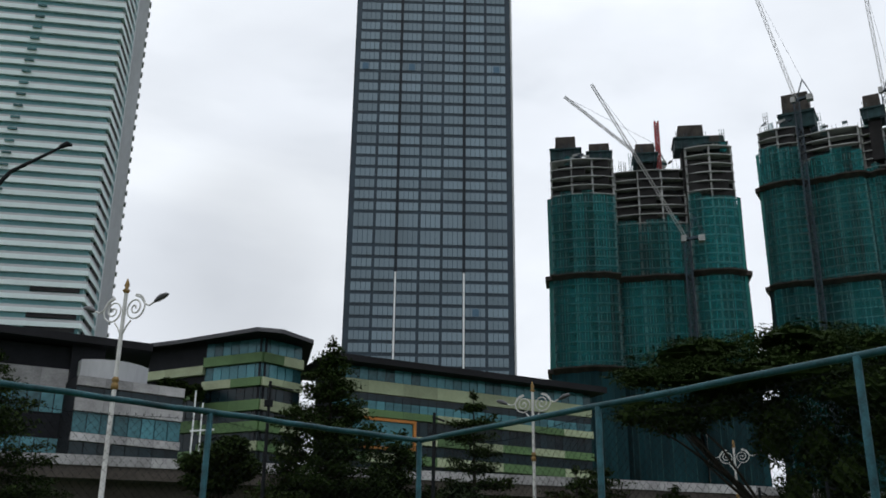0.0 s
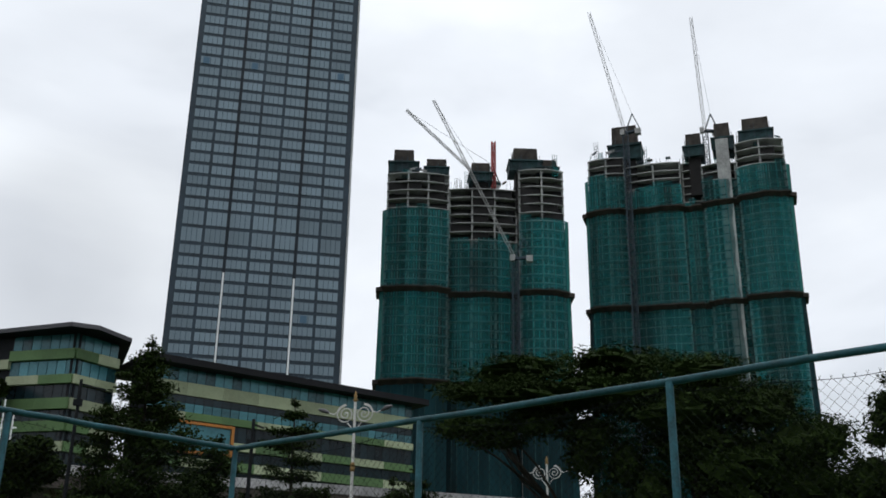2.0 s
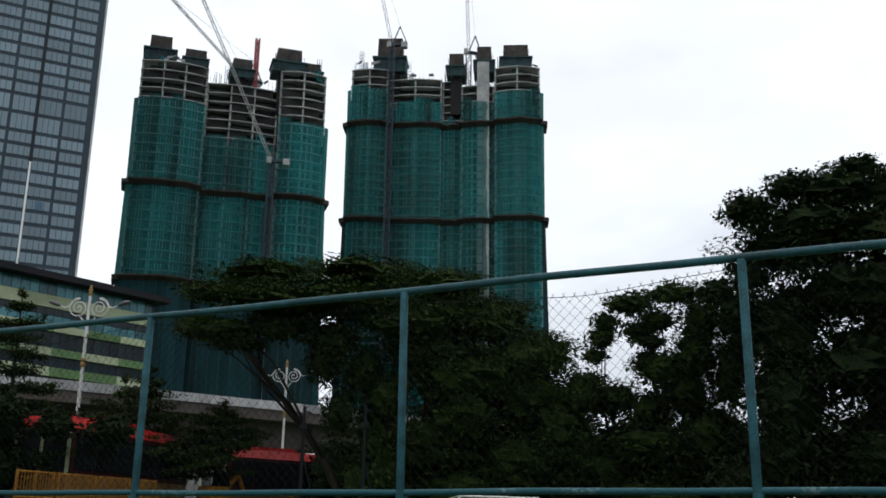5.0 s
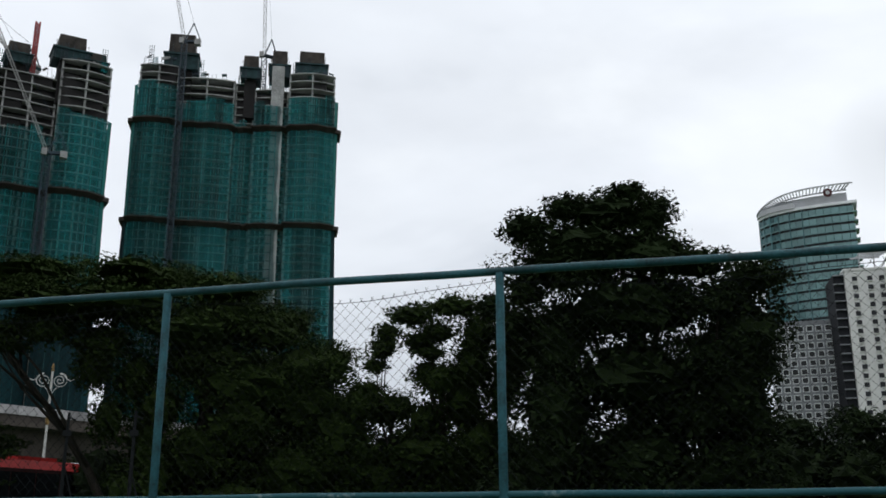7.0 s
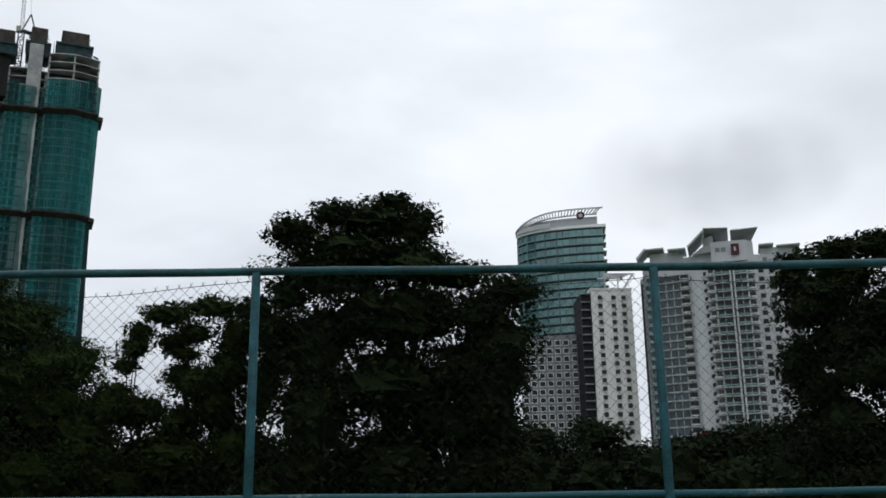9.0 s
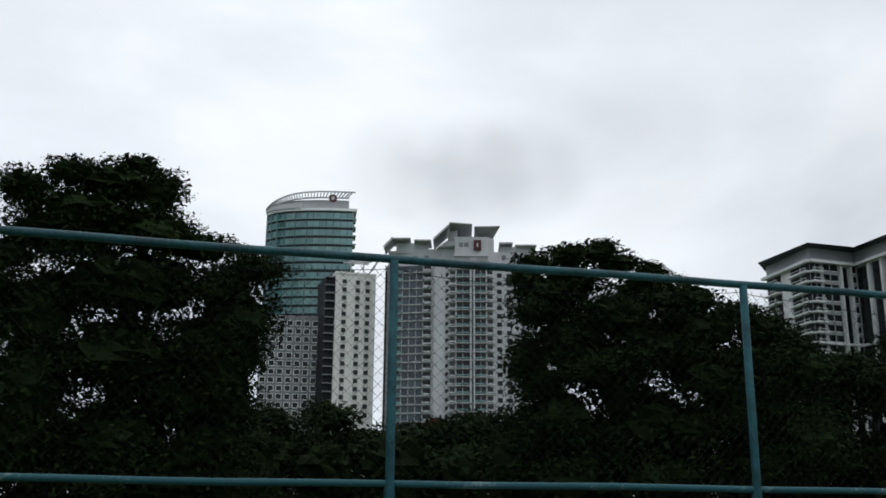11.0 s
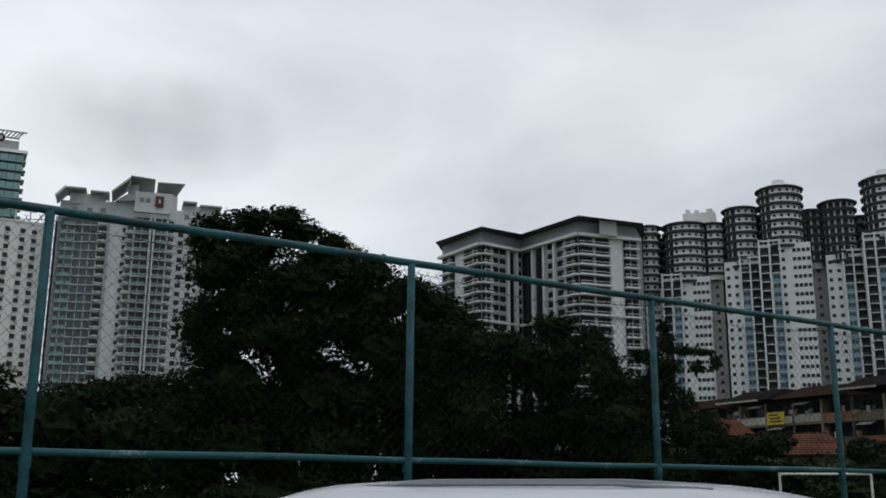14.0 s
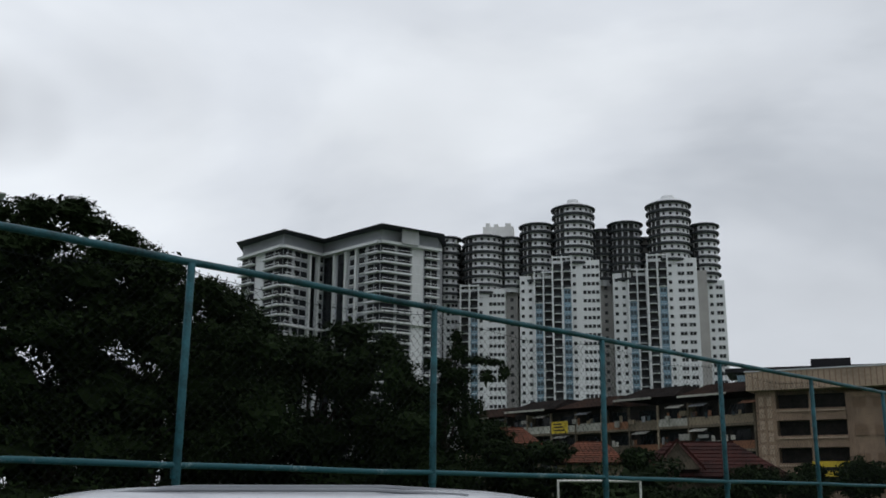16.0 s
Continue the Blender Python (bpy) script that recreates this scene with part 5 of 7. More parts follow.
def towers_on_site():
    m1 = place(-12.1, 330, 4)
    # left lobe, recessed middle, right lobe
    site_tower(m1, "concrete tower under construction wrapped in green netting", [(-31.5, -9.0, 0, 2.2, 139.5, 155.5, False), (-9.0, 16.0, 4.5, 1.6, 131.0, 153.5, False), (16.0, 32.5, 1.0, 2.0, 137.5, 158.5, False)], 3.35, [77, 109.5],
               [(-29.5, -22.0, 156, 165.4, 1.6), (-17.5, -10.0, 155.5, 162, 0.6), (-1.0, 6.0, 153.5, 161, 0.6), (14.5, 23.5, 158, 167.5, 1.5), (23.5, 30.5, 157, 163, 0.6)], 21)
    crane(m1, (13.9, -4.5, 121.0), (-15.5, -3.0, 183), "white luffing tower crane leaning over the netted tower", 60, jw=1.15)
    crane(m1, (4.5, 12, 157), (-25.5, 6, 183.5), "white luffing tower crane on the tower top", 140, jw=1.0)
    t = thing("site_hoist", m1, "red mast on top of the unfinished tower", "mast")
    g = Geo()
    lattice(g, (7.4, 6, 152), (7.4, 6, 171), 1.2, 8, 0.35)
    part("mast", g, M["crane_red"], t)
    m2 = place(-25.0, 360, -3)
    site_tower(m2, "wide concrete tower under construction in green netting", [(-37.2, -22.5, 0.5, 1.6, 166, 177.5, False), (-22.5, -1.5, 3.0, 1.4, 161.5, 173.4, False), (-1.5, 6.0, 5.0, 0.6, 154, 174.0, False), (6.0, 19.0, 2.5, 1.6, 161, 170.5, False), (19.0, 36.8, 0, 2.4, 164, 176.0, False)], 3.3, [112.4, 151.2],
               [(-27.5, -17.5, 175, 190, 1.4), (1.0, 7.0, 173, 183, 0.8), (12.0, 18.0, 174.5, 186, 1.0), (22.5, 32.5, 176.5, 186.6, 1.2)], 22)
    t = thing("concrete_core", m2, "tall pale concrete lift core of the unfinished tower", "lift core")
    part("shaft", Geo().box(12.3, 17.0, 0.2, 6, 60, 178), M["raw_concrete"], t)
    crane(m2, (-21.0, -4.5, 183), (-33.2, -4, 241), "white luffing tower crane beside the netted tower", 60, jw=1.5)
    crane(m2, (8.8, 5, 184.5), (-7.6 + 14.8, 4, 236), "white luffing tower crane raised steeply", 165, jw=1.5)


# ---- podium with the green bands ----
def banded_run(t, p0, p1, rows, seed, panel=4.2, depth=8):
    """rows: (z0, z1, kind) with kind glass, green, cream, mix or dark."""
    m, L = edge(p0, p1)
    r = random.Random(seed)
    part("wall_core", Geo().box(0, L, 0.5, depth, 0, rows[-1][1]), M["dark_wall"], t, at=m)
    for z0, z1, kind in rows:
        if kind == "dark":
            continue
        n = max(2, int(L / (1.6 if kind in ("glass", "dim") else panel)))
        w = L / n
        mesh = {}
        for i in range(n):
            if kind in ("glass", "dim"):
                key, y = {"glass": "cyan_glass", "dim": "dim_glass"}[kind], 0.35
            elif kind == "mix":
                key, y = r.choice(("green_panel", "green_panel", "cream_panel", "green_panel", "cream_panel", "cream_panel")), -0.3
            else:
                key, y = {"green": "green_panel", "cream": "cream_panel", "white": "stained_white", "grey": "grey_light"}[kind], 0.0
            if key not in mesh:
                gap = 0.06 if kind in ("glass", "dim") else 0.01
                mesh[key] = Geo().box(gap, w - gap, y, 0.6, z0 + 0.05, z1 - 0.05).mesh("window" if kind in ("glass", "dim") else "facade_panel", M[key])
            part("window" if kind in ("glass", "dim") else "facade_panel", mesh[key], None, t, at=m @ pose(i * w, 0, 0))
    return m, L


def at_az(az, d):
    a = radians(az)
    return (-math.sin(a) * d, math.cos(a) * d)


def podium():
    t = thing("podium_block", pose(0, 0, 0), "green banded glass building with a dark overhanging roof", "building")
    A, B, C, D = at_az(13.6, 170), at_az(10.35, 163), at_az(8.05, 168), at_az(19.4, 187)
    rows = [(8, 20, "dark"), (20, 22, "dim"), (22, 23.6, "mix"), (23.6, 25.4, "dim"), (25.4, 27.0, "mix"), (27.0, 28.5, "dim"), (28.5, 30.2, "mix"), (30.2, 31.9, "dim"), (31.9, 33.7, "mix"), (33.7, 35.9, "dim"), (35.9, 37.4, "mix"), (37.4, 39.8, "glass"), (39.8, 41.5, "mix"), (41.5, 44.0, "glass")]
    banded_run(t, A, B, rows, 1, 5.5)
    banded_run(t, B, C, rows, 2, 4)
    # open terrace under the roof, its shade put in as the core's near-black rows
    banded_run(t, D, A, [(8, 24, "dark"), (24, 26, "mix"), (26, 29, "dim"), (29, 31, "mix"), (31, 34.6, "dim"), (34.6, 36.4, "green"), (36.4, 38.6, "dark"), (38.6, 40.2, "mix"), (40.2, 44.0, "dark")], 6, 7)
    P = [at_az(19.6, 184), at_az(15, 171), at_az(10.8, 159.5), at_az(9.3, 160), at_az(7.5, 166), at_az(8.2, 205), at_az(19.6, 205)]
    part("roof", Geo().prism(P, 44.0, 45.2, [(x * 1.012, y * 1.012) for x, y in P]), M["roof_dark"], t, "dark overhanging roof")
    t = thing("podium_wing", pose(0, 0, 0), "long green banded wing with a dark sloping eave", "building")
    E, F = at_az(6.3, 165), at_az(-8.6, 190)
    rows = [(6, 18, "dark"), (18, 19.6, "mix"), (19.6, 21.4, "dim"), (21.4, 23.0, "mix"), (23.0, 24.8, "dim"), (24.8, 26.4, "mix"), (26.4, 28.2, "dim"), (28.2, 29.6, "mix"), (29.6, 32.3, "dim"), (32.3, 33.6, "mix"), (33.6, 35.1, "glass"), (35.1, 36.3, "dim"), (36.3, 38.5, "cream"), (38.5, 40.8, "glass")]
    m, L = banded_run(t, E, F, rows, 3, 6)
    part("roof", Geo().prism([(-1.5, -2.4), (L + 2, -2.4), (L + 2, 16), (-1.5, 16)], 40.8, 41.9), M["roof_dark"], t, "dark overhanging roof", at=m)
    fr = Geo()
    x0, x1, z0, z1 = 4, 15.2, 27.4, 31.6
    fr.box(x0, x1, -0.9, 0, z1, z1 + 0.45).box(x0, x1, -0.9, 0, z0 - 0.45, z0).box(x1 - 0.5, x1, -0.9, 0, z0, z1)
    part("orange_frame", fr, M["orange"], t, "orange box frame", at=m)
    part("bay_glass", Geo().box(x0, x1 - 0.5, -0.5, 0, z0, z1), M["cyan_glass"], t, at=m)


def left_block():
    t = thing("left_block", pose(0, 0, 0), "white banded low building with a dark roof", "building")
    A, B, C = at_az(31, 138), at_az(19.9, 138), at_az(14.4, 142)
    m, L = banded_run(t, A, B, [(5, 15, "dark"), (15, 19.0, "white"), (19.0, 22, "glass"), (22, 25.2, "dark"), (25.2, 28.4, "glass"), (28.4, 31, "white"), (31, 34, "dark")], 4, 5)
    part("roof", Geo().prism([(-3, -4), (L + 8, -2.0), (L + 10, 14), (-3, 14)], 34.2, 35.2), M["roof_dark"], t, "dark flat roof", at=m)
    part("pier", Geo().box(L - 2, L + 2.2, -0.6, 6, 5, 34.2), M["dark_wall"], t, "dark grey pier", at=m)
    t = thing("front_block", pose(0, 0, 0), "white panelled block with ribbon windows", "building")
    m, L = banded_run(t, at_az(20.2, 132), at_az(14.5, 136), [(5, 15.5, "dark"), (15.5, 17.0, "white"), (17.0, 18.6, "dim"), (18.6, 19.4, "white"), (19.4, 21.0, "dim"), (21.0, 22.1, "white"), (22.1, 24.7, "glass"), (24.7, 26.4, "white"), (26.4, 27.9, "dim"), (27.9, 29.2, "white")], 5, 3)
    pts = [(1.0 + 8.8 * i / 8, 1.5 + 2.0 * (2 * i / 8 - 1) ** 2) for i in range(9)]
    part("curved_wall", Geo().prism(pts + [(9.8, 8), (1.0, 8)], 29.2, 32.0), M["grey_light"], t, "curved grey roof wall", at=m)
    # scaffold at its corner
    s = thing("scaffold", pose(*at_az(13.9, 126), 0, 0, 0, 10), "pale scaffold poles beside the block", "scaffold")
    for x in (0, 1.0, 2.2):
        part("pole", Geo().tube([(x, 0, 0), (x * 0.95, 0, 27 - x * 1.5)], 0.1, 6), M["band_white"], s)
    for z in (14, 18, 22):
        part("ledger", Geo().beam((-0.3, 0, z), (2.6, 0, z + 0.3), 0.2), M["band_white"], s)
    tree(pose(*at_az(14.7, 167), 32.6, 0, 0, 14.7), "dark roof garden shrubs on the terrace", [(-2.5, 3.6, 1.6, 1.0), (0.0, 3.0, 1.8, 1.3), (2.4, 2.4, 1.4, 1.5), (-1.5, 1.5, 2.4, 1.2)], [(0, 1.2, 0.1, 0)], 9000, 0.4, M["leaf_mid"], 30, name="shrub", limb=False)


# ---- round-fronted glass tower and its neighbours ----
def curved_tower():
    d = 400
    t = thing("curved_glass_tower", place(-58.3, d), "round-fronted teal glass tower with a white roof crown", "tower")
    prof = []
    for i in range(19):
        f = i / 18
        a = math.pi * 0.5 * f
        prof.append((-17.5 + 33.5 * (1 - math.cos(a)), 12 - 14.5 * math.sin(a) ** 0.9))
    prof += [(18.2, -2.6)]
    back = [(18.2, 26), (-17.5, 26)]
    z0, z1 = 0, 125.2
    part("core", Geo().prism([(x * 0.985, y + 0.5) for x, y in prof] + back, z0, z1), M["dark_glass"], t)
    n = 33
    fh = 3.62
    # glass in upright panels, floor by floor on the upper part
    for i in range(len(prof) - 1):
        (ax, ay), (bx, by) = prof[i], prof[i + 1]
        foot = [(ax, ay), (bx - (bx - ax) * 0.08, by - (by - ay) * 0.08), (bx, by + 0.5), (ax, ay + 0.5)]
        key = M["light_teal"] if i > 7 else M["teal_glass"]
        repeat("glass_panel", Geo().prism(foot, 0.2, fh - 0.9), key, t, [pose(0, 0, z1 - (k + 1) * fh) for k in range(14)])
    ring = [(x * 1.01, y - 0.25) for x, y in prof]
    slab = Geo().prism(ring + [(19.4, -2.8), (19.4, 4), (18, 4), (-17.5, 20)], 0, 0.5)
    repeat("floor_band", slab, M["light_teal"], t, [pose(0, 0, z1 - (k + 1) * fh) for k in range(15)])
    fin = Geo().box(-0.2, 0.2, -0.5, 0.4, 70, z1).mesh("fin", M["teal_glass"])
    for i in range(0, 13, 2):
        part("fin", fin, None, t, at=pose(prof[i][0], prof[i][1], 0))
    part("parapet", Geo().prism(ring + [(19.6, -3.2), (19.6, 26), (-17.5, 26)], z1, z1 + 1.1), M["band_white"], t, "white roof edge")
    part("roof_wall", Geo().prism([(x * 0.9, y + 3) for x, y in prof] + [(16, 24), (-15, 24)], z1 + 1.1, z1 + 5.5), M["grey_light"], t)
    # louvred crown, raised on struts
    crown = [(x * 1.03, y - 0.8) for x, y in prof]
    inner = [(x * 0.9, y + 2.6) for x, y in prof]
    n = len(crown)
    g = Geo()

    def rise(x, h):
        return z1 + 2.4 + h * (1 - (1 - min(1, max(0, (x + 18.2) / 37))) ** 5)

    for (ax, ay), (bx, by) in zip(crown, crown[1:]):
        g.beam((ax, ay, rise(ax, 5.6)), (bx, by, rise(bx, 5.6)), 0.5)
    for (ax, ay), (bx, by) in zip(inner, inner[1:]):
        g.beam((ax, ay, rise(ax, 4.0)), (bx, by, rise(bx, 4.0)), 0.5)
    part("crown_rim", g, M["grey_light"], t, "white crown rim")
    for i in range(n - 1):
        for f in (0, 0.5):
            a = Vector((*crown[i], 0)).lerp(Vector((*crown[i + 1], 0)), f)
            b = Vector((*inner[i], 0)).lerp(Vector((*inner[i + 1], 0)), f)
            a.z, b.z = rise(a.x, 5.6), rise(b.x, 4.0)
            part("crown_slat", Geo().beam(a, b, 0.3, 0.5), M["grey_light"], t)
    part("crown_skirt", Geo().prism(crown[:12] + [(x * 0.985, y + 0.6) for x, y in crown[:12]][::-1], z1 + 1.0, z1 + 3.2, [(x * 1.0, y + 0.3) for x, y in crown[:12]] + [(x * 0.985, y + 0.9) for x, y in crown[:12]][::-1]), M["grey_light"], t)
    part("emblem", Geo().add(*disc(9.5, -4.0, z1 + 4.8, 1.7)), M["sign_red"], t, "round dark emblem")
    part("emblem_face", Geo().add(*disc(9.5, -4.15, z1 + 4.8, 0.8)), M["grey_light"], t)


def disc(x, y, z, r, n=14):
    vs = [(x + r * math.cos(6.2832 * i / n), y, z + r * math.sin(6.2832 * i / n)) for i in range(n)]
    vs += [(a, y + 0.4, c) for a, _, c in vs]
    fs = [tuple(range(n)), tuple(range(2 * n - 1, n - 1, -1))] + [(i, n + i, n + (i + 1) % n, (i + 1) % n) for i in range(n)]
    return vs, fs


def grey_block():
    t = thing("grey_block", place(-57.6, 385), "grey apartment block with white framed square windows", "building")
    w0, w1 = -12, 10.5
    part("wall", Geo().box(w0, w1, 0, 18, 0, 78), M["grey_mid"], t)
    win = Geo().box(-0.95, 0.95, -0.12, 0.05, -0.9, 0.9)
    fr = Geo().box(-1.15, 1.15, -0.2, 0, 0.9, 1.1).box(-1.15, 1.15, -0.2, 0, -1.1, -0.9).box(-1.15, -0.95, -0.2, 0, -0.9, 0.9).box(0.95, 1.15, -0.2, 0, -0.9, 0.9)
    wm, fm = win.mesh("window", M["dark_glass"]), fr.mesh("window_frame", M["band_white"])
    for k in range(12):
        for c in range(7):
            w = part("window", wm, None, t, at=pose(w0 + 1.7 + c * 3.2, 0, 75 - k * 3.15))
            part("window_frame", fm, None, w)


def hotel():
    t = thing("white_hotel", place(-61.0, 372, 12), "white slab hotel with rows of small windows", "building")
    x0, x1 = -11.0, 7.0
    part("wall", Geo().prism([(x0 + 4.6, 0), (x1 + 2.0, 0), (x1 - 3.0, 20), (x0 + 4.6, 20)], 0, 92.0), M["cream_white"], t)
    part("stair_recess", Geo().box(x0 + 1, x0 + 4.6, 1.5, 18, 0, 91.0), M["dark_wall"], t, "dark brown recessed bay")
    repeat("recess_slab", Geo().box(x0 + 0.8, x0 + 4.6, 0.6, 1.5, 0, 0.4), M["grey_mid"], t, [pose(0, 0, 90.5 - 3.1 * k) for k in range(16)])
    wm = Geo().box(-0.85, 0.85, -0.06, 0.1, -0.85, 0.85).mesh("window", M["dark_glass"])
    sm = Geo().box(-1.05, 1.05, -0.4, 0.0, -1.1, -0.88).mesh("window_sill", M["cream_white"])
    for k in range(17):
        for x in (-3.1, 2.0, 5.9):
            w = part("window", wm, None, t, at=pose(x, 0, 89.0 - k * 3.12))
            part("window_sill", sm, None, w)
    part("parapet", Geo().prism([(x0 + 4.4, -0.25), (x1 + 2.2, -0.25), (x1 + 0.2, 9), (x0 + 4.4, 9)], 92.0, 92.8), M["cream_white"], t)
    g = Geo()
    for i in range(9):
        part("pergola_slat", Geo().beam((x1 - 5.5 + i * 0.95, 0.6, 98.6), (x1 - 7.5 + i * 0.95, 9, 98.9), 0.3), M["grey_light"], t)
    g.beam((x1 - 8, 0.5, 98.4), (x1 + 3.5, 0.5, 98.4), 0.45).beam((x1 - 9, 8.8, 98.7), (x1 + 1, 8.8, 98.7), 0.45).hexa([(x1 - 0.5, 0.2, 93.5), (x1 + 0.1, 0.2, 93.5), (x1 + 0.1, 2.5, 93.5), (x1 - 0.5, 2.5, 93.5)], [(x1 + 2.6, 0.2, 98.3), (x1 + 3.4, 0.2, 98.3), (x1 + 3.4, 2.5, 98.3), (x1 + 2.6, 2.5, 98.3)])
    part("pergola", g, M["grey_light"], t, "pale roof pergola with a slanted support")
    for x in (x1 - 8, x1 - 3):
        part("pergola_leg", Geo().box(x, x + 0.4, 0.5, 0.9, 92.8, 98.4), M["grey_light"], t)


# ---- white condominium with the winged roof ----
def winged_condo():
    t = thing("winged_condominium", place(-67.3, 360), "white apartment tower with balconies and winged roof slabs", "building")
    fh, top = 3.05, 93.5
    n = 27
    plan = [(-28, 3), (-9.5, 0), (-9.5, -2), (-3.5, -3), (-1.5, -5), (9.5, -5), (12.5, -2), (20, -1), (27, 2), (27, 24), (-28, 24)]
    part("wall", Geo().prism(plan, 0, top), M["condo_white"], t)
    lev = [pose(0, 0, top - fh * (k + 1)) for k in range(n)]
    # broad glazed bay
    m, L = edge((-28, 3), (-9.5, 0))
    repeat("window_band", Geo().box(2.2, L - 4.4, -0.15, 0.2, 0.55, 2.85), M["blue_grey_glass"], t, [m @ q for q in lev])
    repeat("ledge", Geo().box(2.0, L - 4.2, -0.7, 0.1, 0.0, 0.24), M["condo_white"], t, [m @ q for q in lev])
    for f in (0.22, 0.36, 0.5, 0.64):
        part("mullion", Geo().box(L * f - 0.12, L * f + 0.12, -0.3, 0.1, 0, top - 2), M["grey_light"], t, at=m)
    repeat("glass_rail", Geo().box(2.1, L * 0.36, -0.75, -0.68, 0.24, 1.15), M["light_teal"], t, [m @ q for q in lev])
    part("dark_slot", Geo().box(0.2, 1.0, -0.2, 0.2, 0, top - 2), M["dark_wall"], t, at=m)
    part("pier", Geo().box(1.0, 1.9, -0.7, 0.2, 0, top), M["grey_mid"], t, at=m)
    bow = [(0.0, 0.0), (0.0, -0.8), (0.5, -1.35), (1.5, -1.6), (2.5, -1.35), (3.0, -0.8), (3.0, 0.0)]
    balc, brail = Geo().prism(bow, 0, 0.28), Geo().band(bow, 0.5, 1.05, 0.08)
    bdoor = Geo().box(0.1, 2.9, -0.06, 0.1, 0.3, 2.75)
    bm_, rm_ = balc.mesh("balcony", M["condo_white"]), brail.mesh("balcony_rail", M["condo_white"])

    def balconies(wall, x):
        for q in lev:
            part("balcony_rail", rm_, None, part("balcony", bm_, None, t, at=wall @ q @ pose(x, 0, 0)))

    for mm, xs in ((m, L - 4.1), (edge((-3.5, -3), (-1.5, -5))[0], -0.6)):
        balconies(mm, xs)
        repeat("balcony_door", bdoor, M["dark_glass"], t, [mm @ q @ pose(xs, 0, 0) for q in lev])
    m, L = edge((-9.5, -2), (-3.5, -3))
    repeat("window", Geo().box(4.2, 5.4, -0.08, 0.1, 0.8, 2.2), M["dark_glass"], t, [m @ q for q in lev])
    # bow front with twin white ribs
    m, L = edge((-1.5, -5), (9.5, -5))
    repeat("bow_ledge", Geo().box(-0.2, 11.2, -0.9, 0.1, -0.05, 0.3), M["grey_light"], t, [m @ q for q in lev])
    repeat("bow_window", Geo().box(0.3, 5.0, -0.1, 0.1, 0.35, 2.85), M["dark_glass"], t, [m @ q for q in lev])
    repeat("bow_window", Geo().box(6.9, 10.8, -0.1, 0.1, 0.35, 2.85), M["dark_glass"], t, [m @ q for q in lev])
    for x0, x1 in ((0.0, 5.0), (6.9, 11.0)):
        repeat("bow_rail", Geo().box(x0, x1, -0.95, -0.88, 0.55, 1.1), M["light_teal"], t, [m @ q for q in lev])
        part("bow_mullion", Geo().box((x0 + x1) / 2 - 0.1, (x0 + x1) / 2 + 0.1, -0.3, 0.1, 0, top), M["grey_light"], t, at=m)
    for x in (5.1, 6.3):
        part("rib", Geo().box(x, x + 0.55, -1.9, 0, 30, top + 1), M["condo_white"], t, "white vertical rib", at=m)
    part("rib_recess", Geo().box(5.65, 6.3, -0.5, 0, 30, top), M["grey_mid"], t, at=m)
    m, L = edge((9.5, -5), (12.5, -2))
    balconies(m, 0.4)
    repeat("balcony_door", bdoor, M["dark_glass"], t, [m @ q @ pose(0.4, 0, 0) for q in lev])
    m, L = edge((12.5, -2), (20, -1))
    for x in (1.0, 4.6):
        repeat("window", Geo().box(x, x + 1.8, -0.08, 0.1, 0.7, 2.3), M["dark_glass"], t, [m @ q for q in lev])
    m, L = edge((20, -1), (27, 2))
    balconies(m, 2.4)
    repeat("balcony_door", bdoor, M["dark_glass"], t, [m @ q @ pose(2.4, 0, 0) for q in lev])
    # crown storeys
    part("crown_wall", Geo().prism([(-27, 4), (-9, 1), (-9, 20), (-27, 20)], top, top + 6.2), M["condo_white"], t)
    part("crown_wall", Geo().prism([(-12, 2), (0, -1), (0, 20), (-12, 20)], top, top + 6.4).prism([(-8.6, -0.5), (-1, -4), (-1, 12), (-8.6, 12)], top + 6.4, top + 8.8, [(-5.0, -1.5), (-1, -4), (-1, 12), (-5.0, 12)]).prism([(-4.6, -1.5), (-1, -4.5), (-1, 12), (-4.6, 12)], top + 8.8, top + 12.0), M["condo_white"], t)
    part("crown_wall", Geo().prism([(-2, -5.3), (10, -5.3), (12.5, -2), (12, 18), (-2, 18)], top, top + 9.2), M["condo_white"], t)
    part("crown_wall", Geo().prism([(12.5, -1), (27, 2), (27, 20), (12.5, 20)], top, top + 4.6), M["condo_white"], t)
    part("crown_cornice", Geo().box(-2.4, 10.4, -6.2, -4.6, top + 1.6, top + 2.3), M["condo_white"], t)
    cw = Geo().box(-0.9, 0.9, -0.1, 0.1, -0.8, 0.8).mesh("crown_window", M["grey_mid"])
    for x, y, z in ((-22, 3.1, 3.0), (-17, 2.3, 3.0), (-12.5, 1.6, 3.0), (0.2, -5.3, 6.2), (2.2, -5.3, 6.2), (16, -0.4, 2.6), (20, 0.4, 2.6), (24, 1.3, 2.6)):
        part("crown_window", cw, None, t, at=pose(x, y, top + z, 0, 0, -8))

    def wing(x0, x1, y0, y1, z0, z1, th=0.5):
        g = Geo().hexa([(x0, y0, z0), (x1, y0, z1), (x1, y1, z1), (x0, y1, z0)], [(x0, y0, z0 + th), (x1, y0, z1 + th), (x1, y1, z1 + th), (x0, y1, z0 + th)])
        part("roof_wing", g, M["wing_grey"], t, "grey tilted roof slab")
        part("wing_edge", Geo().beam((x0, y0 - 0.1, z0 + th * 0.5), (x1, y0 - 0.1, z1 + th * 0.5), 0.3, th + 0.25), M["condo_white"], t)

    wing(-10.0, -4.0, -5, 10, top + 8.2, top + 13.9, 0.3)
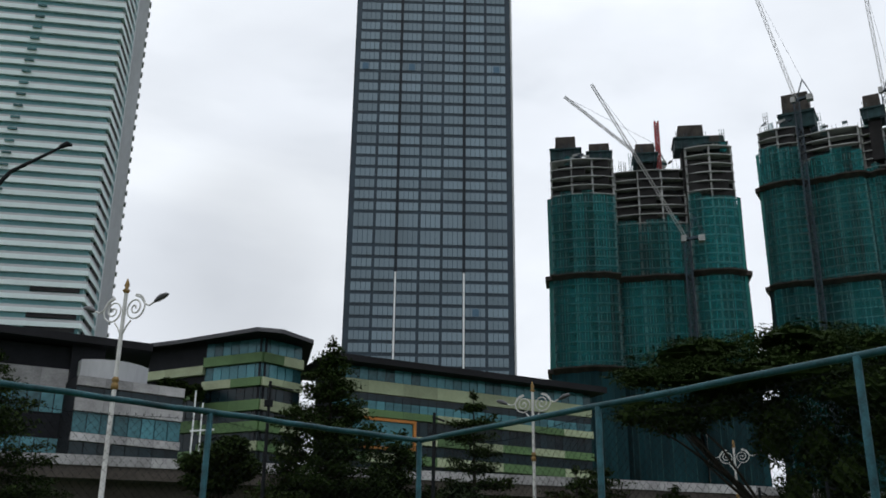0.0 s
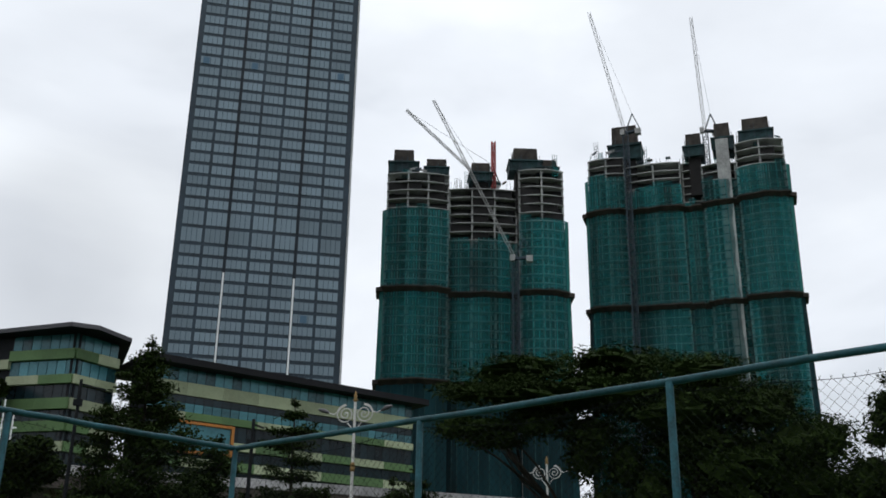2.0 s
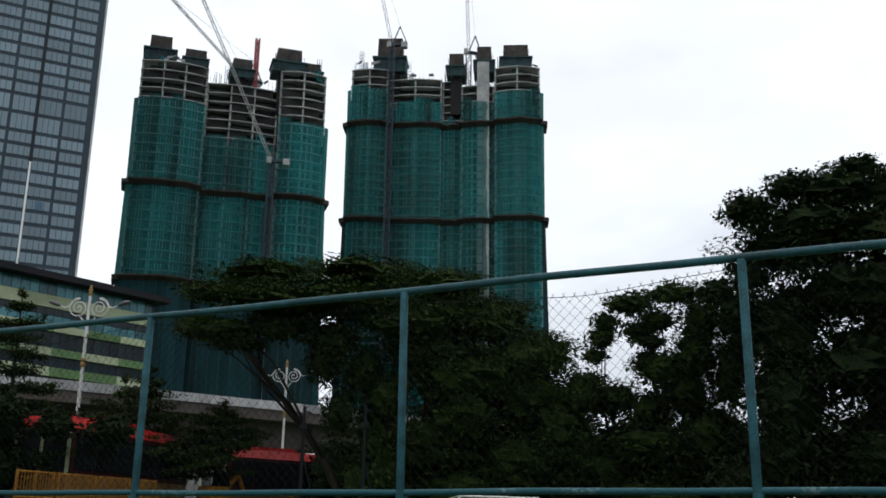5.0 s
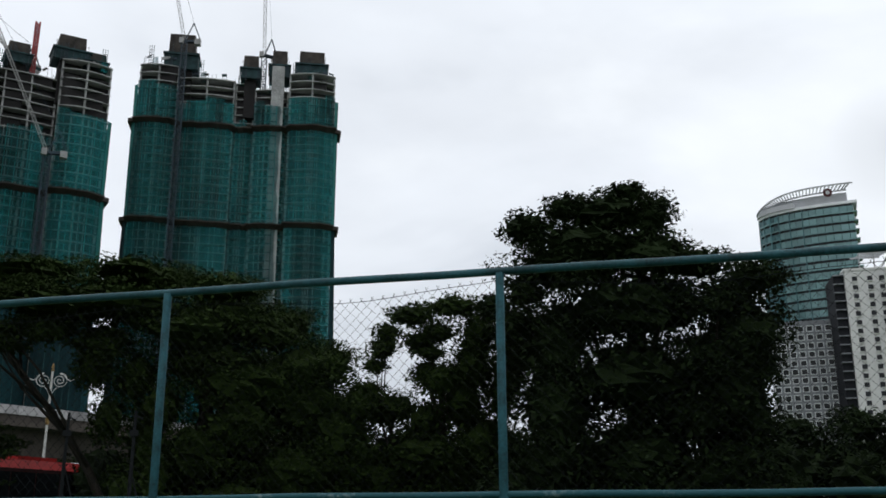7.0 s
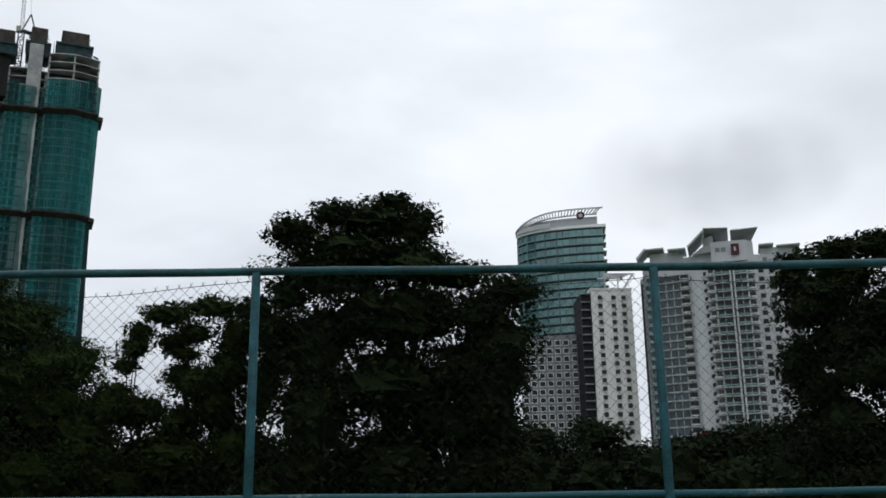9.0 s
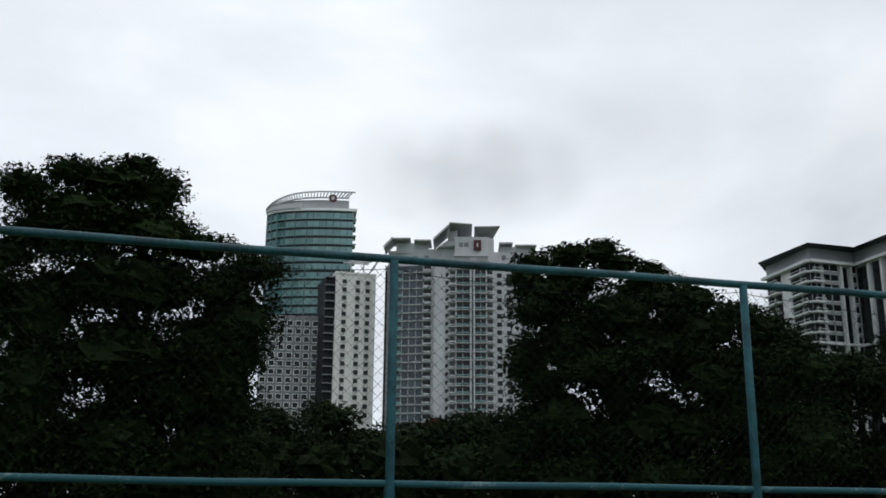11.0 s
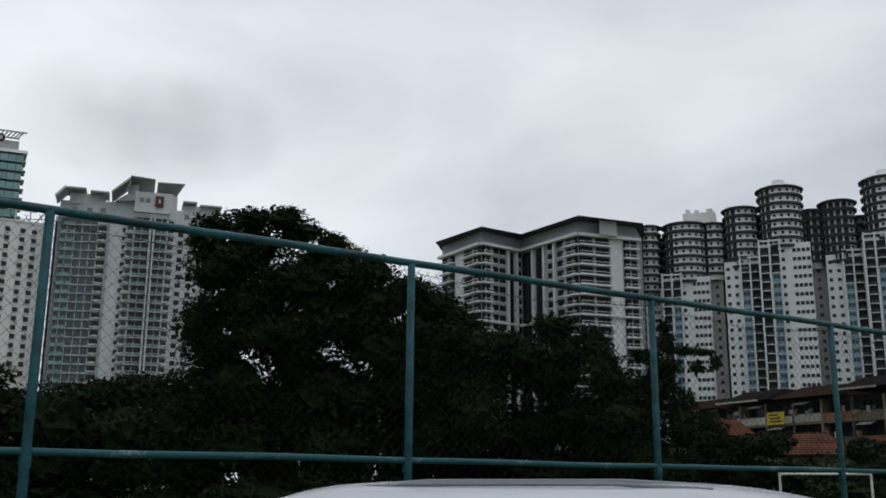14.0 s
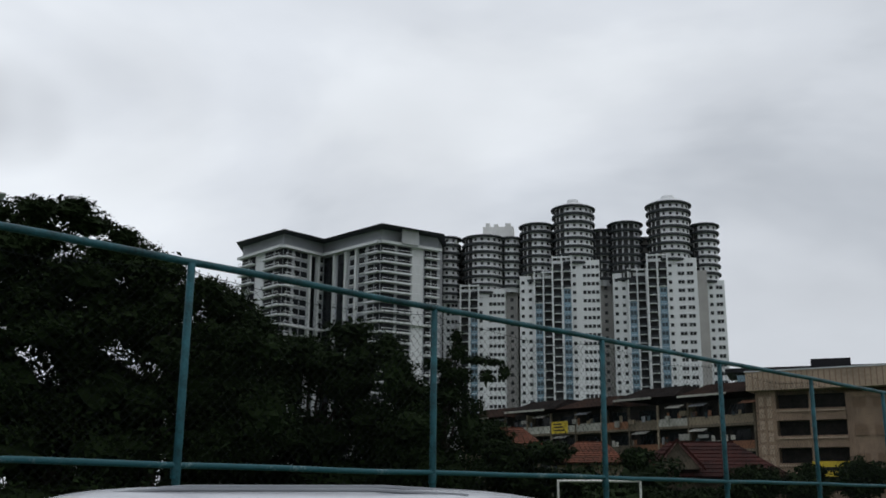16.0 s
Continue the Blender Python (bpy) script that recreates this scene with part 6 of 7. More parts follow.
    part("roof_wing", Geo().hexa([(-4.0, -7.5, top + 13.9), (4.4, -7.5, top + 13.3), (4.4, 10, top + 11.5), (-4.0, 10, top + 12)], [(-4.0, -7.5, top + 14.2), (4.4, -7.5, top + 13.6), (4.4, 10, top + 11.8), (-4.0, 10, top + 12.3)]), M["wing_grey"], t)
    part("roof_wing", Geo().hexa([(5.2, -6.5, top + 12.6), (14.6, -6.5, top + 12.8), (10.5, 8, top + 8.6), (5.2, 8, top + 8.6)], [(5.2, -6.5, top + 12.9), (14.6, -6.5, top + 13.1), (10.5, 8, top + 8.9), (5.2, 8, top + 8.9)]), M["wing_grey"], t)
    wing(-28.5, -25.2, -1, 10, top + 6.2, top + 9.8)
    part("roof_wing", Geo().box(-25.2, -18.6, -1, 10, top + 9.6, top + 10.1), M["wing_grey"], t)
    part("roof_wing", Geo().box(-17.2, -10.8, -1, 10, top + 8.9, top + 9.4), M["wing_grey"], t)
    part("roof_wing", Geo().box(14.5, 19.5, -2, 10, top + 7.6, top + 8.1), M["wing_grey"], t)
    part("roof_wing", Geo().box(20.5, 28.4, -1, 10, top + 7.0, top + 7.5), M["wing_grey"], t)
    part("roof_post", Geo().box(-24, -12, 2.5, 8, top + 5, top + 8.9), M["condo_white"], t)
    part("roof_post", Geo().box(15, 26, 1, 8, top + 4.5, top + 7.2), M["condo_white"], t)
    part("sign", Geo().box(4.9, 7.7, -6.2, -5.6, top + 4.0, top + 7.8), M["sign_red"], t, "dark red square sign")
    part("sign_mark", Geo().box(6.0, 6.6, -6.3, -6.1, top + 5.2, top + 6.6), M["condo_white"], t)
    part("podium_roof", Geo().prism([(-14, -8), (-2, -8), (-4, -2), (-12, -2)], 34, 36.5, [(-9, -6), (-7, -6), (-7, -4), (-9, -4)]), M["red_tile"], t, "orange tiled lower roof")


# ---- L-shaped condominium ----
def angled_condo():
    t = thing("angled_condominium", pose(0, 0, 0), "grey and white apartment block with a wide eaved roof", "building")
    P = [at_az(-84.7, 354), at_az(-87.0, 332), at_az(-89.3, 344), at_az(-92.65, 321), at_az(-96.0, 332)]
    back = [at_az(-96.6, 360), at_az(-84.9, 372)]
    top, fh, n = 82.8, 3.3, 21
    # outline runs right to left seen from above
    part("wall", Geo().prism(list(P) + back, 0, top), M["grey_wall"], t)
    lev = [pose(0, 0, top - fh * (k + 1)) for k in range(n)]

    def run(p, q, spec):
        m, L = edge(p, q)
        for kind, f0, f1 in spec:
            x0, x1 = L * f0, L * f1
            if kind == "balcony":
                repeat("balcony", Geo().box(x0, x1, -1.7, 0.0, -0.3, 0.25).box(x0, x1, -1.7, -1.62, 0.95, 1.1).box(x0, x0 + 0.15, -1.7, -1.6, 0.5, 1.0).box(x1 - 0.15, x1, -1.7, -1.6, 0.5, 1.0), M["white_wall"], t, [m @ w for w in lev])
                # door sheets near-black instead of glass, the balcony's shade put into their colour
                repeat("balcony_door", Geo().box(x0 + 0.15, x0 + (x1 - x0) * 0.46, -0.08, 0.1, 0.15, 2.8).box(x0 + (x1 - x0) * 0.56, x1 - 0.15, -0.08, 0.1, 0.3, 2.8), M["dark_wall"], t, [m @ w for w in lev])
            elif kind == "window":
                repeat("window", Geo().box(x0 - 0.3, x1 + 0.3, -0.1, 0.1, 0.7, 2.8), M["dark_glass"], t, [m @ w for w in lev])
                repeat("sill", Geo().box(x0 - 0.2, x1 + 0.2, -0.3, 0.1, 0.5, 0.75), M["white_wall"], t, [m @ w for w in lev])
            elif kind == "pier":
                part("pier", Geo().box(x0, x1, -0.9, 0.1, 0, top), M["white_wall"], t, at=m)
            elif kind == "slot":
                part("glass_slot", Geo().box(x0, x1, -0.1, 0.1, 0, top - 1), M["dark_glass"], t, at=m)
            elif kind == "white":
                part("white_wall", Geo().box(x0, x1, -0.2, 0.1, 0, top), M["white_wall"], t, at=m)
        part("cornice", Geo().box(-0.6, L + 0.6, -1.9, 0.1, top - 0.5, top + 0.4), M["white_wall"], t, at=m)
        part("belt_course", Geo().box(-0.4, L + 0.4, -1.2, 0.1, top - 8 * fh - 0.4, top - 8 * fh + 0.3), M["white_wall"], t, at=m)

    run(P[0], P[1], [("balcony", 0.0, 0.34), ("window", 0.42, 0.5), ("white", 0.36, 0.56), ("balcony", 0.58, 1.0)])
    run(P[1], P[2], [("balcony", 0.0, 0.22), ("window", 0.3, 0.4), ("window", 0.46, 0.58), ("pier", 0.62, 0.67), ("slot", 0.7, 0.8), ("pier", 0.84, 0.89), ("window", 0.91, 0.99)])
    run(P[2], P[3], [("slot", 0.03, 0.2), ("pier", 0.22, 0.25), ("slot", 0.28, 0.4), ("pier", 0.42, 0.45), ("window", 0.5, 0.58), ("pier", 0.6, 0.63), ("window", 0.66, 0.74), ("balcony", 0.8, 1.0)])
    run(P[3], P[4], [("balcony", 0.0, 0.52), ("white", 0.54, 0.74), ("window", 0.6, 0.68), ("balcony", 0.76, 1.0)])
    # plain attic and wide eaves
    inn = [(x * 1.004, y * 1.004) for x, y in P]
    part("attic_wall", Geo().prism(inn + back, top, top + 4.9), M["attic_grey"], t, "plain grey attic wall")
    c = Vector((340, 0, 0))
    eav = [at_az(-84.3, 349), at_az(-87.0, 327), at_az(-89.35, 338), at_az(-92.7, 315), at_az(-96.4, 328)]
    part("roof", Geo().prism(eav + back, top + 4.9, top + 5.7, [(x * 1.012, y * 1.012) for x, y in eav] + back), M["roof_slate"], t, "dark slate wide eaves")
    part("roof_block", Geo().prism([at_az(-93.9, 322), at_az(-94.9, 325), at_az(-94.9, 335), at_az(-93.9, 335)], top, top + 5.2), M["grey_light"], t)


# ---- condominium with the round balconies ----
def round_condo():
    d = 340
    t = thing("round_balcony_condominium", place(-104, d), "white apartment towers with stacked round balconies", "building")
    fh = 2.93
    lobes = [(-44.5, 4.4, 4, 91.0, 68), (-32.0, 7.8, 1, 90.5, 69.5), (-22.5, 4.6, 5, 90.5, 72), (-12.9, 6.2, 2, 94.6, 74.5), (0.0, 7.5, -1, 100.0, 79.5), (9.5, 5.0, 7, 93.0, 74), (18.0, 6.0, 3, 94.6, 75), (33.0, 7.7, -1, 100.4, 79.5), (45.0, 5.2, 4, 93.4, 73)]
    pane = Geo().box(-0.42, 0.42, -0.08, 0.1, 0, 0.95).mesh("drum_window", M["dark_glass"])
    # flat near-black sheet, painted shade of an open balcony on the solid drum
    void = Geo().box(-0.75, 0.75, -0.1, 0.1, -0.5, 1.15).mesh("balcony_opening", M["interior_shade"])
    for i, (x, r, y, zt, zb) in enumerate(lobes):
        y += r - 2
        rc = r - 0.75
        part("round_core", Geo().lathe([(rc, zb - 1), (rc, zt), (0, zt)], 28, (x, y)), M["white_wall"] if i not in (5, 6) else M["grey_light"], t, smooth=True)
        n = int((zt - zb + 1.2) / fh)
        # slate balcony fronts
        front = Geo().lathe([(rc - 0.1, -0.2), (r, -0.2), (r + 0.1, 0.2), (r + 0.04, 0.66), (r - 0.12, 0.66), (r - 0.12, 0.1), (rc - 0.1, 0.1)], 32).mesh("balcony_front", M["slate_trim"])
        for k in range(n):
            z = zt - fh * (k + 1)
            part("balcony_front", front, None, t, "dark slate round balcony front" if k == 0 else "", at=pose(x, y, z))
            step = math.degrees(2.1 / rc)
            a = -160
            while a < -20:
                b = radians(a)
                open_side = a < -112 if i not in (5, 6) else a < -60
                me = void if open_side else pane
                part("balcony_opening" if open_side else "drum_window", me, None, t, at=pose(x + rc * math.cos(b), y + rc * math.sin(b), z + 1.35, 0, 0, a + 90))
                a += step if open_side else step * 1.1
        part("top_rim", Geo().lathe([(0, zt - 0.2), (r + 0.3, zt - 0.2), (r + 0.4, zt + 0.2), (r - 0.3, zt + 0.6), (0, zt + 0.8)], 28, (x, y)), M["slate_trim"], t, "dark roof rim")
    for x, r, y, zt in ((0.0, 4.6, 4.5, 100.4), (33.0, 5.4, 4.7, 100.8)):
        part("roof_dome", Geo().lathe([(r + 1.2, zt), (r + 1.0, zt + 0.5), (r, zt + 0.7), (r - 0.4, zt + 1.5), (r * 0.5, zt + 2.1), (r * 0.42, zt + 3.4), (0, zt + 3.5)], 20, (x, y)), M["white_wall"], t)
    for x0, x1, zt in ((-47, -18, 88.5), (-18, 6, 92.5), (6, 24, 91.5), (24, 49, 91.5)):
        part("rear_body", Geo().box(x0, x1, 11, 26, 60, zt), M["beige_grey"], t)
        repeat("rear_slab", Geo().box(x0, x1, 10.0, 11.0, 0, 0.8), M["slate_trim"], t, [pose(0, 0, zt - fh * k - 1) for k in range(7)])
    part("lift_house", Geo().box(-32.5, -21.5, 9, 17, 88, 96.2).box(-31.5, -30, 9, 17, 96.2, 97.6).box(-28.5, -27, 9, 17, 96.2, 97.2).box(-24.4, -22.4, 9, 17, 96.2, 97.4), M["cream_white"], t)
    # lower flat-fronted shafts: x0, x1, y, top
    shafts = [(-48.5, -40.5, 4, 69), (-39.5, -24.0, 0, 71.5), (-24.0, -20.0, 6, 74), (-19.0, -7.5, 1, 76), (-7.5, 8.5, -2, 80.5), (8.5, 13.0, 8, 75), (13.0, 24.5, 2, 76.5), (24.5, 41.0, -2, 80.5), (41.0, 50.5, 3, 73.5)]
    win = Geo().box(-0.55, 0.55, -0.07, 0.1, 0, 1.15).mesh("window", M["dark_glass"])
    twin = Geo().box(-1.05, -0.08, -0.07, 0.1, 0, 1.15).box(0.08, 1.05, -0.07, 0.1, 0, 1.15).mesh("window", M["dark_glass"])
    hood = Geo().box(-1.15, 1.15, -0.3, 0.0, 1.15, 1.3).mesh("window_hood", M["grey_light"])
    blue = Geo().box(-1.25, 1.25, -0.25, 0.1, 0.0, 2.75).mesh("blue_bay", M["blue_glass"])
    sash = Geo().box(-0.95, -0.1, -0.32, -0.2, 0.9, 2.2).box(0.1, 0.95, -0.32, -0.2, 0.9, 2.2).mesh("bay_window", M["dim_glass"])
    # flat near-black sheet in place of a recess, its shade painted
    dk = Geo().box(-1.35, 1.35, -0.06, 0.1, 0.0, 2.75).mesh("balcony_recess", M["interior_shade"])
    bowl = [(1.45 * math.cos(radians(a)), -1.1 * math.sin(radians(a))) for a in range(0, 181, 20)]
    slab = Geo().prism(bowl, -0.22, 0.06)
    guard = Geo().band(bowl, 0.12, 0.85, 0.07)
    sm, gm = slab.mesh("balcony", M["white_wall"]), guard.mesh("balcony_guard", M["slate_trim"])
    for i, (x0, x1, y, zt) in enumerate(shafts):
        part("shaft_wall", Geo().box(x0, x1, y, y + 20, 0, zt), M["white_wall"] if i not in (2, 5) else M["beige_grey"], t)
        w = x1 - x0
        n = int((zt - 22) / fh)
        if w > 14:
            cols = [("dk", 0.1), ("blue", 0.31), ("win", 0.46), ("twin" if i == 7 else "win", 0.68), ("twin" if i == 7 else "win", 0.86)] + ([("win", 0.77), ("win", 0.95)] if i != 7 else [])
            ribs = (0.0, 0.2, 0.405)
        elif w > 10:
            cols = [("win", 0.1), ("win", 0.32), ("blue", 0.58), ("dk", 0.86)]
            ribs = (0.45, 0.715, 0.985)
        elif w > 7:
            cols = [("dk", 0.2), ("win", 0.52), ("twin", 0.8)]
            ribs = (0.0, 0.36)
        else:
            cols, ribs = [("win", 0.5)], ()
        for k in range(n):
            z = zt - 1.0 - fh * (k + 1)
            for kind, f in cols:
                q = pose(x0 + w * f, y, z + (0.9 if kind in ("win", "twin") else 0.1))
                if kind == "blue" and k >= 3:
                    b = part("blue_bay", blue, None, t, at=q)
                    part("bay_window", sash, None, b)
                elif kind in ("win", "twin"):
                    b = part("window", win if kind == "win" else twin, None, t, at=q)
                    if kind == "twin":
                        part("window_hood", hood, None, b)
                else:
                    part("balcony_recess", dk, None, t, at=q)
                    b = part("balcony", sm, None, t, at=q)
                    part("balcony_guard", gm, None, b)
        for f in ribs:
            xx = x0 + w * f
            part("shaft_rib", Geo().box(xx - 0.25, xx + 0.25, y - 1.0, y, 0, zt + 1.6), M["white_wall"], t)
        if ribs:
            part("rib_beam", Geo().box(x0 + w * ribs[0] + 0.25, x0 + w * ribs[-1] - 0.25, y - 0.9, y - 0.5, zt + 0.8, zt + 1.3), M["white_wall"], t)
        if i == 7:
            part("side_pier", Geo().box(x1 - 0.2, x1 + 3.4, y + 2.0, y + 12, 0, zt - 4), M["beige_grey"], t, "plain beige pier")


# ---- old walk-up flats ----
def old_flats():
    P0, P1 = at_az(-97.5, 156), at_az(-113.45, 123)
    m, L = edge(P0, P1)
    r = random.Random(8)
    t = thing("old_flats", m, "weathered walk-up flats with cluttered balconies", "building")
    # inner wall near-black, the shade of the deep balconies put into its colour
    part("wall", Geo().box(0, L, 1.6, 10, 0, 13.2), M["flats_dark"], t, "inner wall with balcony shade put into its colour")
    nb = 11
    w = L / nb
    for lev, z in enumerate((1.2, 4.2, 7.2, 10.2)):
        part("floor_slab", Geo().box(0, L, 0, 1.6, z - 0.3, z), M["old_cream"], t)
        for i in range(nb):
            h = r.uniform(0.85, 1.05)
            part("parapet", Geo().box(i * w + 0.12, (i + 1) * w - 0.12, 0, 0.15, z, z + h), r.choice((M["old_cream"], M["old_cream"], M["flats_pale"], M["flats_rust"])), t)
            part("window", Geo().box(i * w + 0.6, i * w + w * r.uniform(0.5, 0.85), 1.5, 1.62, z + 0.9, z + 2.3), M["dark_glass"], t)
            if r.random() < 0.45:
                x = i * w + r.uniform(0.5, w - 1.5)
                part("awning", Geo().hexa([(x, -0.9, z + 2.15), (x + 2.2, -0.9, z + 2.15), (x + 2.2, 0.2, z + 2.55), (x, 0.2, z + 2.55)], [(x, -0.9, z + 2.2), (x + 2.2, -0.9, z + 2.2), (x + 2.2, 0.2, z + 2.6), (x, 0.2, z + 2.6)]), r.choice((M["flats_pale"], M["flats_rust"], M["grey_mid"])), t)
            for k in range(r.randint(1, 4)):
                x = i * w + r.uniform(0.3, w - 0.9)
                part("laundry", Geo().box(x, x + r.uniform(0.3, 0.6), -0.12, -0.08, z + r.uniform(0.7, 1.1), z + r.uniform(1.3, 1.8)), M[r.choice(("flats_pale", "flats_rust", "blue_grey_glass", "grey_mid", "old_cream"))], t)
            if i % 3 == 0:
                part("partition", Geo().box(i * w - 0.1, i * w + 0.1, 0, 1.6, z, z + 2.7), M["old_cream"], t)
    for i in range(5):
        x0, x1 = L * i / 5, L * (i + 1) / 5
        zz = 12.9 + 0.35 * (i % 2) + 0.2 * i
        part("roof", Geo().hexa([(x0, -1.0, zz), (x1 - 0.3, -1.0, zz), (x1 - 0.3, 11, zz), (x0, 11, zz)], [(x0 + 1.5, 3.5, zz + 1.7), (x1 - 1.8, 3.5, zz + 1.7), (x1 - 1.8, 6.5, zz + 1.7), (x0 + 1.5, 6.5, zz + 1.7)]), M["old_roof"] if i % 2 else M["flats_roof"], t, "dark hipped roof")
        if i != 2:
            part("gutter", Geo().box(x0 + 0.2, x0 + (x1 - x0) * r.uniform(0.6, 0.95), -1.15, -0.95, zz - 0.18, zz + 0.06), M["flats_pale"], t, "pale roof gutter")
    for i in range(14):
        x, z = r.uniform(0, L - 3), r.choice((4.2, 7.2, 10.2)) + r.uniform(1.0, 2.1)
        part("balcony_clutter", Geo().box(x, x + r.uniform(0.5, 1.6), -0.3, 0.1, z - r.uniform(0.3, 0.9), z), M[r.choice(("flats_pale", "flats_rust", "stained_white", "old_cream", "blue_glass"))], t)
    for i in range(nb + 1):
        part("pilaster", Geo().box(i * w - 0.12, i * w + 0.12, -0.05, 0.2, 0, 12.9), M["old_cream"], t)
    b = thing("banner", m, "yellow banner with faded writing on the flats", "banner")
    part("sheet", Geo().box(L * 0.37, L * 0.37 + 3.0, -0.22, -0.16, 10.1, 11.7), M["banner"], b)
    for k in range(3):
        part("writing_bar", Geo().box(L * 0.37 + 0.4, L * 0.37 + 2.5 - 0.3 * k, -0.25, -0.22, 10.4 + 0.42 * k, 10.6 + 0.42 * k), M["flats_dark"], b)


def beige_block():
    P0, P1 = at_az(-113.55, 121), at_az(-127, 118)
    m, L = edge(P0, P1)
    t = thing("beige_block", m, "beige four-storey block with recessed balconies", "building")
    part("wall", Geo().box(0, L, 1.8, 12, 0, 13.5), M["beige"], t)
    part("end_pier", Geo().box(0, 2.2, 0, 1.8, 0, 13.5), M["beige"], t)
    part("roof", Geo().prism([(-0.8, -0.8), (L, -0.8), (L, 13), (-0.8, 13)], 13.5, 15.6), M["beige_light"], t, "pale corrugated roof fascia")
    part("roof_cap", Geo().box(-0.9, L, -0.9, 13, 15.6, 15.75), M["grey_light"], t)
    cm = Geo().box(-0.06, 0.06, -0.86, -0.8, 13.6, 15.5).mesh("fascia_rib", M["beige"])
    for i in range(40):
        part("fascia_rib", cm, None, t, at=pose(i * 0.6, 0, 0))
    for z in (1.5, 4.5, 7.5, 10.5):
        for x0, x1 in ((2.2, 9.6), (14.6, 22), (23, 30)):
            # dark sheet on the back wall, painted shade of the recessed balcony
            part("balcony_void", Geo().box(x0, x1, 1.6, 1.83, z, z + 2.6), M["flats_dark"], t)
            part("balcony_front", Geo().box(x0, x1, 0.0, 0.2, z - 0.3, z + 0.9), M["beige"], t)
            part("balcony_ledge", Geo().box(x0, x1, -0.15, 0.25, z + 0.55, z + 0.7), M["beige_light"], t)
            part("post", Geo().box((x0 + x1) / 2 - 0.12, (x0 + x1) / 2 + 0.12, 0.0, 0.25, z + 0.9, z + 2.7), M["beige"], t)
            part("slab", Geo().box(x0, x1, 0, 1.8, z - 0.4, z - 0.3), M["beige"], t)
        part("stair_panel", Geo().box(9.6, 14.6, 0.4, 1.8, z - 0.5, z + 2.5), M["beige"], t)
        for x in (10.3, 12.4):
            part("vent_grille", Geo().box(x, x + 1.4, 0.3, 0.42, z + 0.8, z + 1.9), M["beige_dark"], t)
    ln = Geo().box(0, 0.55, -0.06, 0.02, 0, 1.0).mesh("breeze_block", M["beige_light"])
    for k in range(9):
        for j in range(2):
            part("breeze_block", ln, None, t, at=pose(0.35 + j * 0.9, 0, 1 + k * 1.35))
    b = thing("banner", m @ pose(0, -2, 0), "yellow cloth banner below the beige block", "banner")
    part("sheet", Geo().box(6.0, 11.0, -0.1, -0.04, 3.9, 5.5), M["banner"], b)
    part("writing_bar", Geo().box(6.5, 10.4, -0.14, -0.1, 4.5, 4.9), M["flats_dark"], b)
    b2 = thing("rear_building", place(-116, 200), "pale rear building with a dark flat roof", "building")
    part("wall", Geo().box(-12, 20, 0, 12, 0, 23.5), M["white_wall"], b2)
    part("roof", Geo().box(-13.5, 21, -1.5, 13, 24.8, 25.6), M["roof_dark"], b2)
    part("roof_tower", Geo().box(2, 9, 1, 8, 25.6, 27.2), M["roof_dark"], b2)
    wm = Geo().box(0, 3.2, -0.1, 0.1, 22.2, 24.4).mesh("window", M["blue_glass"])
    for i in range(8):
        part("window", wm, None, b2, at=pose(-11.5 + i * 3.9, 0, 0))


# ---- tiled houses by the field ----
def house(m, w, dep, eave, ridge, label, mat_key="red_tile", gable=False):
    t = thing("house", m, label, "house", "houses beside the field")
    part("wall", Geo().box(-w / 2 + 0.6, w / 2 - 0.6, 0.6, dep - 0.6, 0, eave), M["old_cream"], t)
    k = w * 0.3
    lo = [(-w / 2, 0, eave), (w / 2, 0, eave), (w / 2, dep, eave), (-w / 2, dep, eave)]
    hi = [(-w / 2 + k, dep * 0.45, ridge), (w / 2 - k, dep * 0.45, ridge), (w / 2 - k, dep * 0.55, ridge), (-w / 2 + k, dep * 0.55, ridge)]
    roof = part("roof", Geo().hexa([(x, y, z - 0.15) for x, y, z in lo], hi), M["old_roof"], t)
    # courses of tiles lapped up the front slope
    n = 9
    for i in range(n):
        f0, f1 = i / n, (i + 1) / n
        x0 = -w / 2 + k * f0
        y0, z0 = dep * 0.45 * f0, eave + (ridge - eave) * f0
        y1, z1 = dep * 0.45 * f1, eave + (ridge - eave) * f1
        xa = -w / 2 + k * f1
        part("tile_course", Geo().hexa([(x0, y0, z0 - 0.02), (-x0, y0, z0 - 0.02), (-xa, y1, z1 - 0.02), (xa, y1, z1 - 0.02)], [(x0, y0 - 0.03, z0 + 0.06), (-x0, y0 - 0.03, z0 + 0.06), (-xa, y1, z1 + 0.03), (xa, y1, z1 + 0.03)]), M[mat_key], roof)
    part("ridge_tiles", Geo().beam((-w / 2 + k, dep * 0.5, ridge + 0.06), (w / 2 - k, dep * 0.5, ridge + 0.06), 0.3, 0.2), M[mat_key], t)
    if gable:
        gx = -w * 0.16
        part("gable", Geo().add([(gx - 1.4, -0.05, eave + 0.5), (gx + 1.4, -0.05, eave + 0.5), (gx, -0.05, ridge - 0.1), (gx - 1.4, 1.8, eave + 0.5), (gx + 1.4, 1.8, eave + 0.5), (gx, 1.8, ridge - 0.1)], [(0, 1, 2), (5, 4, 3), (0, 2, 5, 3), (1, 4, 5, 2), (0, 3, 4, 1)]), M["old_cream"], t)
        for s in (-1, 1):
            part("barge_board", Geo().beam((gx + s * 1.7, -0.2, eave + 0.45), (gx, -0.2, ridge + 0.1), 0.3, 0.12), M["red_tile"], t)
    for x in (-w * 0.25, w * 0.1):
        part("window", Geo().box(x, x + 1.3, 0.5, 0.62, 0.9, 2.1), M["dark_glass"], t)


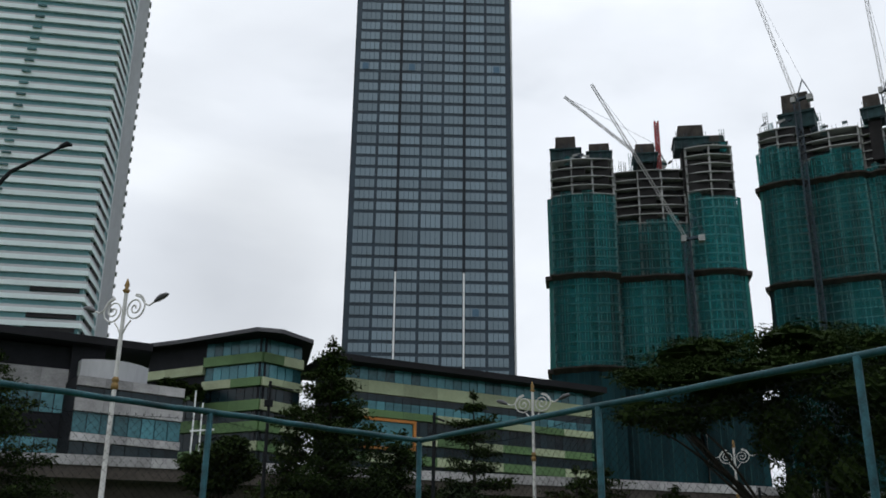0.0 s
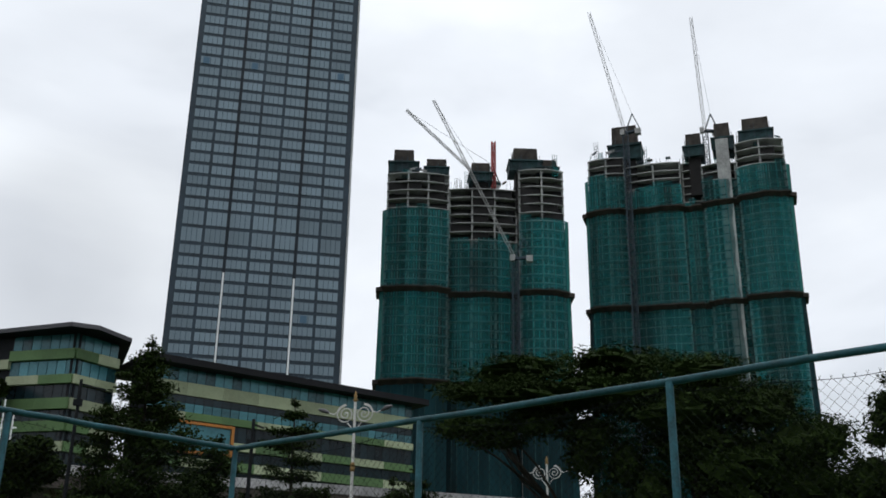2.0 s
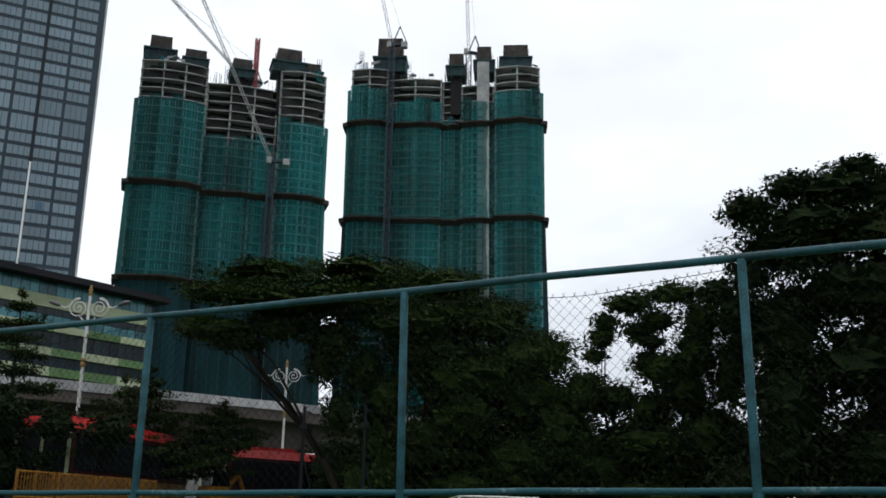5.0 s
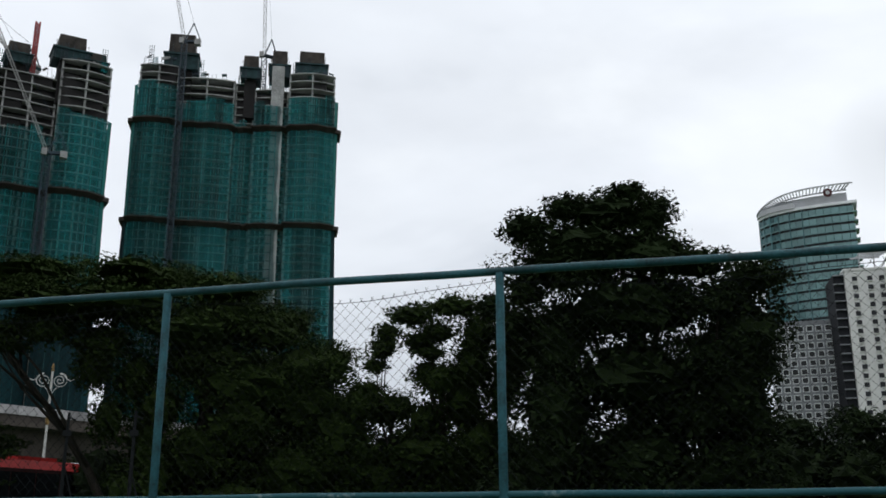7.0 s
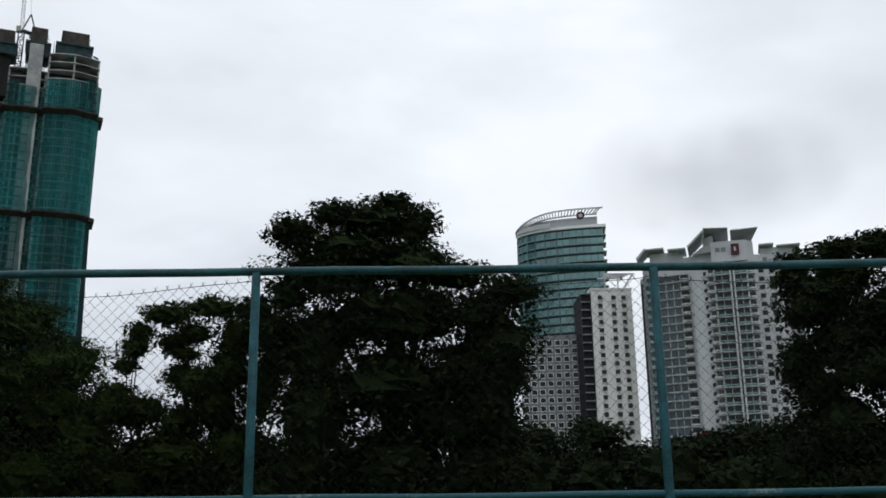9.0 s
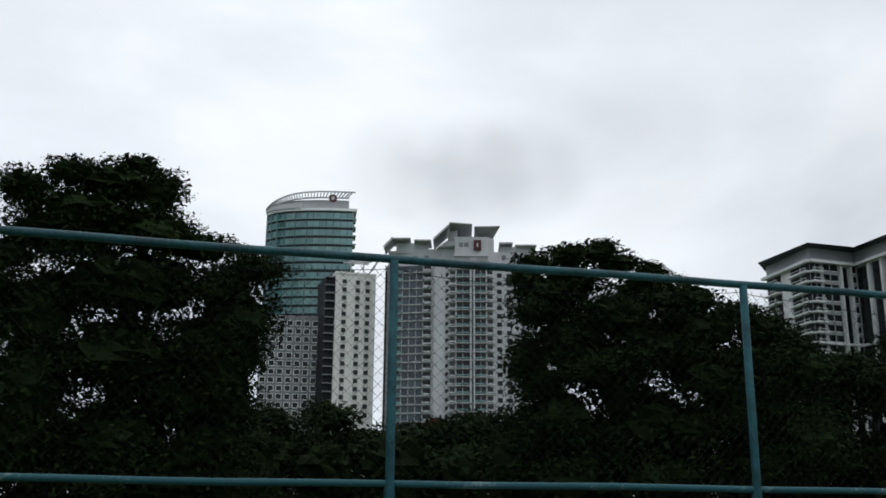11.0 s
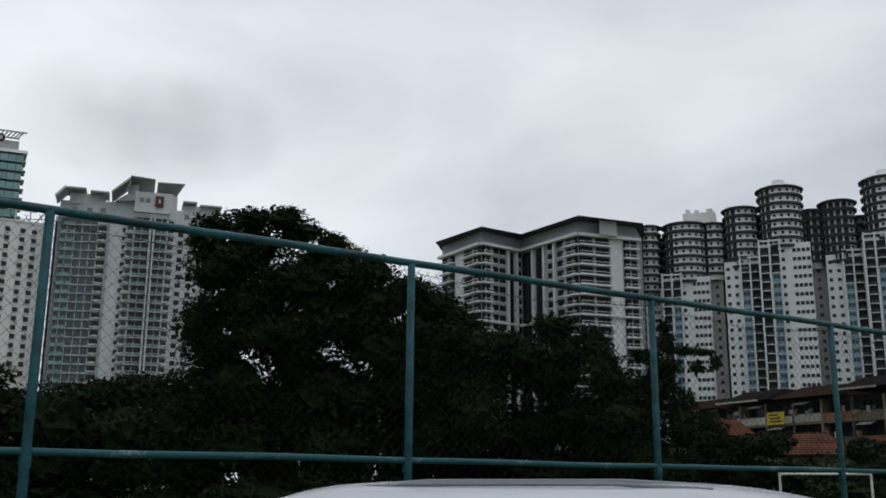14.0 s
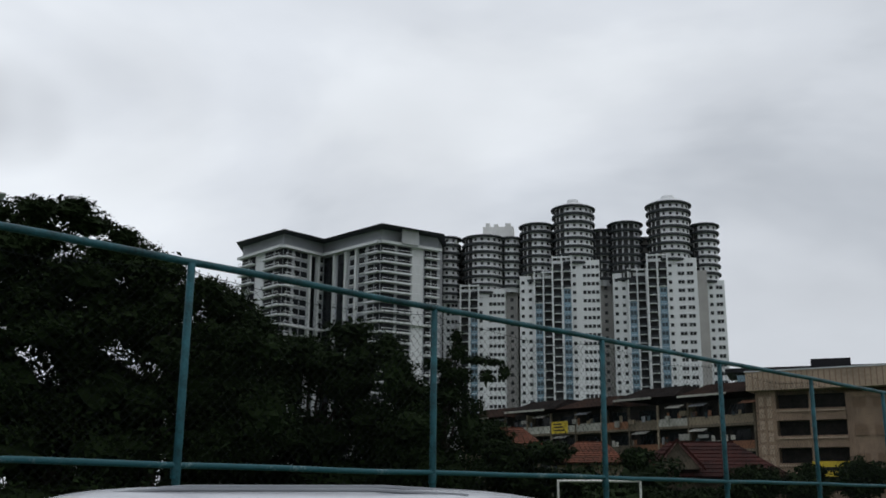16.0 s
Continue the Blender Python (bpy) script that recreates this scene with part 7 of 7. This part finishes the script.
# ---- parked car ----
def parked_car():
    t = thing("car", place(-88.3, 5.2, -14) @ Matrix.Diagonal((1, 1, 1.025, 1)), "silver people carrier with a ribbed roof, parked inside the fence", "car")
    # x runs along the car, rear to the right
    def shell(name, x0, x1, prof, material, label=""):
        g = Geo()
        n = len(prof)
        k = 24
        for i in range(k + 1):
            f = i / k
            x = x0 + (x1 - x0) * f
            e = min(1, 4.5 * f, 3.5 * (1 - f))
            drop = (1 - e) ** 2
            for y, z in prof:
                g.v.append((x, y * (1 - 0.12 * drop), z - drop * 0.12 * (1 if z > 1.2 else 0)))
        for i in range(k):
            for j in range(n - 1):
                g.f.append((i * n + j, i * n + j + 1, (i + 1) * n + j + 1, (i + 1) * n + j))
        g.f.append(tuple(range(n)))
        g.f.append(tuple(k * n + j for j in range(n - 1, -1, -1)))
        return part(name, g, material, t, label, True)

    roof = [(-0.74, 1.36), (-0.72, 1.46), (-0.66, 1.545), (-0.55, 1.585), (-0.3, 1.615), (0, 1.625), (0.3, 1.615), (0.55, 1.585), (0.66, 1.545), (0.72, 1.46), (0.74, 1.36)]
    shell("roof", -1.33, 1.42, roof, M["car_paint"])
    for y in (-0.4, -0.13, 0.13, 0.4):
        part("roof_rib", Geo().tube([(-0.8, y, 1.607 - y * y * 0.1), (-0.5, y, 1.628 - y * y * 0.1), (0.4, y, 1.632 - y * y * 0.1), (0.8, y, 1.612 - y * y * 0.1)], 0.009, 6), M["grey_mid"], t)
    part("gutter", Geo().tube([(-1.05, -0.705, 1.45), (0, -0.705, 1.48), (1.1, -0.68, 1.46)], 0.012, 6), M["grey_mid"], t)
    body = [(-0.84, 0.3), (-0.86, 0.6), (-0.84, 0.92), (0.84, 0.92), (0.86, 0.6), (0.84, 0.3)]
    shell("body", -2.2, 1.66, body, M["car_paint"])
    cab = [(-0.82, 0.9), (-0.75, 1.38), (0.75, 1.38), (0.82, 0.9)]
    shell("glasshouse", -1.5, 1.42, cab, M["dark_glass"], "dark side windows")
    for x in (-0.5, 0.5, 1.15):
        for s in (-1, 1):
            part("pillar", Geo().beam((x, s * 0.84, 0.9), (x * 0.97, s * 0.735, 1.46), 0.09), M["car_paint"], t)
    part("hatch", Geo().hexa([(1.4, -0.78, 0.5), (1.62, -0.78, 0.5), (1.62, 0.78, 0.5), (1.4, 0.78, 0.5)], [(1.05, -0.64, 1.4), (1.3, -0.64, 1.36), (1.3, 0.64, 1.36), (1.05, 0.64, 1.4)]), M["car_paint"], t)
    part("washer_nozzle", Geo().box(1.3, 1.36, -0.04, 0.04, 1.44, 1.475), M["rubber"], t)
    tyre = Geo().lathe([(0.18, -0.1), (0.29, -0.1), (0.31, -0.06), (0.31, 0.06), (0.29, 0.1), (0.18, 0.1)], 18).mesh("wheel", M["rubber"], True)
    for x in (-1.45, 0.95):
        for y in (-0.78, 0.78):
            part("wheel", tyre, None, t, at=pose(x, y, 0.31, 90, 0, 0))
    part("rub_strip", Geo().box(-1.9, 1.5, -0.875, -0.86, 0.5, 0.56), M["rubber"], t)


white_tower()
glass_tower()
towers_on_site()
podium()
left_block()
curved_tower()
grey_block()
hotel()
winged_condo()
angled_condo()
round_condo()
old_flats()
beige_block()
house(place(-110.7, 68, 4), 10.8, 8, 2.9, 5.2, "house with a dark red tiled roof and a small gable", gable=True)
house(place(-104.4, 84, -6), 6.4, 6, 4.3, 6.0, "low house with an orange tiled roof", "orange_tile")
house(place(-100.4, 92, 8), 6.0, 6, 5.8, 7.7, "small house with a faded orange roof", "orange_tile")
parked_car()
tree(place(-107.5, 58), "dark hedge in front of the tiled house", [(-2.6, 1.9, 1.6, 0.9), (0.2, 1.5, 2.2, 0.9), (2.6, 1.5, 1.6, 0.8), (4.6, 1.7, 1.2, 0.9)], [(0, 1.5, 0.08, 0)], 22000, 0.17, M["leaf_dark"], 31, name="shrub", limb=False)
tree(place(-116.5, 64), "dark hedge below the beige block", [(-3.6, 2.6, 1.6, 1.2), (-0.6, 2.4, 1.8, 1.3), (2.2, 2.8, 1.8, 1.3), (5.0, 2.6, 1.8, 1.3)], [(0, 1.5, 0.08, 0)], 22000, 0.17, M["leaf_dark"], 32, name="shrub", limb=False)
